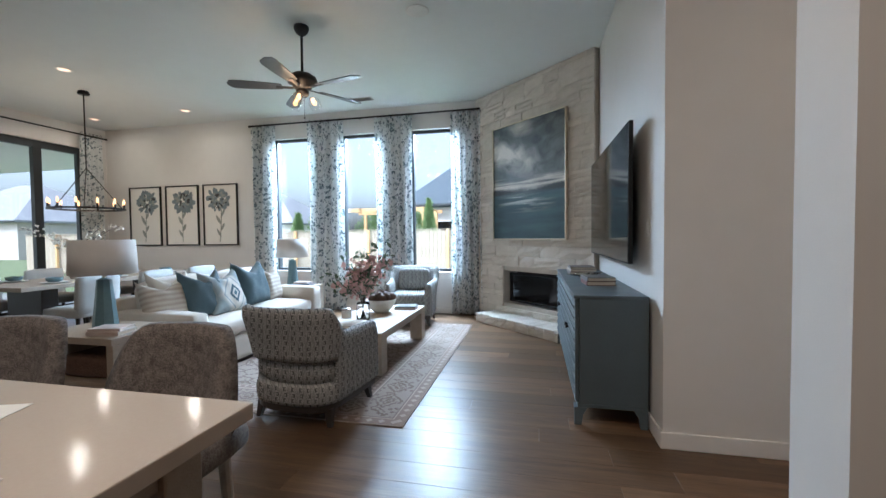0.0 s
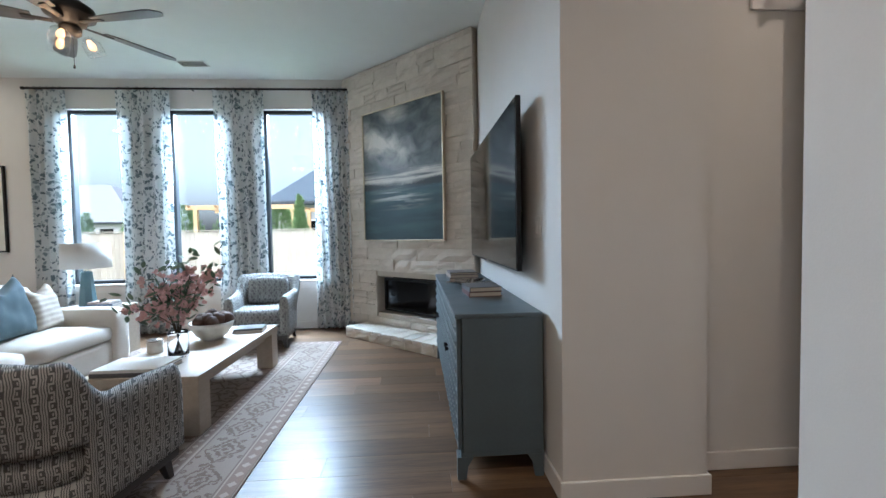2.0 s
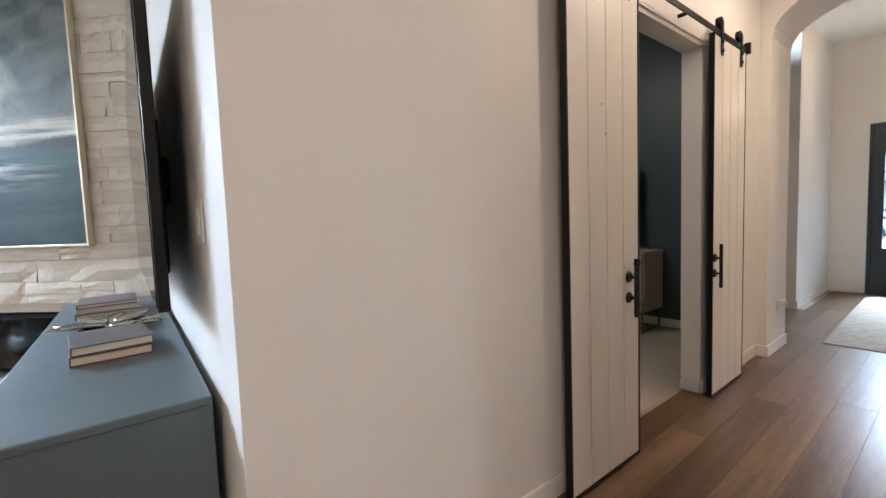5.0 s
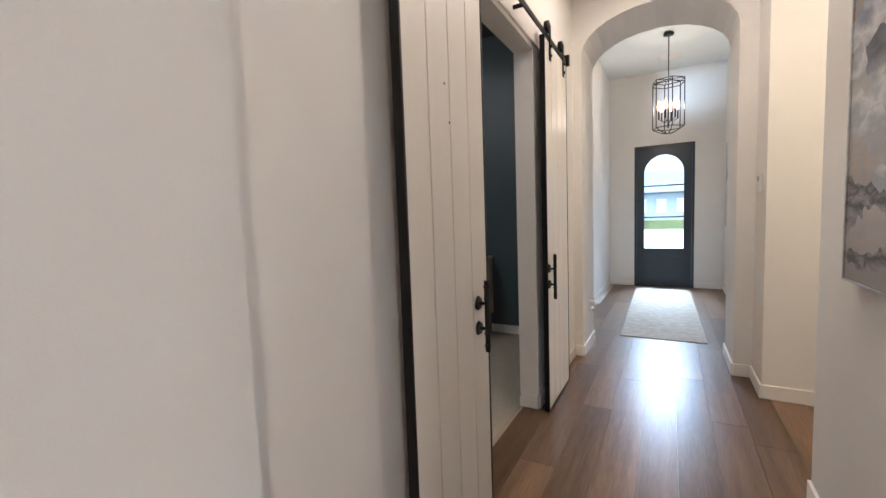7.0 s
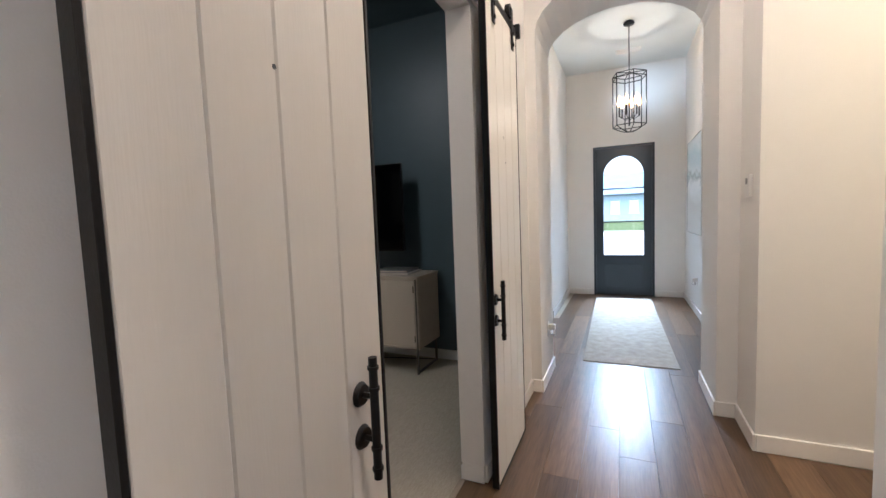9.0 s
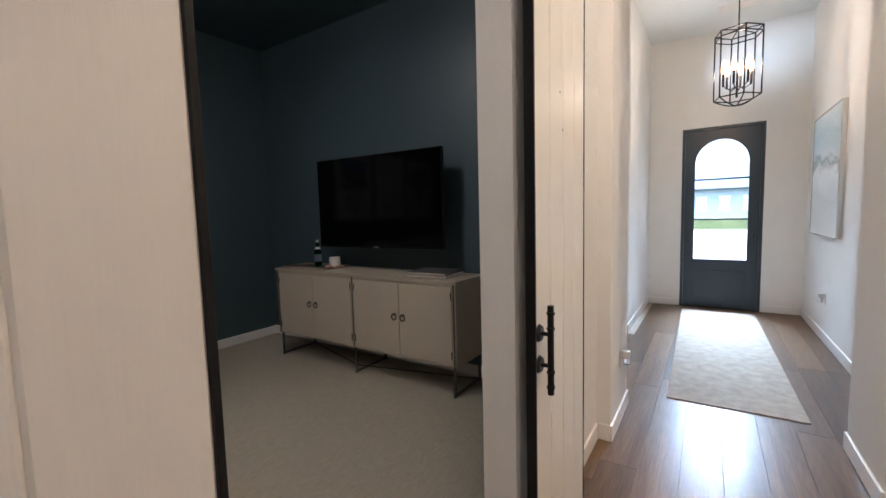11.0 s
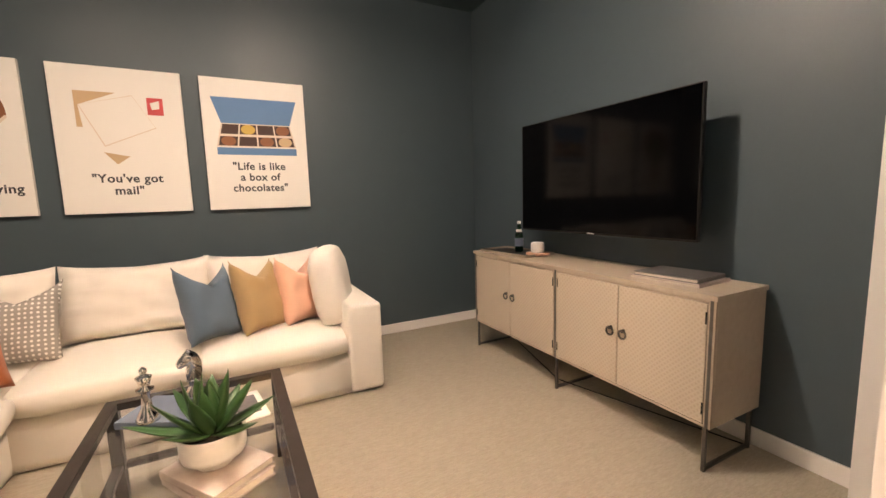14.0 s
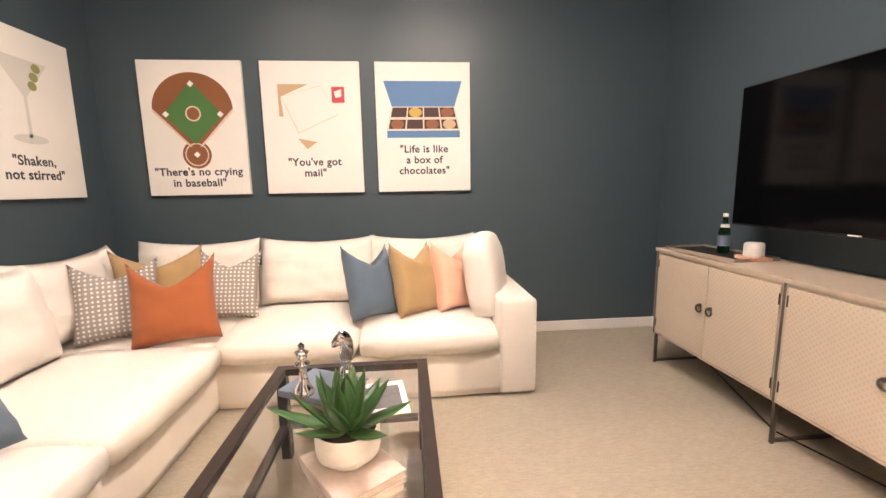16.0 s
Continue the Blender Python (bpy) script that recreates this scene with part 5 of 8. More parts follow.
for k in range(16):
    a = 2 * math.pi * k / 16 + rnd.uniform(-0.2, 0.2)
    r, h = rnd.uniform(0.12, 0.35), rnd.uniform(0.38, 0.76)
    if k % 3 == 0:
        r *= 0.4
    e = Vector((r * math.cos(a), r * math.sin(a), h * (1.05 - r * 0.6)))
    s = Vector((-0.03 * math.cos(a), -0.03 * math.sin(a), 0.015))
    mid = Vector((0.03 * math.cos(a), 0.03 * math.sin(a), 0.24))
    bm = bmesh.new()
    pts = [s.lerp(mid, i / 4) for i in range(5)] + [mid.lerp(e, i / 6) + Vector((0, 0, 0.03 * math.sin(math.pi * i / 6))) for i in range(1, 7)]
    add_path(bm, pts, 0.0028, 6)
    part("stem", bm, STEM, vase)
    tips.append((mid, e))
for k, (mid, e) in enumerate(tips):
    bm = bmesh.new()
    for j in range(15):
        c = mid.lerp(e, 0.42 + 0.58 * (j + rnd.random()) / 15) + Vector((rnd.uniform(-1, 1), rnd.uniform(-1, 1), rnd.uniform(-1, 1))) * 0.05
        rad = rnd.uniform(0.018, 0.032)
        for q in range(6):
            mm = Matrix.Translation(c) @ Euler((rnd.uniform(0, 6), rnd.uniform(0, 6), rnd.uniform(0, 6))).to_matrix().to_4x4()
            leaf_shape(bm, mm, rad * 1.15, rad * 1.2, 0.35, 3)
    part("blossom", bm, PINK, vase, "", True)
    bm = bmesh.new()
    for j in range(16):
        c = mid.lerp(e, 0.3 + 1.0 * rnd.random()) + Vector((rnd.uniform(-1, 1), rnd.uniform(-1, 1), rnd.uniform(-1, 1))) * 0.05
        mm = Matrix.Translation(c) @ Euler((rnd.uniform(-1, 1), rnd.uniform(-1, 1), rnd.uniform(0, 6))).to_matrix().to_4x4()
        leaf_shape(bm, mm, rnd.uniform(0.05, 0.09), rnd.uniform(0.022, 0.035), 0.2, 4)
    part("foliage", bm, LEAF, vase, "", True)

bowl = thing("pod_bowl", "round white bowl heaped with brown dried pods", "bowl", pose(-0.27, 5.93, CT_Z))
part("bowl", turned([(0.07, 0.0), (0.08, 0.008), (0.13, 0.05), (0.165, 0.11), (0.178, 0.155), (0.168, 0.155), (0.15, 0.11), (0.11, 0.055), (0.03, 0.03)], 32), CERAMIC_WHITE, bowl, "", True)
for k in range(12):
    a = 2.4 * k
    r = 0.0 if k == 0 else (0.075 if k < 6 else 0.115)
    bm = bmesh.new()
    bmesh.ops.create_icosphere(bm, subdivisions=2, radius=0.05 + 0.008 * (k % 3))
    for v in bm.verts:
        v.co *= 1 + 0.10 * noise.noise(v.co * 40 + Vector((k, 0, 0)))
    part("pod", bm, HUSK, bowl, "", True).matrix_basis = pose(r * math.cos(a), r * math.sin(a), 0.20 - 0.3 * r + (0.02 if k == 0 else 0))

jar = thing("candle_jar", "small white candle jar with a lid on the coffee table", "candle", pose(-0.52, 5.55, CT_Z))
part("jar", turned([(0.05, 0), (0.055, 0.005), (0.055, 0.085), (0.05, 0.09)], 20), CERAMIC_WHITE, jar, "", True)
part("lid", turned([(0.056, 0.09), (0.058, 0.1), (0.03, 0.108)], 20), SILVER, jar, "", True)


def long_sofa():
    """Local: x along the sofa, faces -y, origin at floor centre."""
    t = thing("sofa", "cream upholstered sofa with square arms and loose cushions", "sofa", pose(-1.93, 5.50, 0.0, 0, 0, 90))
    w, d = 2.20, 1.05
    part("base", soft_box(w - 0.02, d - 0.06, 0.26, 0.02, 6, 0.002), SOFA_CREAM, t, "", True).matrix_basis = pose(0, 0.01, 0.05)
    part("plinth", box(-w / 2 + 0.05, -d / 2 + 0.08, 0.0, w / 2 - 0.05, d / 2 - 0.06, 0.055), DARK_WOOD, t)
    for s in (-1, 1):
        part("arm", soft_box(0.22, d, 0.59, 0.045, 8, 0.006, 3 + s), SOFA_CREAM, t, "", True).matrix_basis = pose(s * (w / 2 - 0.11), 0, 0.03)
        part("seat_cushion", soft_box(0.885, d - 0.24, 0.17, 0.06, 8, 0.03, 9 + s), SOFA_CREAM, t, "", True).matrix_basis = pose(s * 0.4425, -0.10, 0.305)
        bc = part("back_cushion", soft_box(0.86, 0.2, 0.42, 0.08, 8, 0.03, 5 + s), SOFA_CREAM, t, "", True)
        bc.matrix_basis = pose(s * 0.44, 0.22, 0.46, -10)
    part("back", soft_box(w - 0.04, 0.2, 0.68, 0.05, 8, 0.006), SOFA_CREAM, t, "", True).matrix_basis = pose(0, d / 2 - 0.11, 0.05)
    return t


long_sofa()


def throw_pillow(label, w, h, d, mat, x, y, z, lean, turn, group="", seed=0, sag=0.10, tip=0.0):
    ob = part("throw_pillow", cushion(w, h, d * 1.12, 22, sag, seed, 0.2), mat, None, "", True)
    ob.matrix_basis = pose(x, y, z, lean, tip, turn)
    return tagged(ob, label, "pillow", group)


SP = "pillows on the cream sofa"
throw_pillow("striped beige throw pillow", 0.42, 0.44, 0.16, STRIPE, -1.86, 4.62, 0.475, -20, 78, SP, 1, 0.14)
throw_pillow("beige linen throw pillow with peaked corners", 0.44, 0.50, 0.15, IVORY, -2.0, 4.84, 0.475, -16, 84, SP, 2, 0.16)
throw_pillow("dusty teal velvet throw pillow with peaked corners", 0.46, 0.52, 0.17, TEAL, -1.74, 4.98, 0.475, -20, 82, SP, 3, 0.18)
throw_pillow("white pillow with a blue diamond motif", 0.54, 0.50, 0.16, DIAMOND, -1.70, 5.23, 0.475, -22, 92, SP, 4, 0.14)
throw_pillow("large dusty teal velvet throw pillow", 0.56, 0.55, 0.18, TEAL, -1.77, 5.76, 0.475, -18, 96, SP, 5, 0.18)
throw_pillow("striped beige throw pillow", 0.42, 0.44, 0.15, STRIPE, -1.82, 6.17, 0.475, -16, 104, SP, 6, 0.14)


def end_table(m, label, w=0.62, d=0.56, h=0.58, solid=True):
    t = thing("end_table", label, "end table", m)
    part("tabletop", box(-w / 2, -d / 2, h - 0.05, w / 2, d / 2, h, 0.004), GREY_WOOD, t)
    for s in (-1, 1):
        part("side_panel", box(s * w / 2 - (0.06 if s > 0 else 0), -d / 2 + 0.01, 0.0, s * w / 2 + (0.06 if s < 0 else 0), d / 2 - 0.01, h - 0.05, 0.003), GREY_WOOD, t)
    part("shelf", box(-w / 2 + 0.06, -d / 2 + 0.02, 0.22, w / 2 - 0.06, d / 2 - 0.02, 0.25, 0.003), GREY_WOOD, t)
    return t


end_table(pose(-1.82, 4.02, 0), "weathered wood end table with a shelf, beside the sofa", 0.78, 0.56, 0.58)
end_table(pose(-2.02, 6.98, 0), "weathered wood end table behind the sofa arm", 0.6, 0.5, 0.56)
bk = part("storage_basket", soft_box(0.44, 0.40, 0.16, 0.03, 6, 0.01), HUSK, None, "", True)
bk.matrix_basis = pose(-1.82, 4.02, 0.252)
tagged(bk, "brown woven basket on the shelf of the end table", "basket")


def table_lamp(m, label):
    t = thing("table_lamp", label, "lamp", m, "table lamps")
    body = turned([(0.082, 0.0), (0.086, 0.012), (0.078, 0.10), (0.068, 0.2), (0.058, 0.30), (0.05, 0.385), (0.02, 0.40)], 8)
    part("base", body, CERAMIC_BLUE, t, "faceted blue-green ceramic body")
    part("neck", tube((0, 0, 0.4), (0, 0, 0.5), 0.012), GOLD, t)
    n = 40
    bm = bmesh.new()
    rings = [[bm.verts.new((r * math.cos(2 * math.pi * i / n), r * math.sin(2 * math.pi * i / n), z)) for i in range(n)] for r, z in ((0.222, 0.43), (0.21, 0.70), (0.206, 0.70), (0.218, 0.43))]
    for a, b in zip(rings, rings[1:] + rings[:1]):
        for i in range(n):
            bm.faces.new((a[i], a[(i + 1) % n], b[(i + 1) % n], b[i]))
    part("shade", bm, SHADE, t, "off-white linen drum shade", True)
    for a in (0, 120, 240):
        part("spoke", tube((0, 0, 0.68), (0.207 * math.cos(radians(a)), 0.207 * math.sin(radians(a)), 0.69), 0.002, seg=6), GOLD, t)
    part("harp", tube((0, 0, 0.5), (0, 0, 0.72), 0.004, seg=8), GOLD, t)
    return t


lampa = table_lamp(pose(-1.86, 4.04, 0.58), "blue-green ceramic table lamp with a linen drum shade")
copy_thing(lampa, pose(-2.06, 6.93, 0.56, 0, 0, 20))
book_stack("pale books beside the table lamp", pose(-1.62, 3.90, 0.58, 0, 0, 100), [(0.18, 0.25, 0.028, COVER_WHITE, 0), (0.17, 0.23, 0.022, COVER_WHITE, 6)])
book_stack("stack of pale books on the end table", pose(-1.84, 6.86, 0.56, 0, 0, 95), [(0.2, 0.25, 0.028, COVER_WHITE, 0), (0.19, 0.24, 0.025, COVER_BLUE, 4), (0.18, 0.22, 0.02, COVER_WHITE, -3)])


# ---- ceiling fixtures ----
fan = thing("ceiling_fan", "dark bronze ceiling fan with five blades and a lit lamp kit", "ceiling fan", pose(-0.86, 5.33, 0))
part("canopy", turned([(0.03, 3.36), (0.055, 3.38), (0.075, 3.42), (0.075, 3.449)], 24), FAN_METAL, fan, "", True)
part("downrod", tube((0, 0, 2.98), (0, 0, 3.38), 0.013), FAN_METAL, fan)
part("motor", turned([(0.05, 2.80), (0.09, 2.82), (0.10, 2.85), (0.145, 2.87), (0.15, 2.90), (0.14, 2.93), (0.09, 2.965), (0.03, 2.985)], 32), FAN_METAL, fan, "", True)
for k in range(5):
    m = pose(0, 0, 0, 0, 0, 60 + 72 * k)
    bm = bmesh.new()
    tilt = pose(0, 0, 2.825, 11, 0, 0)
    outline = [(0.20, -0.045), (0.30, -0.060), (0.5, -0.073), (0.64, -0.076), (0.69, -0.062), (0.72, -0.012), (0.72, 0.012), (0.69, 0.058), (0.64, 0.068), (0.5, 0.066), (0.3, 0.056), (0.20, 0.045)]
    lo = [bm.verts.new(m @ tilt @ Vector((x, y, 0.0))) for x, y in outline]
    hi = [bm.verts.new(m @ tilt @ Vector((x, y, 0.008))) for x, y in outline]
    bm.faces.new(lo[::-1])
    bm.faces.new(hi)
    for i in range(len(lo)):
        bm.faces.new((lo[i], lo[(i + 1) % len(lo)], hi[(i + 1) % len(lo)], hi[i]))
    bl = part("blade", bm, BLADE, fan, "dark grey veneer blade")
    bm = bmesh.new()
    add_box(bm, 0.09, -0.02, -0.008, 0.26, 0.02, 0.0, 0.003, 1, m @ tilt)
    part("blade_arm", bm, FAN_METAL, bl)
part("lamp_hub", turned([(0.035, 2.73), (0.06, 2.75), (0.065, 2.79), (0.05, 2.81)], 24), FAN_METAL, fan, "", True)
for k in range(3):
    a = radians(40 + 120 * k)
    c = Vector((0.085 * math.cos(a), 0.085 * math.sin(a), 2.75))
    o = Vector((math.cos(a) * 0.5, math.sin(a) * 0.5, -1)).normalized()
    q = Matrix.Translation(c) @ (-o).to_track_quat("Z", "Y").to_matrix().to_4x4()
    sh = turned([(0.056, -0.13), (0.06, -0.11), (0.058, -0.05), (0.03, -0.01), (0.02, 0.0), (0.018, -0.01), (0.027, -0.015), (0.054, -0.052), (0.056, -0.11)], 20)
    bmesh.ops.transform(sh, matrix=q, verts=sh.verts)
    gs = part("glass_shade", sh, CLEAR, fan, "clear glass bell shade", True)
    gs.visible_shadow = False
    bu = turned([(0.012, -0.02), (0.02, -0.045), (0.024, -0.065), (0.018, -0.085), (0.006, -0.093)], 14)
    bmesh.ops.transform(bu, matrix=q, verts=bu.verts)
    part("bulb", bu, BULB_GLOW, fan, "glowing amber bulb", True).visible_shadow = False
    p = pose(-0.86, 5.33, 0) @ (c + o * 0.06)
    bulb_lamp(p.x, p.y, p.z, 0.55, (1.0, 0.6, 0.3), 0.03)
part("pull_chain", tube((0.03, -0.02, 2.52), (0.03, -0.02, 2.74), 0.002, seg=6), FAN_METAL, fan)
part("chain_knob", turned([(0.004, 2.50), (0.008, 2.51), (0.004, 2.525)], 10), FAN_METAL, fan).matrix_basis = pose(0.03, -0.02, 0)


def downlight(x, y, z, trim=TRIM, group="recessed ceiling lights"):
    t = thing("downlight", "round recessed ceiling light, switched on", "downlight", pose(x, y, z), group)
    bm = bmesh.new()
    n = 28
    rings = [[bm.verts.new((r * math.cos(2 * math.pi * i / n), r * math.sin(2 * math.pi * i / n), zz)) for i in range(n)] for r, zz in ((0.062, -0.001), (0.064, -0.008), (0.088, -0.006), (0.092, -0.0005))]
    for a, b in zip(rings, rings[1:]):
        for i in range(n):
            bm.faces.new((a[i], a[(i + 1) % n], b[(i + 1) % n], b[i]))
    part("trim_ring", bm, trim, t, "", True)
    part("lens", tube((0, 0, -0.004), (0, 0, -0.0005), 0.062, seg=24), LAMP_GLOW, t, "glowing lens")


# The kitchen fittings are unseen and stand at assumed places.
for x, y in GREAT_LIGHTS + UNSEEN_KITCHEN_LIGHTS:
    downlight(x, y, GREAT_Z)
for x, y in HALL_LIGHTS:
    downlight(x, y, HALL_Z)
for x, y in MEDIA_LIGHTS:
    fm = thing("flush_light", "small flush ceiling light with a clear glass dome, switched on", "ceiling light", pose(x, y, MEDIA_Z), "flush ceiling lights")
    part("backplate", turned([(0.075, -0.012), (0.085, -0.006), (0.085, -0.0005)], 28), BLACK, fm, "", True)
    part("socket", tube((0, 0, -0.05), (0, 0, -0.012), 0.016, seg=14), BLACK, fm)
    part("bulb", turned([(0.004, -0.135), (0.022, -0.125), (0.030, -0.10), (0.022, -0.07), (0.014, -0.05)], 18), LAMP_GLOW, fm, "glowing round bulb", True).visible_shadow = False
    gd = part("glass_dome", turned([(0.01, -0.175), (0.045, -0.165), (0.07, -0.12), (0.074, -0.06), (0.072, -0.012)], 28), CLEAR, fm, "clear glass dome", True)
    gd.visible_shadow = False

spk = thing("ceiling_speaker", "round white speaker grille in the ceiling", "speaker", pose(0.38, 5.33, GREAT_Z))
part("grille", turned([(0.10, -0.008), (0.112, -0.006), (0.115, -0.0005)], 32), WHITE_PLASTIC, spk, "", True)


def ceiling_vent(m, label="white slatted air vent in the ceiling"):
    t = thing("ceiling_vent", label, "vent", m)
    for q in ((-0.17, -0.085, 0.17, -0.07), (-0.17, 0.07, 0.17, 0.085), (-0.17, -0.07, -0.155, 0.07), (0.155, -0.07, 0.17, 0.07)):
        part("frame", box(q[0], q[1], -0.01, q[2], q[3], -0.0005, 0.002), WHITE_PLASTIC, t)
    part("backing", box(-0.155, -0.07, -0.003, 0.155, 0.07, -0.0008), COVER_GREY, t)
    for i in range(7):
        part("slat", box(-0.155, -0.006, -0.0008, 0.155, 0.006, 0.0008, 0, 1, pose(0, -0.06 + 0.02 * i, -0.007, 35)), WHITE_PLASTIC, t)


ceiling_vent(pose(-1.17, 7.55, GREAT_Z))


# ---- pictures on the window wall ----
def flower_picture(x, k):
    t = thing("flower_picture", "framed botanical print of a grey-blue bloom, thin black frame", "picture", pose(x, GY1 - 0.002, 1.15, 0, 0, 0), "botanical prints")
    w, h = 0.75, 1.145
    for q in ((-w / 2, 0, -w / 2 + 0.022, h), (w / 2 - 0.022, 0, w / 2, h), (-w / 2 + 0.022, 0, w / 2 - 0.022, 0.022), (-w / 2 + 0.022, h - 0.022, w / 2 - 0.022, h)):
        part("frame", box(q[0], -0.035, q[1], q[2], 0.0, q[3], 0.002), BLACK, t)
    part("mount", box(-w / 2 + 0.022, -0.014, 0.022, w / 2 - 0.022, -0.004, h - 0.022), CANVAS, t, "off-white paper")
    rnd = random.Random(40 + k)
    bm = bmesh.new()
    lean = (-0.06, 0.0, -0.08)[k]
    add_path(bm, [(lean * (1 - i / 8) ** 2 * 0.5 + lean * -0.2, -0.015, 0.07 + 0.66 * i / 8) for i in range(9)], 0.006, 6)
    st = part("stem", bm, INK_GREEN, t, "painted stem")
    bm = bmesh.new()
    for j in range(4):
        z0, sgn = 0.16 + 0.12 * j, 1 if j % 2 else -1
        mm = Matrix.Translation((0, -0.0152 - 0.0004 * j, z0)) @ Matrix.Rotation(radians(90), 4, "X") @ Matrix.Rotation(radians(60 if sgn > 0 else 120), 4, "Z")
        leaf_shape(bm, mm @ Matrix.Diagonal((1, 1, 0.001, 1)), rnd.uniform(0.14, 0.22), rnd.uniform(0.045, 0.07), 0.1, 6)
    part("leaf_print", bm, INK_GREEN, t, "painted leaves")
    cx, cz = (0.05, 0.02, -0.05)[k], 0.84
    for mat_, count, rr in ((INK_BLUE, 60, 0.19), (INK_GREEN, 22, 0.15), (INK, 16, 0.15)):
        bm = bmesh.new()
        for j in range(count):
            a, r = rnd.uniform(0, 2 * math.pi), rr * math.sqrt(rnd.random())
            mm = Matrix.Translation((cx + r * math.cos(a), -0.0175 - 0.00012 * j - (0.006 if mat_ is not INK_BLUE else 0), cz + 0.8 * r * math.sin(a))) @ Matrix.Rotation(radians(90), 4, "X") @ Matrix.Rotation(a + rnd.uniform(-0.7, 0.7), 4, "Z")
            s = 1.0 if mat_ is INK_BLUE else 0.6
            leaf_shape(bm, mm @ Matrix.Diagonal((1, 1, 0.001, 1)), s * rnd.uniform(0.07, 0.13), s * rnd.uniform(0.05, 0.085), 0.1, 5)
        part("petal_print", bm, mat_, t, "painted petals")


for k, x in enumerate((-5.975, -5.115, -4.26)):
    flower_picture(x, k)

# ---- dining end ----
GREY_LINEN = cloth("pale_grey_linen", (0.42, 0.43, 0.42))
dt = thing("dining_table", "dark wood dining table laid with place settings", "dining table", pose(-4.55, 6.05, 0, 0, 0, 90))
part("tabletop", box(-1.25, -0.55, 0.71, 1.25, 0.55, 0.76, 0.006), GREY_WOOD, dt)
for s in (-1, 1):
    part("pedestal", box(s * 0.8 - 0.09, -0.28, 0.05, s * 0.8 + 0.09, 0.28, 0.71, 0.008), DARK_WOOD, dt)
    part("foot", box(s * 0.8 - 0.06, -0.42, 0.0, s * 0.8 + 0.06, 0.42, 0.06, 0.008), DARK_WOOD, dt)
part("stretcher", box(-0.72, -0.04, 0.30, 0.72, 0.04, 0.40, 0.005), DARK_WOOD, dt)


def dining_chair(m):
    """Local: faces +y."""
    t = thing("dining_chair", "pale grey upholstered dining chair with a straight back", "dining chair", m, "chairs round the dining table")
    part("seat", soft_box(0.50, 0.50, 0.12, 0.03, 6, 0.012), GREY_LINEN, t, "", True).matrix_basis = pose(0, 0, 0.38)
    part("backrest", soft_box(0.48, 0.08, 0.44, 0.03, 6, 0.006), GREY_LINEN, t, "", True).matrix_basis = pose(0, -0.22, 0.42, 5)
    for x in (-0.2, 0.2):
        for y in (-0.2, 0.2):
            part("leg", tube((x, y, 0.0), (x * 0.95, y * 0.95, 0.40), 0.014, 0.022, 10), DARK_WOOD, t)
    return t


dc = dining_chair(pose(-3.80, 5.27, 0, 0, 0, 90))
for y in (6.03, 6.80):
    copy_thing(dc, pose(-3.80, y, 0, 0, 0, 90))
for y in (5.27, 6.03, 6.80):
    copy_thing(dc, pose(-5.30, y, 0, 0, 0, -90))


def place_setting(m):
    t = thing("place_setting", "stacked grey stoneware plates and bowl on the dining table", "dishes", m, "place settings")
    part("plate", turned([(0.09, 0.0), (0.13, 0.012), (0.135, 0.016), (0.12, 0.013)], 28), CERAMIC_WHITE, t, "", True)
    part("bowl", turned([(0.05, 0.016), (0.075, 0.03), (0.085, 0.07), (0.08, 0.07), (0.065, 0.032)], 24), CERAMIC_BLUE, t, "blue-grey bowl", True)


for y in (5.27, 6.03, 6.80):
    for x in (-4.88, -4.22):
        place_setting(pose(x, y, 0.76))

br = thing("branch_vase", "tall vase with white blossom branches on the dining table", "vase", pose(-4.55, 5.75, 0.76))
part("vase", turned([(0.06, 0.0), (0.085, 0.05), (0.09, 0.14), (0.05, 0.24), (0.045, 0.27), (0.04, 0.25)], 24), CERAMIC_WHITE, br, "", True)
rnd = random.Random(9)
for k in range(9):
    a = 2 * math.pi * k / 9 + rnd.uniform(-0.3, 0.3)
    r, h = rnd.uniform(0.3, 0.62), rnd.uniform(0.42, 0.72)
    pts = [Vector((0.02 * math.cos(a), 0.02 * math.sin(a), 0.24)).lerp(Vector((r * math.cos(a), r * math.sin(a), h)), i / 7) + Vector((0, 0, 0.09 * math.sin(math.pi * i / 7))) for i in range(8)]
    bm = bmesh.new()
    add_path(bm, pts, 0.003, 6)
    part("branch", bm, STEM, br)
    bm = bmesh.new()
    for j in range(16):
        c = pts[rnd.randrange(2, 8)] + Vector((rnd.uniform(-1, 1), rnd.uniform(-1, 1), rnd.uniform(-1, 1))) * 0.045
        for q in range(4):
            leaf_shape(bm, Matrix.Translation(c) @ Euler((rnd.uniform(0, 6), rnd.uniform(0, 6), rnd.uniform(0, 6))).to_matrix().to_4x4(), 0.026, 0.024, 0.3, 3)
    part("blossom", bm, CANVAS, br, "", True)

ch = thing("chandelier", "round black ring chandelier with lit candle bulbs", "chandelier", pose(-4.95, 6.22, 0))
part("canopy", turned([(0.07, 3.40), (0.075, 3.42), (0.06, 3.449)], 24), BLACK, ch, "", True)
part("downrod", tube((0, 0, 2.32), (0, 0, 3.41), 0.009), BLACK, ch)
bm = bmesh.new()
ring = [(0.43 * math.cos(2 * math.pi * i / 48), 0.43 * math.sin(2 * math.pi * i / 48)) for i in range(49)]
n = 48
rr = [[bm.verts.new((r * math.cos(2 * math.pi * i / n), r * math.sin(2 * math.pi * i / n), z)) for i in range(n)] for r, z in ((0.42, 1.72), (0.45, 1.72), (0.45, 1.745), (0.42, 1.745))]
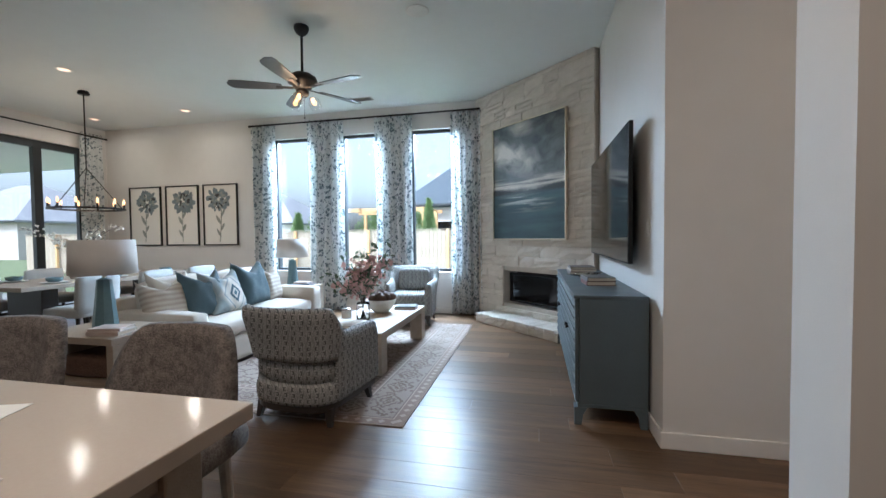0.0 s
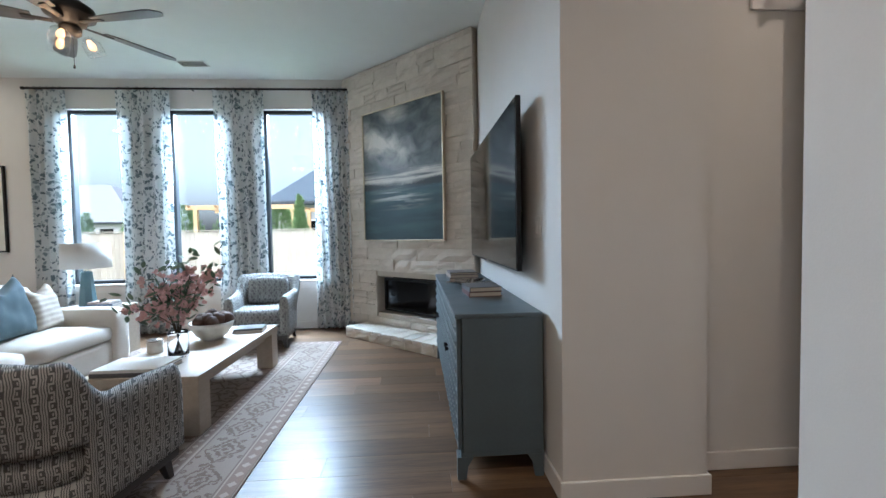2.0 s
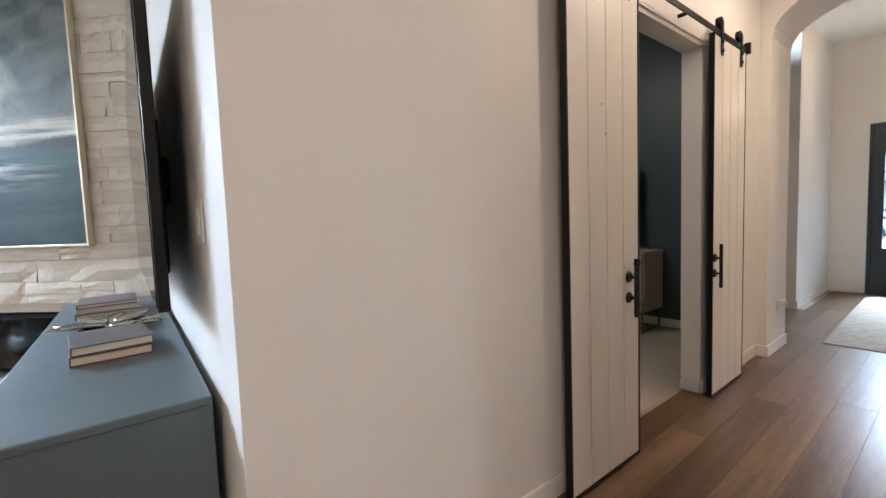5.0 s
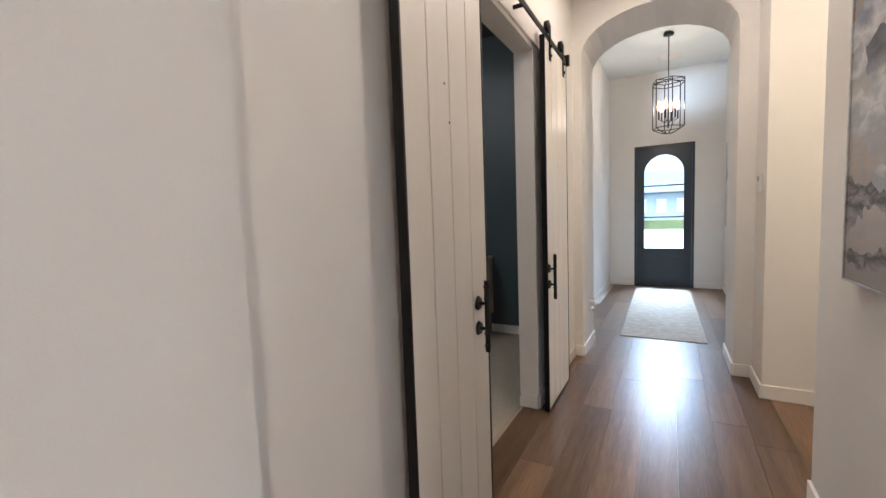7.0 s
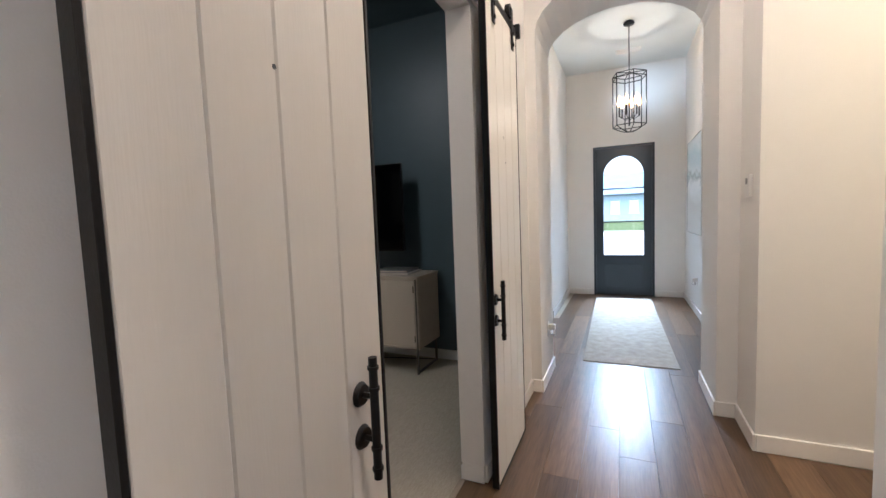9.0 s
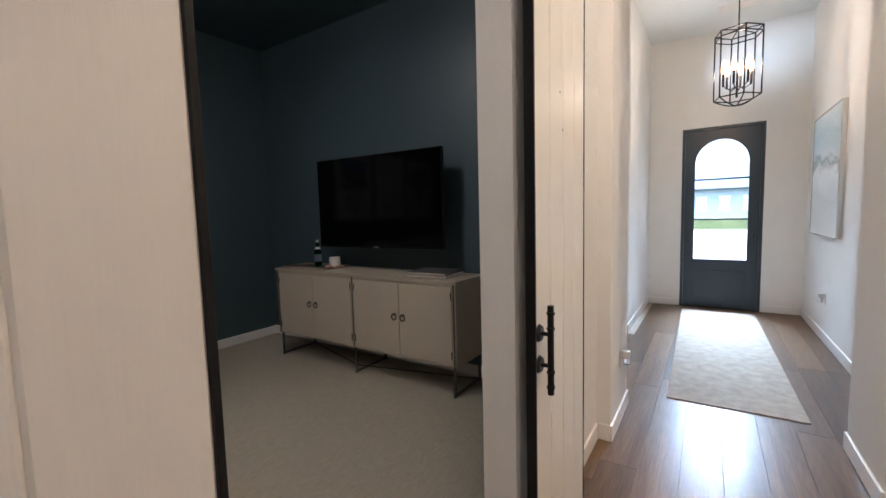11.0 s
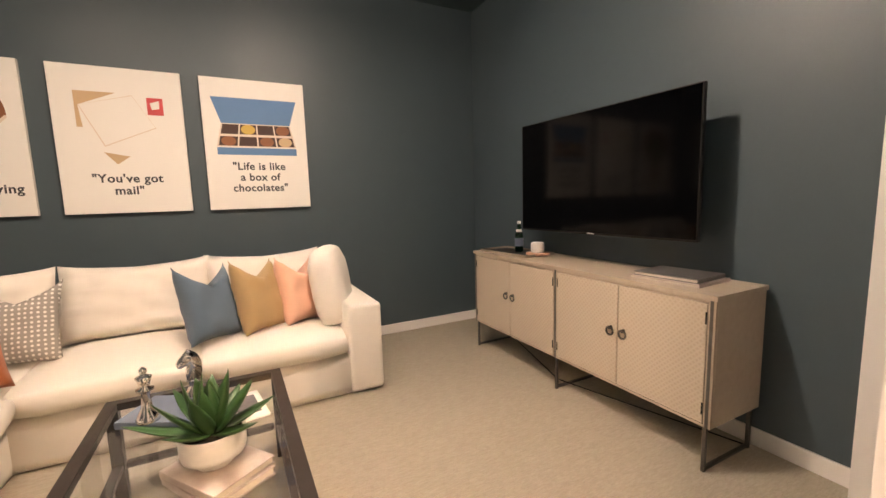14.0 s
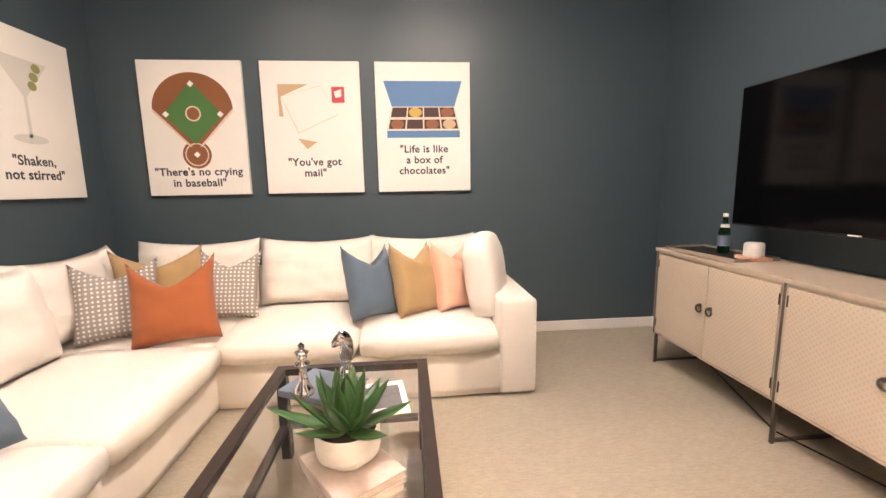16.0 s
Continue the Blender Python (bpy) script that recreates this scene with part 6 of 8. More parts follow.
for a, b in zip(rr, rr[1:] + rr[:1]):
    for i in range(n):
        bm.faces.new((a[i], a[(i + 1) % n], b[(i + 1) % n], b[i]))
part("ring", bm, BLACK, ch)
for a in (30, 150, 270):
    part("arm", tube((0, 0, 2.33), (0.43 * math.cos(radians(a)), 0.43 * math.sin(radians(a)), 1.735), 0.006, seg=8), BLACK, ch)
for k in range(12):
    a = 2 * math.pi * k / 12 + 0.13
    x, y = 0.435 * math.cos(a), 0.435 * math.sin(a)
    cd = part("candle_sleeve", tube((x, y, 1.745), (x, y, 1.80), 0.013, seg=12), BLACK, ch)
    part("bulb", turned([(0.008, 1.80), (0.016, 1.825), (0.014, 1.85), (0.003, 1.885)], 12), BULB_GLOW, cd, "glowing candle bulb", True).matrix_basis = pose(x, y, 0)
bulb_lamp(-4.95, 6.22, 1.95, 4, (1.0, 0.66, 0.38), 0.35)

# ---- kitchen island and stools ----
isl = thing("kitchen_island", "kitchen island with a pale polished quartz top", "kitchen island", pose(0, 0, 0))
part("worktop", box(-2.3, 0.9, 0.875, 0.855, 2.27, 0.912, 0.003), QUARTZ, isl)
part("cabinet_body", box(-2.2, 0.98, 0.10, 0.76, 1.92, 0.875, 0.003), GREY_WOOD, isl)
part("toe_kick", box(-2.16, 1.04, 0.0, 0.72, 1.88, 0.10), DARK_WOOD, isl)
part("corner_post", box(0.70, 2.10, 0.0, 0.79, 2.19, 0.875, 0.004), GREY_WOOD, isl)
part("rail", box(0.715, 1.92, 0.80, 0.775, 2.10, 0.875, 0.003), GREY_WOOD, isl)


def counter_stool(m):
    """Local: faces -y (toward the worktop)."""
    t = thing("counter_stool", "charcoal chenille counter stool with a curved back", "bar stool", m, "counter stools at the island")
    part("seat", soft_box(0.50, 0.46, 0.11, 0.04, 6, 0.015), STOOL_FABRIC, t, "", True).matrix_basis = pose(0, 0, 0.58)
    w = 0.25

    def shell(off):
        def place(u, v):
            s = 2 * u - 1
            a = s * 1.15
            r = w + 0.03 * v - off
            x, y = r * math.sin(a) * 1.08, r * math.cos(a) * 0.9 - 0.02 + 0.05 * v
            edge = max(0.0, abs(s) - 0.45) / 0.55
            top = 0.985 - 0.28 * edge ** 2.2
            return (x, y, 0.60 + (top - 0.60) * v)
        return place

    bm = bmesh.new()
    g = {}
    nu, nv = 24, 10
    for key, off in ((0, 0.0), (1, 0.055)):
        f = shell(off)
        g[key] = [[bm.verts.new(f(i / nu, j / nv)) for i in range(nu + 1)] for j in range(nv + 1)]
        for j in range(nv):
            for i in range(nu):
                bm.faces.new((g[key][j][i], g[key][j][i + 1], g[key][j + 1][i + 1], g[key][j + 1][i]))
    rim = [g[0][j][0] for j in range(nv + 1)] + [g[0][nv][i] for i in range(1, nu + 1)] + [g[0][j][nu] for j in range(nv - 1, -1, -1)]
    rim2 = [g[1][j][0] for j in range(nv + 1)] + [g[1][nv][i] for i in range(1, nu + 1)] + [g[1][j][nu] for j in range(nv - 1, -1, -1)]
    for a, b, c, d in zip(rim, rim[1:], rim2[1:], rim2):
        bm.faces.new((a, b, c, d))
    bmesh.ops.recalc_face_normals(bm, faces=bm.faces)
    part("backrest", bm, STOOL_FABRIC, t, "", True)
    for x in (-0.19, 0.19):
        for y in (-0.17, 0.17):
            part("leg", tube((x * 1.12, y * 1.12, 0.0), (x, y, 0.58), 0.014, 0.02, 10), GREY_WOOD, t)
    for y in (-0.18, 0.18):
        part("stretcher", tube((-0.2, y, 0.2), (0.2, y, 0.2), 0.009, seg=8), BLACK, t)
    return t


st = counter_stool(pose(0.30, 2.42, 0))
copy_thing(st, pose(-0.42, 2.42, 0, 0, 0, 3))
mg = thing("magazine", "folded floor-plan leaflet on the worktop", "leaflet", pose(0.52, 1.84, 0.912, 0, 0, -8))
part("sheet", box(-0.14, -0.11, 0.0005, 0.14, 0.11, 0.002), COVER_WHITE, mg)
part("printed_panel", box(-0.125, -0.095, 0.002, 0.02, 0.095, 0.0026), COVER_GREY, mg)
part("printed_panel", box(0.04, -0.095, 0.002, 0.12, 0.095, 0.0026), COVER_BLUE, mg)
mg2 = thing("paper_sheet", "white sheet of paper on the worktop", "paper", pose(0.27, 2.02, 0.912, 0, 0, 20))
part("sheet", box(-0.14, -0.1, 0.0005, 0.14, 0.1, 0.0016), CANVAS, mg2)
cord = bmesh.new()
add_path(cord, [(-1.72 + 0.22 * i, 3.90 + 0.03 * math.sin(1.7 * i), 0.006) for i in range(6)], 0.004, 6)
tagged(part("power_cord", cord, BLACK), "thin black cord lying on the floor", "cord")
fp = thing("floor_outlet", "round dull grey floor socket cover", "outlet", pose(-0.574, 3.95, 0.0005))
part("cover", turned([(0.06, 0.0), (0.062, 0.003), (0.05, 0.006)], 24), SILVER, fp, "", True)

# ---- hall ----
def barn_door(m, label, handle_x):
    """Local: x from 0 to 0.61 along the door, -y toward the hall, z up."""
    t = thing("barn_door", label, "sliding door", m, "barn doors")
    w, h = 0.612, 2.445
    part("core", box(0.006, 0.012, 0.006, w - 0.006, 0.029, h - 0.006), BARN, t)
    nb = 4
    pw = (w - 0.02) / nb
    for k in range(nb):
        bm = box(0.01 + pw * k, -0.002, 0.01, 0.01 + pw * (k + 1), 0.012, h - 0.01, 0.0045, 1)
        part("plank", bm, BARN, t)
    for q in ((0, 0, 0.01, h), (w - 0.01, 0, w, h), (0.01, 0, w - 0.01, 0.01), (0.01, h - 0.01, w - 0.01, h)):
        part("edge_strip", box(q[0], -0.004, q[1], q[2], 0.030, q[3], 0.001, 1), BLACK, t, "black steel edge")
    hd = part("handle", tube((handle_x, -0.042, 0.765), (handle_x, -0.042, 1.06), 0.0105, seg=14), BLACK, t, "dark bronze pull bar")
    for z in (0.86, 0.965):
        part("rosette", tube((handle_x, -0.002, z), (handle_x, -0.012, z), 0.03, 0.024, 24), BLACK, hd)
        part("standoff", tube((handle_x, -0.01, z), (handle_x, -0.042, z), 0.007, seg=12), BLACK, hd)
    for z in (0.79, 0.84, 0.985, 1.035):
        part("collar", tube((handle_x, -0.042, z - 0.004), (handle_x, -0.042, z + 0.004), 0.0135, seg=14), BLACK, hd)
    for x in (0.12, w - 0.12):
        hg = part("hanger_strap", box(x - 0.02, -0.012, h - 0.13, x + 0.02, -0.006, h + 0.10, 0.002), BLACK, t)
        part("wheel", tube((x, -0.004, h + 0.085), (x, 0.022, h + 0.085), 0.04, seg=28), BLACK, hg)
        for z in (h - 0.1, h - 0.04):
            part("bolt", tube((x, -0.012, z), (x, -0.02, z), 0.01, seg=6), BLACK, hg)
    for z, x in ((1.66, 0.30), (1.79, 0.27)):
        part("screw_hole", tube((x, -0.0022, z), (x, -0.0028, z), 0.005, seg=10), INK, t)
    return t


barn_door(pose(3.548, 4.210, 0.015), "cream plank barn door with black steel edges, slid open", 0.502)
barn_door(pose(5.16, 4.214, 0.015), "cream plank barn door with black steel edges beside the doorway", 0.035)
tr = thing("barn_door_track", "black steel barn door track above the doorway", "door track", pose(0, 0, 0))
part("rail", box(3.42, 4.219, 2.468, 5.80, 4.227, 2.505, 0.001), BLACK, tr)
for x in (3.6, 4.2, 4.8, 5.35, 5.75):
    part("spacer", tube((x, 4.227, 2.487), (x, HY1 - 0.001, 2.487), 0.012, seg=12), BLACK, tr)
for x in (3.44, 5.81):
    part("end_stop", box(x - 0.015, 4.195, 2.455, x + 0.015, 4.235, 2.535, 0.003), BLACK, tr)
structure("trim", box(3.30, 4.285, 2.43, 5.95, HY1 - 0.001, 2.55, 0.003), TRIM, "white header board behind the track")
structure("trim", box(4.05, HY1 - 0.004, 2.40, 5.21, HY1 + WT + 0.006, 2.42), TRIM, "white doorway lining")
structure("trim", box(5.194, HY1 - 0.004, 0.10, 5.21, HY1 + WT + 0.004, 2.40), TRIM, "white doorway lining")
structure("trim", box(4.05, HY1 - 0.004, 0.13, 4.066, HY1 + WT + 0.004, 2.40), TRIM, "white doorway lining")
structure("trim", box(4.066, 4.405, -0.04, 5.194, 4.435, 0.006, 0.003), GREY_WOOD, "wooden threshold strip")


def world_picture(name, label, x0, x1, y, z0, z1, mat):
    """A picture on a wall that faces +y; its paint is laid out in room heights."""
    t = thing(name, label, "painting", pose(0, 0, 0))
    part("canvas", box(x0, y + 0.006, z0, x1, y + 0.034, z1, 0.002), mat, t)
    part("stretcher", box(x0 + 0.01, y + 0.001, z0 + 0.01, x1 - 0.01, y + 0.006, z1 - 0.01), CANVAS, t)
    for q in ((x0 - 0.008, z0 - 0.008, x0, z1 + 0.008), (x1, z0 - 0.008, x1 + 0.008, z1 + 0.008), (x0, z0 - 0.008, x1, z0), (x0, z1, x1, z1 + 0.008)):
        part("frame", box(q[0], y + 0.001, q[1], q[2], y + 0.04, q[3], 0.001), SILVER, t, "thin silver frame")


world_picture("painting", "large abstract painting in greys, blue and ochre on the hall wall", 3.2, 4.43, HY0, 1.085, 2.45, ABSTRACT)
world_picture("painting", "pale coastal landscape painting on the foyer wall", 8.95, 10.1, 2.75, 1.07, 2.30, SHORE)

th = thing("thermostat", "small white wall thermostat with a grey display", "thermostat", pose(6.19, HY0, 1.51))
part("housing", box(-0.045, 0.001, -0.065, 0.045, 0.022, 0.065, 0.004), WHITE_PLASTIC, th)
part("display", box(-0.02, 0.022, 0.01, 0.02, 0.0235, 0.045), COVER_GREY, th)


def wall_outlet(m, label="white wall socket with a plugged-in freshener"):
    """Local: -y out of the wall."""
    t = thing("wall_outlet", label, "outlet", m)
    part("plate", box(-0.036, -0.006, -0.058, 0.036, -0.001, 0.058, 0.002), WHITE_PLASTIC, t)
    part("plug", box(-0.024, -0.06, -0.005, 0.024, -0.006, 0.045, 0.008), WHITE_PLASTIC, t)
    part("phial", tube((0, -0.04, -0.045), (0, -0.04, -0.004), 0.02, seg=16), GLASS, t, "clear glass phial")


wall_outlet(pose(6.74, 4.22, 0.42))
wall_outlet(pose(9.43, 2.75, 0.44, 0, 0, 180))

rn = part("runner_rug", box(-1.56, -0.40, 0.0, 1.56, 0.40, 0.008, 0.002), RUNNER)
rn.matrix_basis = pose(8.79, 3.61, 0.001, 0, 0, 1.0)
tagged(rn, "pale faded runner rug in the foyer", "rug")

# front door
fd = thing("door_1", "dark slate front door with an arched three-light window", "door", pose(10.6, 3.6275, 0), "", "structure")
DW, DH = 0.4575, 2.46


def door_slab():
    """The slab around its arched light."""
    bm = bmesh.new()
    gw, gz0, gs = 0.302, 0.67, 1.985
    inner = [(-gw, gz0), (-gw, gs)] + [(-gw * math.cos(math.pi * i / 16), gs + gw * 1.02 * math.sin(math.pi * i / 16)) for i in range(1, 16)] + [(gw, gs), (gw, gz0)]
    k = len(inner)
    outer = []
    for i, (a, z) in enumerate(inner):
        if i == 0:
            outer.append((-0.42, 0.012))
        elif i == k - 1:
            outer.append((0.42, 0.012))
        elif i == 1:
            outer.append((-0.42, gs))
        elif i == k - 2:
            outer.append((0.42, gs))
        else:
            u = math.pi * (i - 1) / 16
            c, s = -math.cos(u), math.sin(u)
            f = min(0.42 / max(abs(c), 1e-6), (2.425 - gs) / max(s, 1e-6))
            outer.append((c * f, gs + s * f))
    g = [[bm.verts.new((x, a, z)) for a, z in p] for x in (0.03, 0.075) for p in (inner, outer)]
    for i in range(k):
        j = (i + 1) % k
        bm.faces.new((g[0][i], g[0][j], g[1][j], g[1][i]))
        bm.faces.new((g[2][i], g[3][i], g[3][j], g[2][j]))
        bm.faces.new((g[0][i], g[2][i], g[2][j], g[0][j]))
        bm.faces.new((g[1][i], g[1][j], g[3][j], g[3][i]))
    bmesh.ops.recalc_face_normals(bm, faces=bm.faces)
    return bm


slab = part("door_slab", door_slab(), DOOR_PAINT, fd)
for z in (1.22, 1.765):
    part("muntin", box(0.035, -0.302, z - 0.012, 0.07, 0.302, z + 0.012, 0.002), DOOR_PAINT, slab)
for y0, y1 in ((-0.4215, -0.29), (0.29, 0.4215)):
    part("corner_block", box(0.033, y0, 2.27, 0.072, y1, 2.4265), DOOR_PAINT, slab)
gp = part("pane", box(0.050, -0.302, 0.67, 0.054, 0.302, 2.0), CLEAR, slab)
gp.visible_shadow = False
part("lower_panel", box(0.024, -0.29, 0.14, 0.03, 0.29, 0.52, 0.004), DOOR_PAINT, slab)
for q in ((-DW, 0, -0.422, DH), (0.422, 0, DW, DH), (-0.422, 2.427, 0.422, DH)):
    part("door_frame", box(-0.004, q[0], q[1], 0.19, q[2], q[3], 0.002), DOOR_PAINT, fd)
part("door_handle", tube((0.03, -0.36, 1.0), (-0.04, -0.36, 1.0), 0.012), BLACK, fd)
part("door_sill", box(0.0, -0.422, 0.0, 0.19, 0.422, 0.012), BLACK, fd)

# foyer pendant
pd = thing("lantern_pendant", "black metal cage lantern pendant with lit candle bulbs", "pendant light", pose(8.93, 3.555, 0, 0, 0, 14))
part("canopy", turned([(0.06, 3.645), (0.065, 3.66), (0.05, 3.679)], 24), BLACK, pd, "", True)
part("downrod", tube((0, 0, 2.72), (0, 0, 3.65), 0.006), BLACK, pd)
Z0, Z1, HW = 2.44, 3.06, 0.195
for k in range(6):
    a, b = radians(60 * k), radians(60 * (k + 1))
    p, q = (HW * math.cos(a), HW * math.sin(a)), (HW * math.cos(b), HW * math.sin(b))
    part("upright", tube((*p, Z0), (*p, Z1), 0.007, seg=8), BLACK, pd)
    for z in (Z0, Z1, Z1 - 0.05):
        part("hoop_bar", tube((*p, z), (*q, z), 0.006, seg=8), BLACK, pd)
    part("spoke", tube((*p, Z1), (0, 0, Z1 + 0.02), 0.005, seg=8), BLACK, pd)
    bm = bmesh.new()
    add_path(bm, [(p[0] * (1 - i / 6), p[1] * (1 - i / 6), Z0 - 0.075 * math.sin(math.pi / 2 * i / 6)) for i in range(7)], 0.006, 8)
    part("lower_arm", bm, BLACK, pd)
for k in range(6):
    a = radians(60 * k + 30)
    x, y = 0.115 * math.cos(a), 0.115 * math.sin(a)
    bm = bmesh.new()
    add_path(bm, [(0, 0, 2.55), (x * 0.5, y * 0.5, 2.52), (x, y, 2.56)], 0.005, 8)
    part("candle_arm", bm, BLACK, pd)
    cs = part("candle_sleeve", tube((x, y, 2.555), (x, y, 2.68), 0.011, seg=12), BLACK, pd)
    part("bulb", turned([(0.009, 2.67), (0.025, 2.71), (0.021, 2.755), (0.003, 2.815)], 12), BULB_GLOW, cs, "glowing candle bulb", True).matrix_basis = pose(x, y, 0)
part("stem", tube((0, 0, 2.44), (0, 0, 2.72), 0.01), BLACK, pd)
ceiling_vent(pose(9.9, 3.55, FOYER_Z, 0, 0, 90))

# ---- media room ----
def text_mesh(body, size, x, z, y=0.0, depth=0.0006):
    """Lettering as a mesh, centred on x, its baseline at z, facing -y."""
    cu = bpy.data.curves.new("lettering", "FONT")
    cu.body, cu.size, cu.align_x, cu.extrude = body, size, "CENTER", depth
    cu.space_character = 1.07
    cu.offset = size * 0.024
    tmp = bpy.data.objects.new("lettering", cu)
    scene.collection.objects.link(tmp)
    me = bpy.data.meshes.new_from_object(tmp.evaluated_get(bpy.context.evaluated_depsgraph_get()))
    bpy.data.objects.remove(tmp)
    bm = bmesh.new()
    bm.from_mesh(me)
    bpy.data.meshes.remove(me)
    bmesh.ops.transform(bm, matrix=Matrix.Translation((x, y, z)) @ Matrix.Rotation(radians(90), 4, "X"), verts=bm.verts)
    return bm


def words_of(bm, gap):
    """Parts a line of lettering at the spaces between its words."""
    xs = sorted((min(v.co.x for v in f.verts), max(v.co.x for v in f.verts)) for f in bm.faces)
    cuts, right = [], xs[0][1]
    for a, b in xs[1:]:
        if a - right > gap:
            cuts.append((a + right) / 2)
        right = max(right, b)
    edges = [-1e9] + cuts + [1e9]
    out = []
    for a, b in zip(edges, edges[1:]):
        w = bm.copy()
        bmesh.ops.delete(w, geom=[v for v in w.verts if not a < v.co.x < b], context="VERTS")
        out.append(w)
    bm.free()
    return out


def flat(pts, y):
    """A flat printed shape from (x, z) corners, just proud of the canvas."""
    bm = bmesh.new()
    bm.faces.new([bm.verts.new((x, y, z)) for x, z in pts])
    return bm


def oval(cx, cz, rx, rz, y, n=28, a0=0.0, a1=2 * math.pi):
    k = n if a1 - a0 > 6.2 else n + 1
    return flat([(cx + rx * math.cos(a0 + (a1 - a0) * i / n), cz + rz * math.sin(a0 + (a1 - a0) * i / n)) for i in range(k)], y)


PW, PH = 0.812, 1.085
FY = -0.0412


def poster(m, label, lines, z_text, size=0.088):
    t = thing("canvas_poster", label, "poster", m, "film quote posters")
    part("canvas", box(-PW / 2, -0.04, 0, PW / 2, -0.001, PH, 0.003), CANVAS, t)
    for i, ln in enumerate(lines):
        for word in words_of(text_mesh(ln, size, 0, z_text - 0.092 * i, FY + 0.0006), size * 0.16):
            part("lettering", word, INK, t, "dark grey lettering")
    return t


p1 = poster(pose(2.865, MY1, 1.33), "white canvas poster with a baseball diamond and a film quote", ['"There\'s no crying', 'in baseball"'], 0.165)


def field(scale, y, mat, name):
    """The ball field's outline: two straight foul lines under a flat arc."""
    side_x, side_z, low = 0.318 * scale, 0.70, 0.40 + (1 - scale) * 0.22
    pts = [(0.03, low), (side_x, side_z + 0.0)]
    for i in range(1, 24):
        a = math.pi * i / 24
        pts.append((side_x * math.cos(a), side_z + 0.29 * scale * math.sin(a)))
    pts += [(-side_x, side_z), (-0.03, low)]
    part(name, flat(pts, y), mat, p1, "printed ball field")


field(1.0, FY, P_BROWN, "field_print")
part("home_circle", oval(0, 0.335, 0.115, 0.115, FY - 0.0003), P_BROWN, p1)
part("grass_print", flat([(0, 0.42), (0.235, 0.655), (0.02, 0.90), (-0.02, 0.90), (-0.235, 0.655)], FY - 0.0006), P_GREEN, p1)
part("infield_line", flat([(0.03, 0.40), (0.05, 0.40), (0.322, 0.685), (0.31, 0.70)], FY - 0.0009), P_LINE, p1)
part("infield_line", flat([(-0.03, 0.40), (-0.31, 0.70), (-0.322, 0.685), (-0.05, 0.40)], FY - 0.0009), P_LINE, p1)
part("mound_ring", oval(0, 0.665, 0.062, 0.062, FY - 0.0009), P_LINE, p1)
part("mound", oval(0, 0.665, 0.05, 0.05, FY - 0.0012), P_BROWN, p1)
part("home_ring", oval(0, 0.335, 0.095, 0.095, FY - 0.0006), P_LINE, p1)
part("home_dirt", oval(0, 0.335, 0.085, 0.085, FY - 0.0009), P_BROWN, p1)
for x, z in ((0.0, 0.90), (0.215, 0.66), (-0.215, 0.66), (0.0, 0.335)):
    part("base_mark", flat([(x - 0.026, z), (x, z - 0.026), (x + 0.026, z), (x, z + 0.026)], FY - 0.0015), CANVAS, p1)

p2 = poster(pose(3.823, MY1, 1.33), "white canvas poster with envelopes and a film quote", ['"You\'ve got', 'mail"'], 0.235)
for nm, pts, y, mt in (("envelope", [(-0.27, 0.90), (-0.02, 0.90), (-0.25, 0.80), (-0.235, 0.64), (-0.27, 0.64)], 0, P_KRAFT), ("stamp", [(0.17, 0.88), (0.275, 0.88), (0.275, 0.75), (0.17, 0.75)], 0, P_RED),
                       ("stamp_mark", [(0.19, 0.84), (0.25, 0.86), (0.25, 0.80), (0.20, 0.79)], 0.0006, CANVAS), ("white_envelope", [(-0.25, 0.80), (0.08, 0.89), (0.215, 0.65), (-0.12, 0.50)], 0.0009, P_LINE),
                       ("white_envelope", [(-0.245, 0.80), (0.08, 0.885), (0.21, 0.655), (-0.115, 0.51)], 0.0012, CANVAS), ("envelope", [(-0.13, 0.46), (0.03, 0.43), (-0.055, 0.37)], 0, P_KRAFT)):
    part(nm, flat(pts, FY - y), mt, p2)
p3 = poster(pose(4.762, MY1, 1.33), "white canvas poster with an open chocolate box and a film quote", ['"Life is like', 'a box of', 'chocolates"'], 0.335)
for nm, pts, y, mt in (("box_lid", [(-0.335, 0.93), (0.335, 0.93), (0.27, 0.72), (-0.27, 0.72)], 0, P_BOX), ("box_front", [(-0.315, 0.52), (0.315, 0.52), (0.315, 0.46), (-0.315, 0.46)], 0, P_BOX),
                       ("box_tray", [(-0.27, 0.72), (0.27, 0.72), (0.315, 0.525), (-0.315, 0.525)], 0.0004, P_LINE)):
    part(nm, flat(pts, FY - y), mt, p3)
for i in range(4):
    for j in range(2):
        lo, hi = (0.535, 0.612) if j == 0 else (0.632, 0.712)
        s0, s1 = (0.31 - 0.045 * (lo - 0.525) / 0.195, 0.31 - 0.045 * (hi - 0.525) / 0.195)
        u0, u1 = -1 + 0.5 * i + 0.02, -0.5 + 0.5 * i - 0.02
        part("tray_cell", flat([(u0 * s0, lo), (u1 * s0, lo), (u1 * s1, hi), (u0 * s1, hi)], FY - 0.0007), P_CHOC, p3)
        cxx = (u0 + u1) / 2 * (s0 + s1) / 2
        mt = P_YELLOW if (i, j) == (1, 1) else (P_KRAFT if (i, j) == (3, 0) else P_BROWN)
        if (i + j) % 2 == 0 or mt is not P_BROWN:
            part("chocolate", oval(cxx, (lo + hi) / 2, 0.056, 0.04, FY - 0.001), mt, p3)
p4 = poster(pose(2.10, 7.555, 1.33, 0, 0, 90), "white canvas poster with a cocktail glass and a film quote", ['"Shaken,', 'not stirred"'], 0.22)
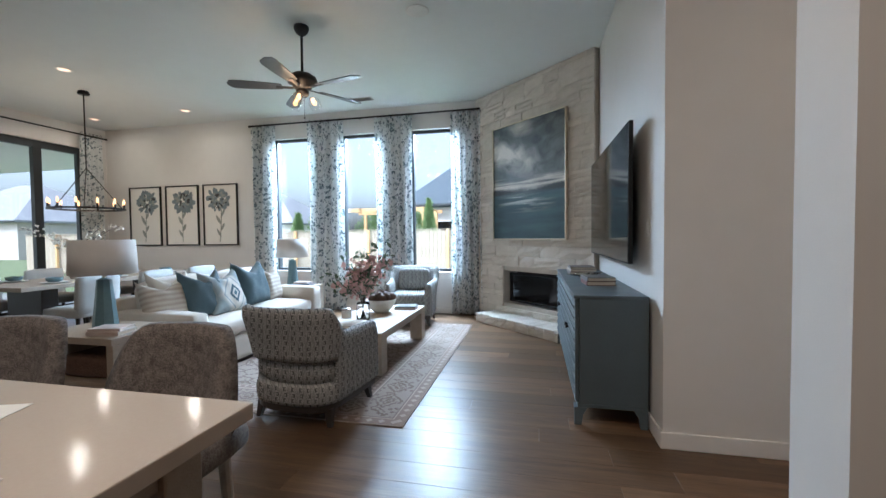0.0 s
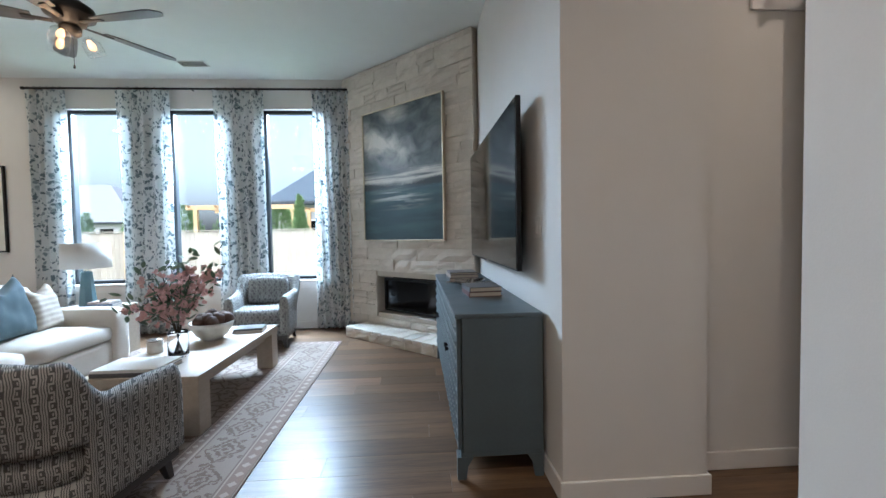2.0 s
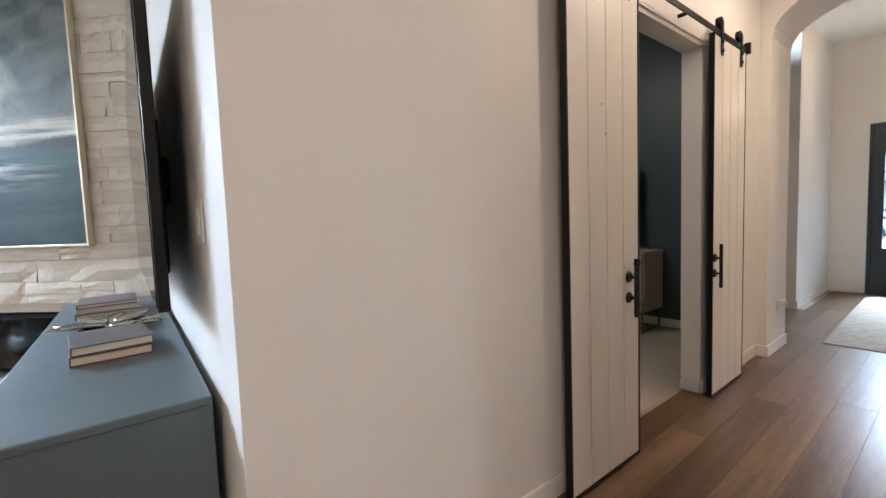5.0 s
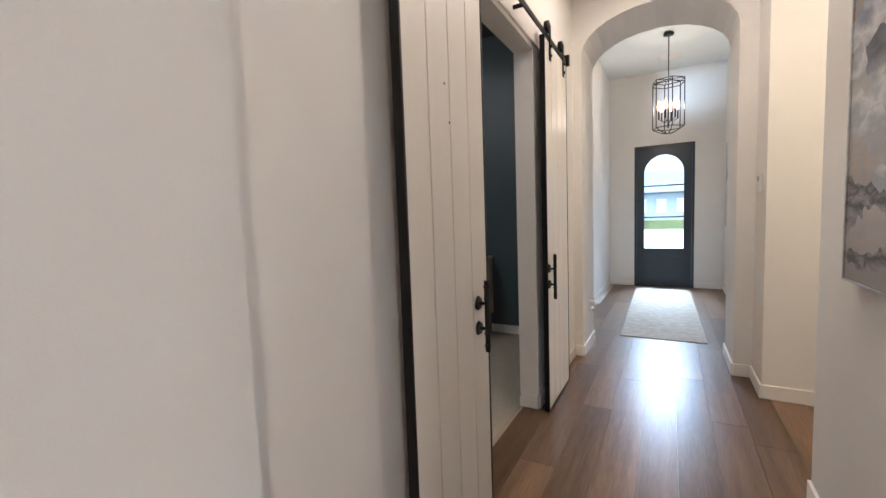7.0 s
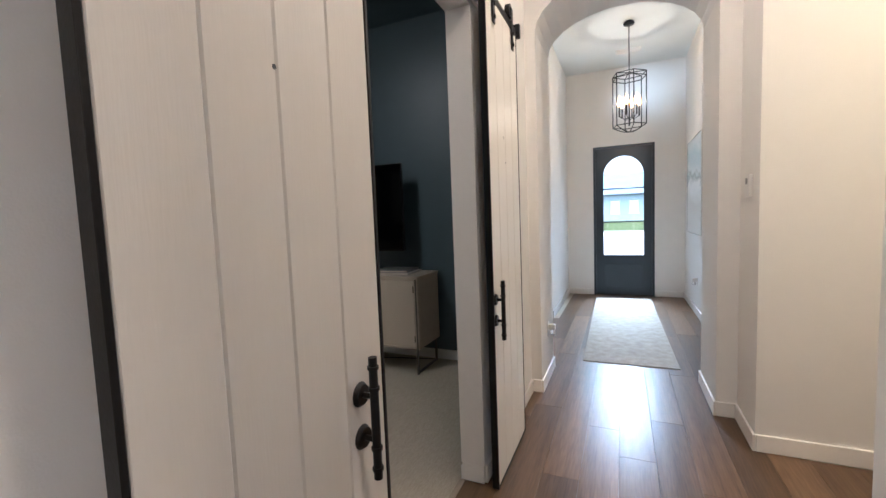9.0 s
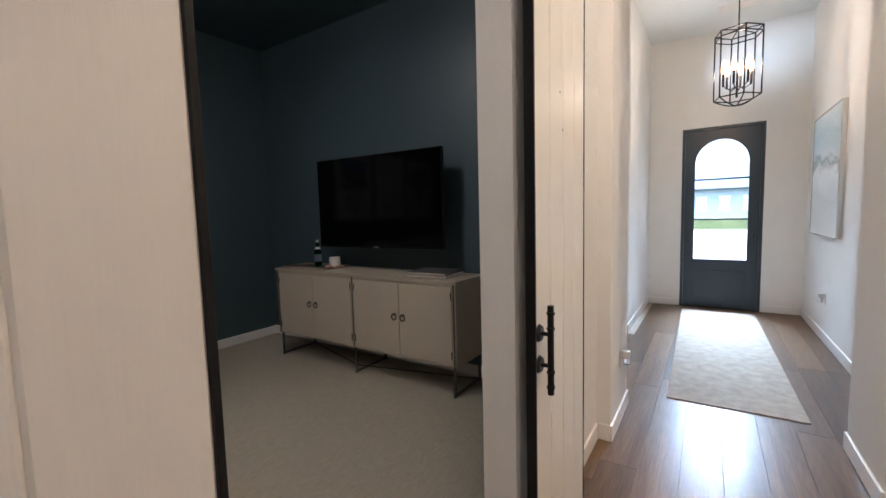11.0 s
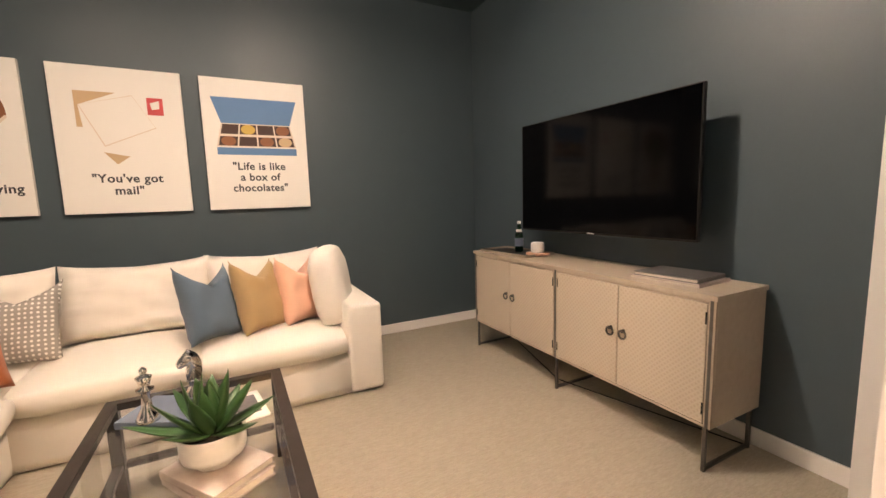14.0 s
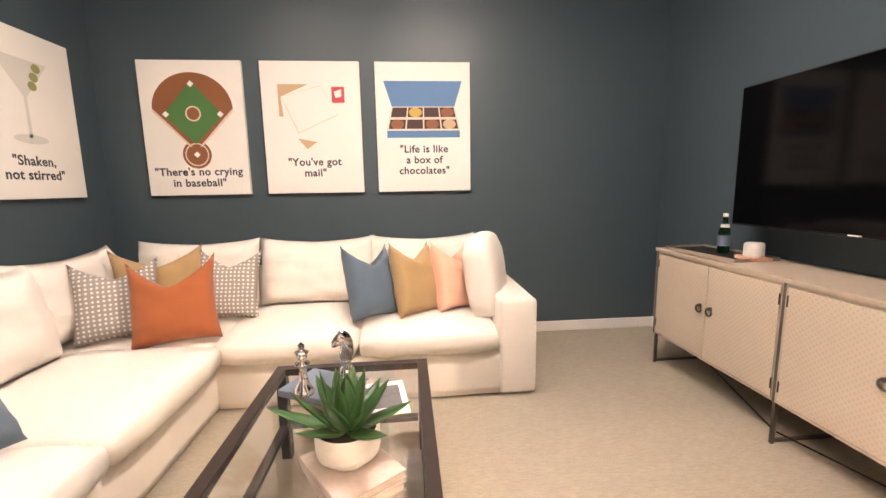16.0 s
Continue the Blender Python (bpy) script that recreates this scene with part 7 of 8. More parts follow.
part("glass_print", flat([(-0.20, 0.90), (0.20, 0.90), (0.012, 0.66), (-0.012, 0.66)], FY), P_GLASS, p4)
part("glass_stem", flat([(-0.012, 0.66), (0.012, 0.66), (0.012, 0.40), (-0.012, 0.40)], FY), P_GLASS, p4)
part("glass_foot", oval(0, 0.39, 0.13, 0.03, FY), P_GLASS, p4)
for x, z in ((0.11, 0.86), (0.085, 0.80), (0.065, 0.74)):
    part("olive_print", oval(x, z, 0.034, 0.03, FY - 0.0004), P_OLIVE, p4)

television("television", "black wall-mounted television on an arm, switched off", 1.44, 0.845, Matrix.Translation((6.712, 6.295, 1.09)) @ Matrix.Rotation(radians(-88), 4, "Z"), 0.262, MATTE_SCREEN)

# woven media console
MC = (6.50, 5.33, 6.945, 7.49)
mc = thing("media_console", "pale wood media console with woven cane doors on thin metal legs", "console", pose(0, 0, 0))
X0, Y0, X1, Y1 = MC
part("top", box(X0 - 0.01, Y0 - 0.01, 0.85, X1, Y1 + 0.01, 0.876, 0.003), PALE_WOOD, mc)
part("carcass", box(X0 + 0.02, Y0, 0.205, X1, Y1, 0.85, 0.002), PALE_WOOD, mc)
for y in (Y0, (Y0 + Y1) / 2 - 0.018, Y1 - 0.036):
    part("stile", box(X0, y, 0.205, X0 + 0.02, y + 0.036, 0.85, 0.002), PALE_WOOD, mc)
    part("edge_strip", box(X0 - 0.003, y + 0.010, 0.205, X0 - 0.0004, y + 0.026, 0.85, 0.0008, 1), PEWTER, mc, "grey metal strip")
for z in (0.205, 0.835):
    for y0, y1 in ((Y0 + 0.036, (Y0 + Y1) / 2 - 0.018), ((Y0 + Y1) / 2 + 0.018, Y1 - 0.036)):
        part("rail", box(X0, y0, z, X0 + 0.02, y1, z + 0.015, 0.001), PALE_WOOD, mc)
spans = []
for y0, y1 in ((Y0 + 0.036, (Y0 + Y1) / 2 - 0.018), ((Y0 + Y1) / 2 + 0.018, Y1 - 0.036)):
    ym = (y0 + y1) / 2
    spans += [(y0, ym, 1), (ym, y1, -1)]
for y0, y1, s in spans:
    d = part("door", box(X0 - 0.004, y0 + 0.003, 0.223, X0 + 0.019, y1 - 0.003, 0.832, 0.003), CANE, mc, "door wrapped in woven cane")
    yk = (y1 - 0.045) if s > 0 else (y0 + 0.045)
    pts = [(X0 - 0.018, yk + 0.024 * math.cos(a), 0.545 + 0.024 * math.sin(a)) for a in [2 * math.pi * i / 18 for i in range(19)]]
    bm = bmesh.new()
    add_path(bm, pts, 0.006, 8)
    part("ring_pull", bm, PEWTER, d, "dark metal ring pull")
    part("boss", tube((X0 - 0.004, yk, 0.566), (X0 - 0.022, yk, 0.566), 0.011, seg=14), PEWTER, d)
    for z in (0.30, 0.76):
        part("hinge", box(X0 - 0.006, (y0 + 0.001) if s > 0 else (y1 - 0.009), z - 0.03, X0 - 0.003, (y0 + 0.009) if s > 0 else (y1 - 0.001), z + 0.03), BLACK, d)
for y in (Y0 + 0.03, (Y0 + Y1) / 2, Y1 - 0.03):
    for x in (X0 + 0.015, X1 - 0.03):
        part("leg", box(x - 0.009, y - 0.009, MF, x + 0.009, y + 0.009, 0.205, 0.001), PEWTER, mc)
    part("foot_bar", box(X0 + 0.024, y - 0.009, MF + 0.008, X1 - 0.039, y + 0.009, MF + 0.024, 0.001), PEWTER, mc)
for ya, yb in ((Y0 + 0.04, (Y0 + Y1) / 2 - 0.01), (Y1 - 0.04, (Y0 + Y1) / 2 + 0.01)):
    part("cross_bar", tube((X0 + 0.03, yb, MF + 0.07), (X1 - 0.04, ya, MF + 0.016), 0.005, seg=8), BLACK, mc)

tray = thing("serving_tray", "dark lacquered tray on the console", "tray", pose(6.70, 7.13, 0.876, 0, 0, 3))
part("bottom", box(-0.15, -0.30, 0.0, 0.15, 0.30, 0.008), BLACK, tray)
for q in ((-0.16, -0.31, -0.15, 0.31), (0.15, -0.31, 0.16, 0.31), (-0.15, -0.31, 0.15, -0.30), (-0.15, 0.30, 0.15, 0.31)):
    part("rim", box(q[0], q[1], 0.0, q[2], q[3], 0.022, 0.002), GREY_WOOD, tray)
bt = thing("water_bottle", "green glass water bottle with a pale label", "bottle", pose(6.74, 7.13, 0.884))
part("glass", turned([(0.03, 0.0), (0.036, 0.006), (0.037, 0.12), (0.034, 0.15), (0.018, 0.20), (0.0145, 0.23), (0.0145, 0.255)], 24), BOTTLE, bt, "", True)
part("label", turned([(0.0375, 0.05), (0.0378, 0.051), (0.0378, 0.118), (0.0375, 0.119)], 24), COVER_BLUE, bt, "pale blue paper label", True)
part("neck_label", turned([(0.027, 0.175), (0.0272, 0.176), (0.0235, 0.196), (0.022, 0.196)], 24), CANVAS, bt, "", True)
part("cap", turned([(0.0155, 0.245), (0.016, 0.247), (0.016, 0.268), (0.012, 0.27)], 20), CERAMIC_WHITE, bt, "white cap", True)
cn = thing("candle", "white ribbed candle on a coral dish", "candle", pose(6.72, 6.86, 0.884))
part("dish", box(-0.06, -0.08, 0.0, 0.06, 0.08, 0.022, 0.006), PEACH, cn, "coral dish")
bm = turned([(0.05, 0.022), (0.055, 0.03), (0.054, 0.095), (0.048, 0.105)], 10)
part("wax", bm, CERAMIC_WHITE, cn, "", True)
book_stack("large grey picture book over a white one on the console", pose(6.73, 5.67, 0.876, 0, 0, 92), [(0.40, 0.30, 0.018, COVER_WHITE, 0), (0.36, 0.28, 0.022, COVER_GREY, 2)])


# sectional sofa
sf = thing("sectional_sofa", "white slipcovered L-shaped sectional sofa with deep cushions", "sofa", pose(0, 0, 0))


def block(name, x0, y0, x1, y1, z0, z1, r=0.05, puff=0.01, seed=0):
    return_ob = part(name, soft_box(x1 - x0, y1 - y0, z1 - z0, r, 8, puff, seed), SOFA_WHITE, sf, "", True)
    return_ob.matrix_basis = pose((x0 + x1) / 2, (y0 + y1) / 2, z0)
    return return_ob


SX0, SX1, SY0, SY1 = 2.40, 5.42, 7.08, 8.19
block("base", 3.35, SY0, 5.20, SY1, MF + 0.012, 0.27, 0.02, 0.003, 1)
block("base", SX0, 5.10, 3.37, SY1, MF + 0.012, 0.27, 0.02, 0.003, 2)
part("arm", box(5.18, SY0 - 0.01, MF + 0.012, SX1 + 0.01, SY1, 0.63, 0.03, 4), SOFA_WHITE, sf, "", True)
block("back_frame", 2.32, SY1 - 0.2, 5.20, SY1, 0.2, 0.72, 0.05, 0.004, 4)
block("back_frame", SX0 - 0.02, 5.10, SX0 + 0.10, 6.78, 0.2, 0.72, 0.04, 0.003, 5)
block("back_frame", 2.14, 6.97, 2.32, SY1, MF + 0.012, 0.72, 0.04, 0.003, 15)
block("seat_cushion", 4.26, SY0 - 0.03, 5.18, 7.95, 0.265, 0.445, 0.07, 0.035, 6)
block("seat_cushion", 3.36, SY0 - 0.03, 4.25, 7.95, 0.265, 0.445, 0.07, 0.035, 7)
block("base", 2.30, 6.97, SX0, SY1, MF + 0.012, 0.27, 0.02, 0.003, 16)
block("seat_cushion", 2.38, SY0 - 0.02, 3.36, 7.95, 0.265, 0.445, 0.07, 0.03, 8)
block("seat_cushion", 2.50, 6.10, 3.44, SY0 - 0.02, 0.265, 0.445, 0.07, 0.035, 9)
block("seat_cushion", 2.50, 5.10, 3.44, 6.09, 0.265, 0.445, 0.07, 0.035, 10)


def back_pillow(x, y, w, turn, seed, h=0.53, lean=-12, d=0.28):
    ob = part("back_cushion", cushion(w, h, d, 22, 0.03, seed, 0.05, 1.5), SOFA_WHITE, sf, "", True)
    ob.matrix_basis = pose(x, y, 0.445, lean, 0, turn)


back_pillow(3.86, 7.86, 0.92, 0, 31)
back_pillow(4.72, 7.86, 0.88, 0, 32)
back_pillow(2.92, 7.87, 0.94, 0, 33)
back_pillow(2.47, 7.36, 0.82, 90, 34)
back_pillow(2.62, 6.50, 0.86, 90, 35)
back_pillow(2.62, 5.60, 0.92, 90, 36)
part("end_cushion", soft_box(0.46, 0.22, 0.57, 0.085, 6, 0.035, 9), SOFA_WHITE, sf, "puffy white end cushion", True).matrix_basis = pose(5.20, 7.46, 0.435, -8, 0, 66)

MP = "pillows on the sectional sofa"
throw_pillow("denim blue linen throw pillow with peaked corners", 0.38, 0.53, 0.18, BLUE_CLOTH, 4.36, 7.34, 0.455, -20, 38, MP, 51, 0.18, 4)
throw_pillow("mustard linen throw pillow", 0.37, 0.53, 0.18, MUSTARD, 4.67, 7.38, 0.455, -18, 40, MP, 52, 0.16, 5)
throw_pillow("peach linen throw pillow", 0.37, 0.51, 0.18, PEACH, 4.95, 7.46, 0.455, -15, 38, MP, 53, 0.16, 5)
throw_pillow("burnt orange velvet throw pillow with peaked corners", 0.50, 0.54, 0.2, ORANGE, 3.17, 7.08, 0.43, -20, 14, MP, 54, 0.22, -4)
throw_pillow("grey throw pillow with white dots", 0.46, 0.50, 0.16, DOTS, 2.79, 7.16, 0.445, -18, 28, MP, 55, 0.12)
throw_pillow("grey throw pillow with white dots", 0.42, 0.50, 0.16, DOTS, 3.30, 7.48, 0.45, -16, 6, MP, 56, 0.14, 3)
throw_pillow("sand linen throw pillow", 0.56, 0.52, 0.16, MUSTARD, 2.88, 7.48, 0.46, -14, 30, MP, 57, 0.14)
throw_pillow("denim blue linen throw pillow", 0.48, 0.47, 0.17, BLUE_CLOTH, 3.10, 5.86, 0.45, -24, 78, MP, 58, 0.14)

# glass coffee table
gt = thing("glass_coffee_table", "black metal coffee table with a glass top and lower shelf", "coffee table", pose(4.292, 5.94, 0))
TW, TL, TZ = 0.385, 0.675, 0.46
for q in ((-TW, -TL, -TW + 0.05, TL), (TW - 0.05, -TL, TW, TL), (-TW + 0.05, -TL, TW - 0.05, -TL + 0.05), (-TW + 0.05, TL - 0.05, TW - 0.05, TL)):
    part("top_rail", box(q[0], q[1], TZ - 0.035, q[2], q[3], TZ, 0.002), DARK_WOOD, gt)
    part("shelf_rail", box(q[0] + 0.004, q[1] + 0.004, 0.13, q[2] - 0.004, q[3] - 0.004, 0.155, 0.002), DARK_WOOD, gt)
for x in (-TW, TW - 0.05):
    for y in (-TL, TL - 0.05):
        part("leg", box(x, y, MF, x + 0.05, y + 0.05, TZ - 0.035, 0.002), DARK_WOOD, gt)
part("glass_top", box(-TW + 0.05, -TL + 0.05, TZ - 0.012, TW - 0.05, TL - 0.05, TZ - 0.004), CLEAR, gt, "clear glass pane")
part("glass_shelf", box(-TW + 0.046, -TL + 0.046, 0.14, TW - 0.046, TL - 0.046, 0.148), CLEAR, gt, "clear glass pane")
TOP = TZ - 0.004
book_stack("two pink and grey design books under the planter", pose(4.40, 5.73, TOP, 0, 0, 32), [(0.22, 0.29, 0.03, COVER_WHITE, 0), (0.22, 0.28, 0.028, COVER_WHITE, 4)])
book_stack("slate blue book under the chess pieces", pose(4.20, 6.33, TOP, 0, 0, 62), [(0.24, 0.32, 0.03, COVER_BLUE, 0)])
mz = thing("magazine", "glossy magazine with a photo cover on the glass table", "magazine", pose(4.47, 6.22, TOP, 0, 0, 8))
part("page_block", box(-0.10, -0.14, 0.0005, 0.10, 0.14, 0.008, 0.001, 1), CANVAS, mz)
part("cover_photo", box(-0.075, -0.09, 0.008, 0.075, 0.10, 0.0086), COVER_GREY, mz)

pl = thing("potted_plant", "spiky green succulent in a white footed pot", "plant", pose(4.392, 5.745, TOP + 0.06))
part("pot", turned([(0.056, 0.0), (0.06, 0.005), (0.06, 0.022), (0.084, 0.027), (0.096, 0.036), (0.100, 0.052), (0.101, 0.118), (0.099, 0.121), (0.095, 0.11), (0.06, 0.10)], 40), CERAMIC_WHITE, pl, "", True)
part("soil", tube((0, 0, 0.095), (0, 0, 0.108), 0.094, seg=28), SOIL, pl)
rnd = random.Random(77)


def spear(m, length, width):
    """A thick pointed succulent leaf along x, curving upward."""
    bm = bmesh.new()
    n = 9
    rows = []
    for i in range(n + 1):
        u = i / n
        hw = width / 2 * (0.55 + 1.6 * u - 2.15 * u * u + 0.0) if u < 0.98 else 0.001
        hw = max(hw, 0.001)
        th = 0.010 * (1 - u) + 0.001
        z = 0.22 * length * u * u
        rows.append([bm.verts.new(m @ Vector((length * u, a * hw, z + b))) for a, b in ((-1, 0.35 * hw), (-0.5, 0.08 * hw), (0, 0), (0.5, 0.08 * hw), (1, 0.35 * hw), (0.5, 0.08 * hw - th), (0, -th * 1.3), (-0.5, 0.08 * hw - th))])
    for a, b in zip(rows, rows[1:]):
        for k in range(8):
            bm.faces.new((a[k], a[(k + 1) % 8], b[(k + 1) % 8], b[k]))
    bm.faces.new(rows[-1])
    bm.faces.new(rows[0][::-1])
    return bm


for tier, (count, pitch, ln) in enumerate(((6, 10, 0.21), (6, 36, 0.20), (5, 58, 0.19), (3, 76, 0.17))):
    for k in range(count):
        a = 360 * k / count + 23 * tier + rnd.uniform(-8, 8)
        part("leaf", spear(pose(0, 0, 0.105 + 0.006 * tier, 0, 0, a) @ pose(0.015, 0, 0, 0, -(pitch + rnd.uniform(-5, 5)), 0), ln * rnd.uniform(0.85, 1.15), 0.07), SUCCULENT, pl, "", True)

kg = turned([(0.042, 0.0), (0.045, 0.012), (0.036, 0.03), (0.02, 0.06), (0.016, 0.12), (0.022, 0.128), (0.032, 0.134), (0.032, 0.14), (0.018, 0.146), (0.022, 0.165), (0.03, 0.19), (0.024, 0.194), (0.01, 0.2), (0.015, 0.212), (0.014, 0.222), (0.004, 0.232)], 28)
q = part("chess_queen", kg, SILVER, None, "", True)
q.matrix_basis = pose(4.13, 6.25, TOP + 0.0305)
tagged(q, "polished silver chess queen on a blue book", "chess piece")
kn = thing("chess_knight", "polished silver chess knight on a blue book", "chess piece", pose(4.29, 6.40, TOP + 0.0305, 0, 0, 200))
part("pedestal", turned([(0.042, 0.0), (0.045, 0.012), (0.036, 0.03), (0.024, 0.05), (0.022, 0.075), (0.032, 0.082), (0.03, 0.09)], 28), SILVER, kn, "", True)
prof = [(-0.028, 0.09), (0.03, 0.09), (0.028, 0.13), (0.018, 0.16), (0.03, 0.158), (0.058, 0.15), (0.066, 0.162), (0.058, 0.186), (0.03, 0.215), (0.012, 0.235), (0.002, 0.222), (-0.022, 0.205), (-0.036, 0.165), (-0.036, 0.12)]
bm = bmesh.new()
s0 = [bm.verts.new((x, -0.016, z)) for x, z in prof]
s1 = [bm.verts.new((x, 0.016, z)) for x, z in prof]
bm.faces.new(s0)
bm.faces.new(s1[::-1])
for i in range(len(prof)):
    j = (i + 1) % len(prof)
    bm.faces.new((s0[i], s1[i], s1[j], s0[j]))
bmesh.ops.recalc_face_normals(bm, faces=bm.faces)
bmesh.ops.bevel(bm, geom=bm.edges[:], offset=0.005, segments=2, affect="EDGES")
part("head", bm, SILVER, kn, "", True)

# ---- outside ----
tagged(bpy.data.objects["ground"], "mown lawn", "", "", "structure")
bpy.data.objects["ground"].data.materials[0] = GRASS
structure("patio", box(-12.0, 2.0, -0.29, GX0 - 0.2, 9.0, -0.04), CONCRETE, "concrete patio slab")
structure("patio_roof", box(-12.0, 1.5, 2.98, GX0 - 0.2, 9.2, 3.2), CEIL, "white patio ceiling")
col = thing("patio_column", "pale stone patio column", "column", pose(-11.6, 8.6, -0.04))
part("shaft", box(-0.25, -0.25, 0.0, 0.25, 0.25, 3.02, 0.01), HOUSE_WALL, col)
part("base", box(-0.29, -0.29, 0.0, 0.29, 0.29, 0.25, 0.01), CONCRETE, col)

FENCE_Y, FENCE_TOP = 16.0, 1.50


def house(m, label, w, d, eave, rise, windows, walls=HOUSE_WALL, roof=ROOF, panes=SCREEN, pane_label="dark reflecting window"):
    """A low house with a hipped roof. Local: front face at y = 0, x to the right."""
    t = thing("house", label, "house", m, "neighbouring houses")
    part("wall", wall_mesh("y", 0.0, d, 0, w, 0, eave, [(a, b, lo, hi) for a, b, lo, hi in windows]), walls, t)
    o = 0.45
    bm = bmesh.new()
    k = min(w, d) / 2 + o
    base = [bm.verts.new(p) for p in ((-o, -o, eave), (w + o, -o, eave), (w + o, d + o, eave), (-o, d + o, eave))]
    low = [bm.verts.new((v.co.x, v.co.y, eave - 0.18)) for v in base]
    if w >= d:
        r0, r1 = bm.verts.new((-o + k, d / 2, eave + rise)), bm.verts.new((w + o - k, d / 2, eave + rise))
        fs = ((base[0], base[1], r1, r0), (base[2], base[3], r0, r1), (base[1], base[2], r1), (base[3], base[0], r0))
    else:
        r0, r1 = bm.verts.new((w / 2, -o + k, eave + rise)), bm.verts.new((w / 2, d + o - k, eave + rise))
        fs = ((base[0], base[1], r0), (base[1], base[2], r1, r0), (base[2], base[3], r1), (base[3], base[0], r0, r1))
    for f in fs:
        bm.faces.new(f)
    for i in range(4):
        bm.faces.new((base[i], low[i], low[(i + 1) % 4], base[(i + 1) % 4]))
    bm.faces.new(low)
    bmesh.ops.recalc_face_normals(bm, faces=bm.faces)
    part("roof", bm, roof, t, "blue-grey shingle roof")
    part("gutter", box(-o - 0.02, -o - 0.08, eave - 0.16, w + o + 0.02, -o - 0.005, eave - 0.04, 0.01), BRONZE_FRAME, t)
    for a, b, lo, hi in windows:
        wn_ = part("window", box(a, 0.12, lo, b, 0.14, hi), panes, t, pane_label)
        part("frame", box(a - 0.05, -0.03, lo - 0.08, b + 0.05, 0.0, lo, 0.005), TRIM, wn_)
        part("frame", box(a - 0.05, -0.03, hi, b + 0.05, 0.0, hi + 0.08, 0.005), TRIM, wn_)
    return t


house(pose(-4.75, 21.4, -0.3), "neighbouring house with pale walls and a blue-grey hipped roof", 14, 11, 3.2, 5.4, [(1.2, 2.2, 1.0, 2.3), (4.0, 5.6, 1.0, 2.3), (8.0, 9.6, 1.0, 2.3)])
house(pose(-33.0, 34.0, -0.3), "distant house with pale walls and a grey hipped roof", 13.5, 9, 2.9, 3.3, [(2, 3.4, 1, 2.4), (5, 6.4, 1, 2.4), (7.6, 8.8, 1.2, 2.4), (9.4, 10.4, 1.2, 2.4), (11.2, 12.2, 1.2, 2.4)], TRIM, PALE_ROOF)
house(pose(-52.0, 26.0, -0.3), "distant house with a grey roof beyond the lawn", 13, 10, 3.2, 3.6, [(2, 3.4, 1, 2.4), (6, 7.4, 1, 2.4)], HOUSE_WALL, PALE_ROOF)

pg = thing("pergola", "new pine pergola with slim posts behind the fence", "pergola", pose(-6.95, 18.0, -0.3))
for x in (0.35, 3.9):
    for y in (0.0, 2.2):
        part("post", box(x - 0.07, y - 0.07, 0.0, x + 0.07, y + 0.07, 2.64, 0.006), POST_WOOD, pg)
for y in (0.0, 2.2):
    part("beam", box(0.0, y - 0.04, 2.64, 4.2, y + 0.04, 2.80, 0.005), POST_WOOD, pg)
for i in range(5):
    part("rafter", box(0.12 + 0.95 * i, -0.25, 2.72, 0.16 + 0.95 * i, 2.45, 2.80, 0.003), POST_WOOD, pg)


def conifer(m, h, r, seed, round_top=False, label="slim green cypress tree"):
    """A narrow evergreen: trunk, limbs and a crown of many small sprays."""
    t = thing("tree", label, "tree", m, "garden trees")
    part("trunk", tube((0, 0, 0), (0, 0, h * 0.8), 0.05, 0.015, 10), STEM, t)
    rn_ = random.Random(seed)
    limbs = bmesh.new()
    for k in range(22):
        z = h * rn_.uniform(0.15, 0.8)
        a = rn_.uniform(0, 2 * math.pi)
        q = r * 0.7 * (1 - z / h if not round_top else 0.8)
        add_tube(limbs, (0, 0, z), (q * math.cos(a), q * math.sin(a), z + 0.12), 0.012, 0.004, 5)
    part("limbs", limbs, STEM, t)
    bm = bmesh.new()
    for k in range(int(900 + 1100 * r)):
        u = rn_.random()
        if round_top:
            prof_ = math.sqrt(max(0.0, 1 - (2 * u - 1) ** 2))
        else:
            prof_ = min(1.0, (1 - u) * 1.5 + 0.05) * min(1.0, u * 6 + 0.4)
        a = rn_.uniform(0, 2 * math.pi)
        rr_ = r * prof_ * (0.55 + 0.5 * rn_.random()) * (1 + 0.2 * math.sin(3 * a + 5 * u))
        c = Vector((rr_ * math.cos(a), rr_ * math.sin(a), 0.12 * h + 0.88 * h * u))
        mm = Matrix.Translation(c) @ Euler((rn_.uniform(-0.5, 0.5), -rn_.uniform(0.7, 1.4), a)).to_matrix().to_4x4()
        s = rn_.uniform(0.14, 0.28)
        v = [bm.verts.new(mm @ Vector(p)) for p in ((0, -0.25 * s, 0), (s, 0, 0.1 * s), (0, 0.25 * s, 0), (0.4 * s, 0, 0.16 * s))]
        bm.faces.new((v[0], v[1], v[3]))
        bm.faces.new((v[1], v[2], v[3]))
    part("crown", bm, CYPRESS, t)
    return t


conifer(pose(-2.72, 17.6, -0.3), 2.95, 0.34, 1)
conifer(pose(-3.95, 18.8, -0.3), 2.7, 0.85, 2, True, "round green garden shrub tree")
conifer(pose(-8.65, 17.6, -0.3), 2.5, 0.40, 3)
conifer(pose(-10.2, 17.6, -0.3), 2.4, 0.42, 4)
conifer(pose(-10.6, 24.0, -0.3), 3.2, 1.2, 5, True, "round green tree beyond the fence")
conifer(pose(-8.4, 27.0, -0.3), 3.1, 1.5, 6, True, "round green tree beyond the fence")

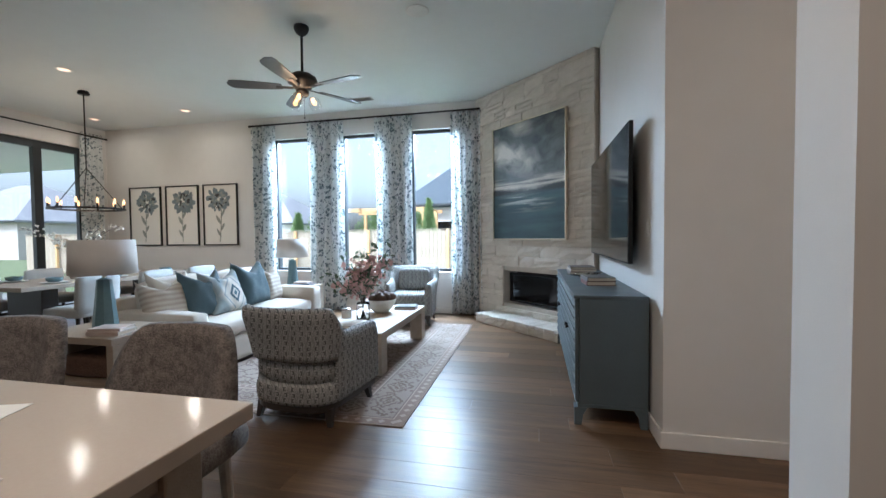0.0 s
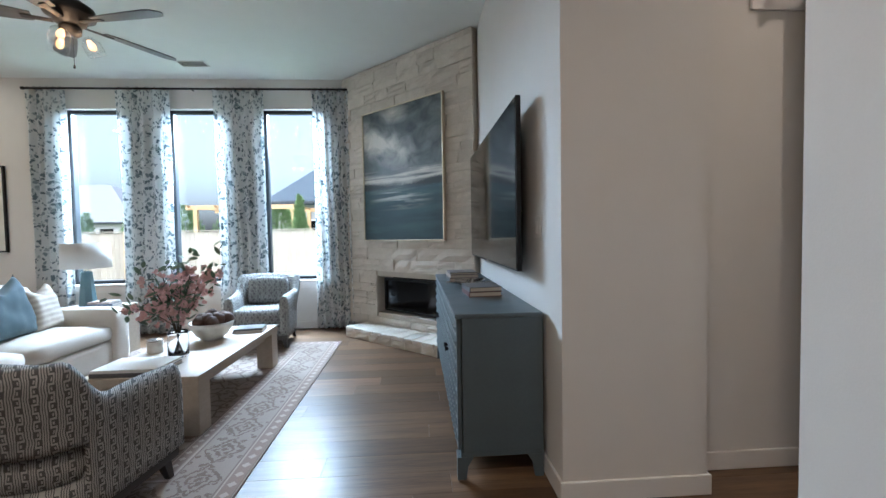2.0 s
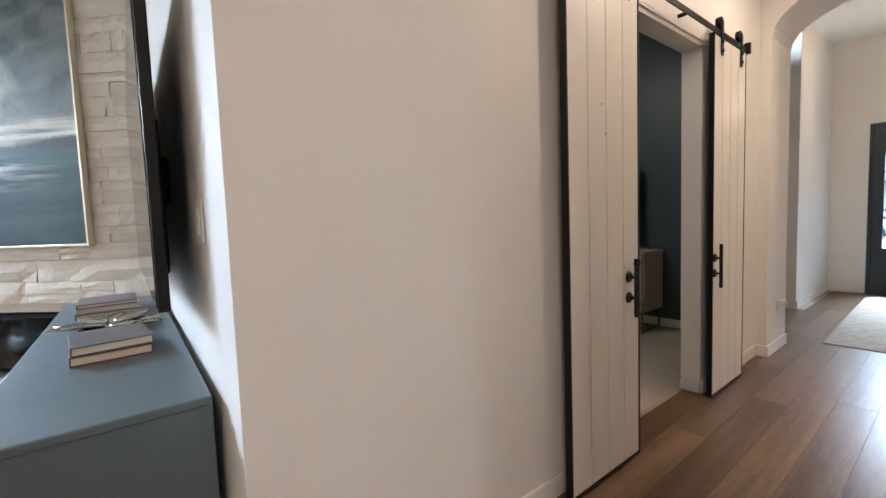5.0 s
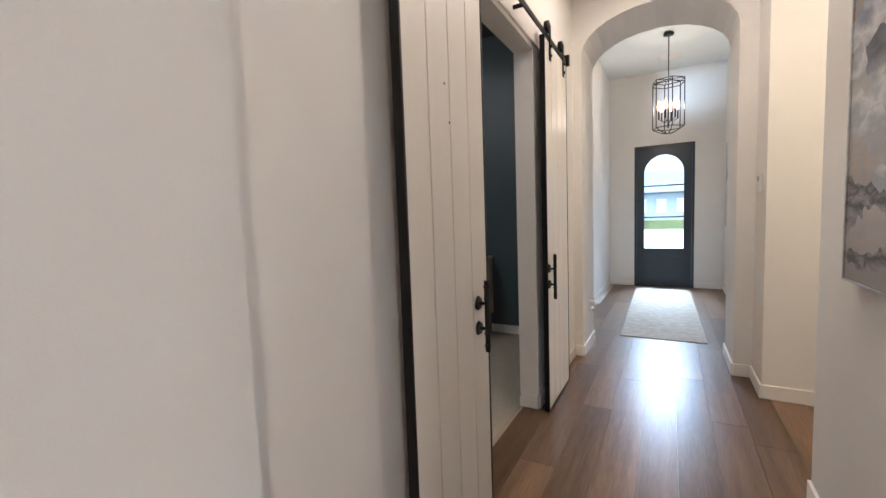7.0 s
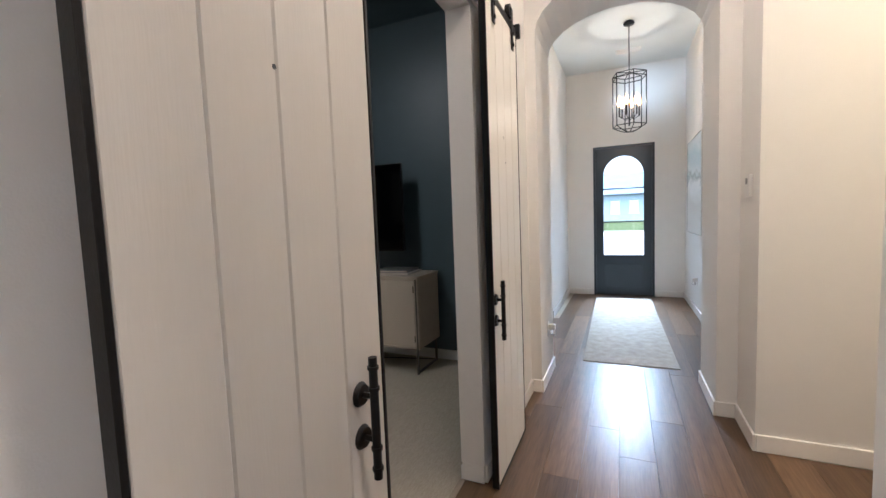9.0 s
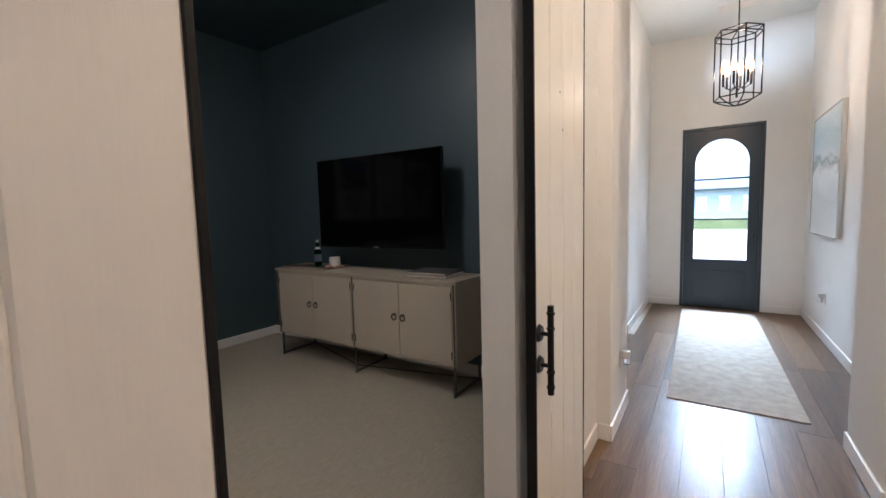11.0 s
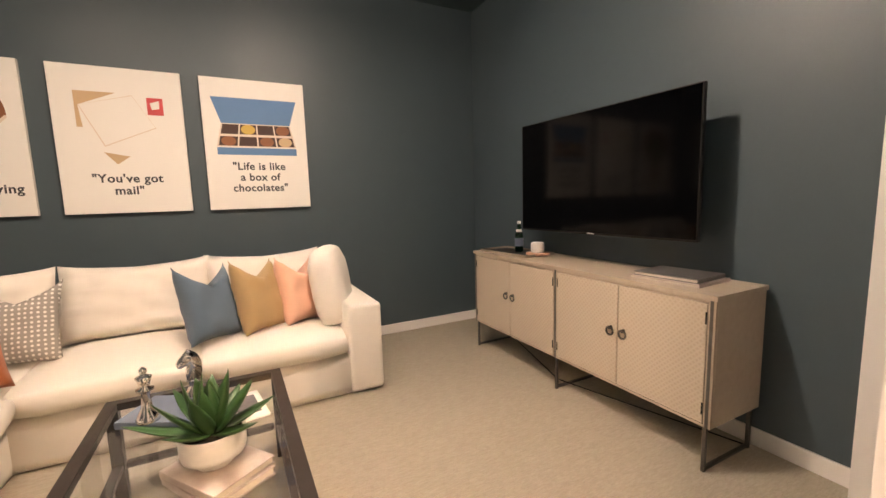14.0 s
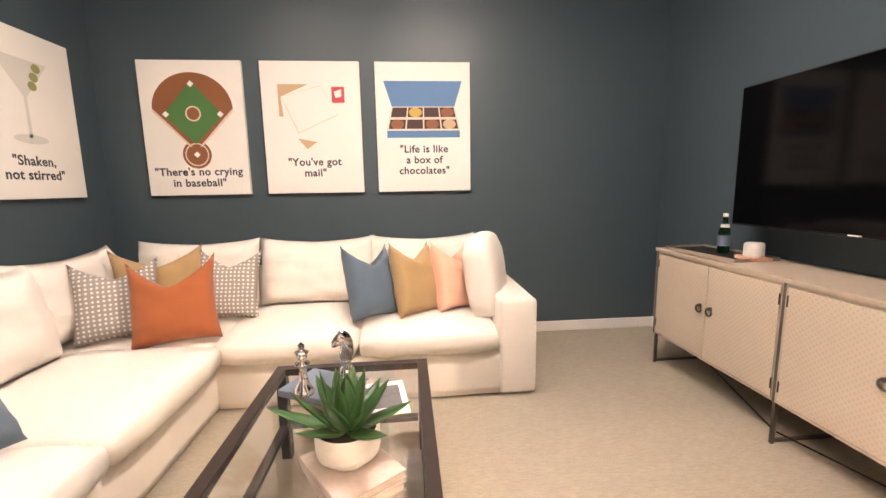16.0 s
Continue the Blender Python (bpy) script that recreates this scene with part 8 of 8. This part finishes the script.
# street side
STREET_WALL = material("pale_blue_siding", (0.33, 0.40, 0.47), (0.28, 0.35, 0.42), rough=0.8, scale=4, fine=30, bump=0.2)
STREET_ROOF = material("pale_slate_shingle", (0.17, 0.23, 0.30), (0.13, 0.19, 0.26), rough=0.8, scale=4, fine=24, bump=0.4)
structure("road", box(17.0, -60, -0.299, 40.0, 70, -0.27), DAYLIT_CONCRETE, "wide concrete road, its colour paled to stand for daylight")
structure("pavement", box(10.8, 1.2, -0.299, 17.0, 6.4, -0.06), DAYLIT_CONCRETE, "concrete front walk, its colour paled to stand for daylight")
structure("bank", box(44.0, -40, -0.299, 70.0, 50, 0.45), GRASS, "raised green front lawn across the street")
house(pose(50.0, 12.5, 0.45, 0, 0, -90), "house across the street with a blue-grey roof and white windows", 20, 11, 2.75, 2.6, [(a, a + 0.85, 0.75, 1.95) for a in (2.3, 4.1, 5.9, 7.7, 9.5, 11.3, 13.1, 14.9, 16.7)], STREET_WALL, STREET_ROOF, TRIM, "plain white window pane")


def parked_car(m, label):
    """A plain saloon car. Local: x along the car, origin under its middle on the road."""
    t = thing("car", label, "car", m)

    def hull(rows, half, low_half):
        bm = bmesh.new()
        rings = [[bm.verts.new((x, sd * (low_half if k else half), z)) for k, (x, z) in enumerate(((px, pz1), (px, pz0)))] for sd in (-1, 1) for px, pz0, pz1 in rows]
        k = len(rows)
        a, b = rings[:k], rings[k:]
        for i in range(k - 1):
            bm.faces.new((a[i][0], a[i + 1][0], a[i + 1][1], a[i][1]))
            bm.faces.new((b[i][0], b[i][1], b[i + 1][1], b[i + 1][0]))
            bm.faces.new((a[i][0], b[i][0], b[i + 1][0], a[i + 1][0]))
            bm.faces.new((a[i][1], a[i + 1][1], b[i + 1][1], b[i][1]))
        bm.faces.new((a[0][0], a[0][1], b[0][1], b[0][0]))
        bm.faces.new((a[-1][0], b[-1][0], b[-1][1], a[-1][1]))
        bmesh.ops.recalc_face_normals(bm, faces=bm.faces)
        bmesh.ops.bevel(bm, geom=bm.edges[:], offset=0.05, segments=2, affect="EDGES")
        return bm

    part("body", hull([(-2.25, 0.32, 0.78), (-1.9, 0.24, 0.92), (-0.9, 0.22, 0.95), (0.9, 0.22, 0.93), (1.9, 0.24, 0.82), (2.25, 0.34, 0.66)], 0.82, 0.88), CAR_PAINT, t, "", True)
    part("cabin", hull([(-1.75, 0.90, 0.95), (-0.95, 0.90, 1.40), (0.25, 0.90, 1.43), (1.15, 0.88, 0.94)], 0.62, 0.78), SCREEN, t, "dark glazed cabin", True)
    for x in (-1.4, 1.4):
        for sd in (-1, 1):
            wl = part("wheel", tube((x, sd * 0.72, 0.32), (x, sd * 0.90, 0.32), 0.32, seg=28), BLACK, t)
            part("rim", tube((x, sd * 0.895, 0.32), (x, sd * 0.91, 0.32), 0.20, seg=24), SILVER, wl)
    for sd in (-1, 1):
        part("headlight", box(2.12, sd * 0.62 - 0.14, 0.58, 2.24, sd * 0.62 + 0.14, 0.70, 0.02), WHITE_PLASTIC, t)


parked_car(pose(29.5, 7.2, -0.27, 0, 0, 90), "pale blue-grey saloon car parked on the road")

# ---- floor boards and fence boards, piece by piece ----
floor_ob = bpy.data.objects["floor"]
PLANK_W = 0.19
plank_mesh = {}


def plank(length):
    key = round(length, 1)
    if key not in plank_mesh:
        bm = box(0, 0.0004, -0.012, key - 0.0008, PLANK_W - 0.0004, 0.0, 0.0009, 1)
        me = bpy.data.meshes.new("plank")
        bm.to_mesh(me)
        bm.free()
        me.materials.append(OAK)
        plank_mesh[key] = me
    return plank_mesh[key]


def lay_boards(x0, x1, y0, y1, seed, rest):
    """Boards along x in random lengths; those that cross the edge are cut."""
    rn_ = random.Random(seed)
    y = y0
    while y < y1 - 0.01:
        x = x0 - rn_.choice((0.0, 0.4, 0.8, 1.2))
        while x < x1 - 0.05:
            ln = rn_.choice((1.2, 1.6, 1.9, 2.2))
            a, b = max(x, x0), min(x + ln, x1)
            b = a + max(0.1, round(b - a, 1))
            if b > x1 + 0.04:
                b -= 0.1
            x = b if b > a else x1
            if b - a < 0.05:
                continue
            if rest is not None:
                add_box(rest, a + 0.0008, y + 0.0008, -0.012, b - 0.0008, y + PLANK_W - 0.0008, 0.0)
                continue
            ob = new("plank", plank(b - a))
            ob.parent = floor_ob
            ob.matrix_basis = pose(a, y, 0)
        y += PLANK_W


lay_boards(-2.9, 2.2, 4.42, 8.12, 1, None)
lay_boards(-2.9, 10.6, 2.71, 4.42, 2, None)
lay_boards(0.0, 2.9, 0.43, 2.71, 3, None)
rest = bmesh.new()
lay_boards(GX0, -2.9, 2.71, 8.12, 4, rest)
lay_boards(GX0, 0.0, -4.13, 2.71, 5, rest)
lay_boards(0.0, 4.7, -4.13, 0.43, 6, rest)
lay_boards(2.9, 6.02, -1.09, 2.71, 7, rest)
lay_boards(7.0, 8.8, 4.42, 5.6, 8, rest)
part("plank_field", rest, OAK, floor_ob)["kind"] = "stuff"

fence = thing("fence", "tall pale cedar board fence with orange pine posts", "fence", pose(-22, FENCE_Y, -0.3))
FH = FENCE_TOP + 0.3
bm = box(0, 0, 0.03, 0.142, 0.02, FH, 0.002, 1)
bme = bpy.data.meshes.new("board")
bm.to_mesh(bme)
bm.free()
bme.materials.append(FENCE_WOOD)
for k in range(240):
    ob = new("board", bme)
    ob.parent = fence
    ob.matrix_basis = pose(0.146 * k, random.uniform(-0.003, 0.003), random.uniform(-0.012, 0.012))
for z in (0.35, 1.0, 1.6):
    part("rail", box(0, 0.03, z, 36, 0.07, z + 0.07, 0.003), FENCE_WOOD, fence)
for k in range(12):
    part("post", box(3.06 * k + 2.0, -0.15, 0, 3.06 * k + 2.10, -0.06, FH + 0.02, 0.004), POST_WOOD, fence)
part("cap", box(0, -0.055, FH + 0.022, 36, 0.045, FH + 0.05, 0.003), FENCE_WOOD, fence)

stones()
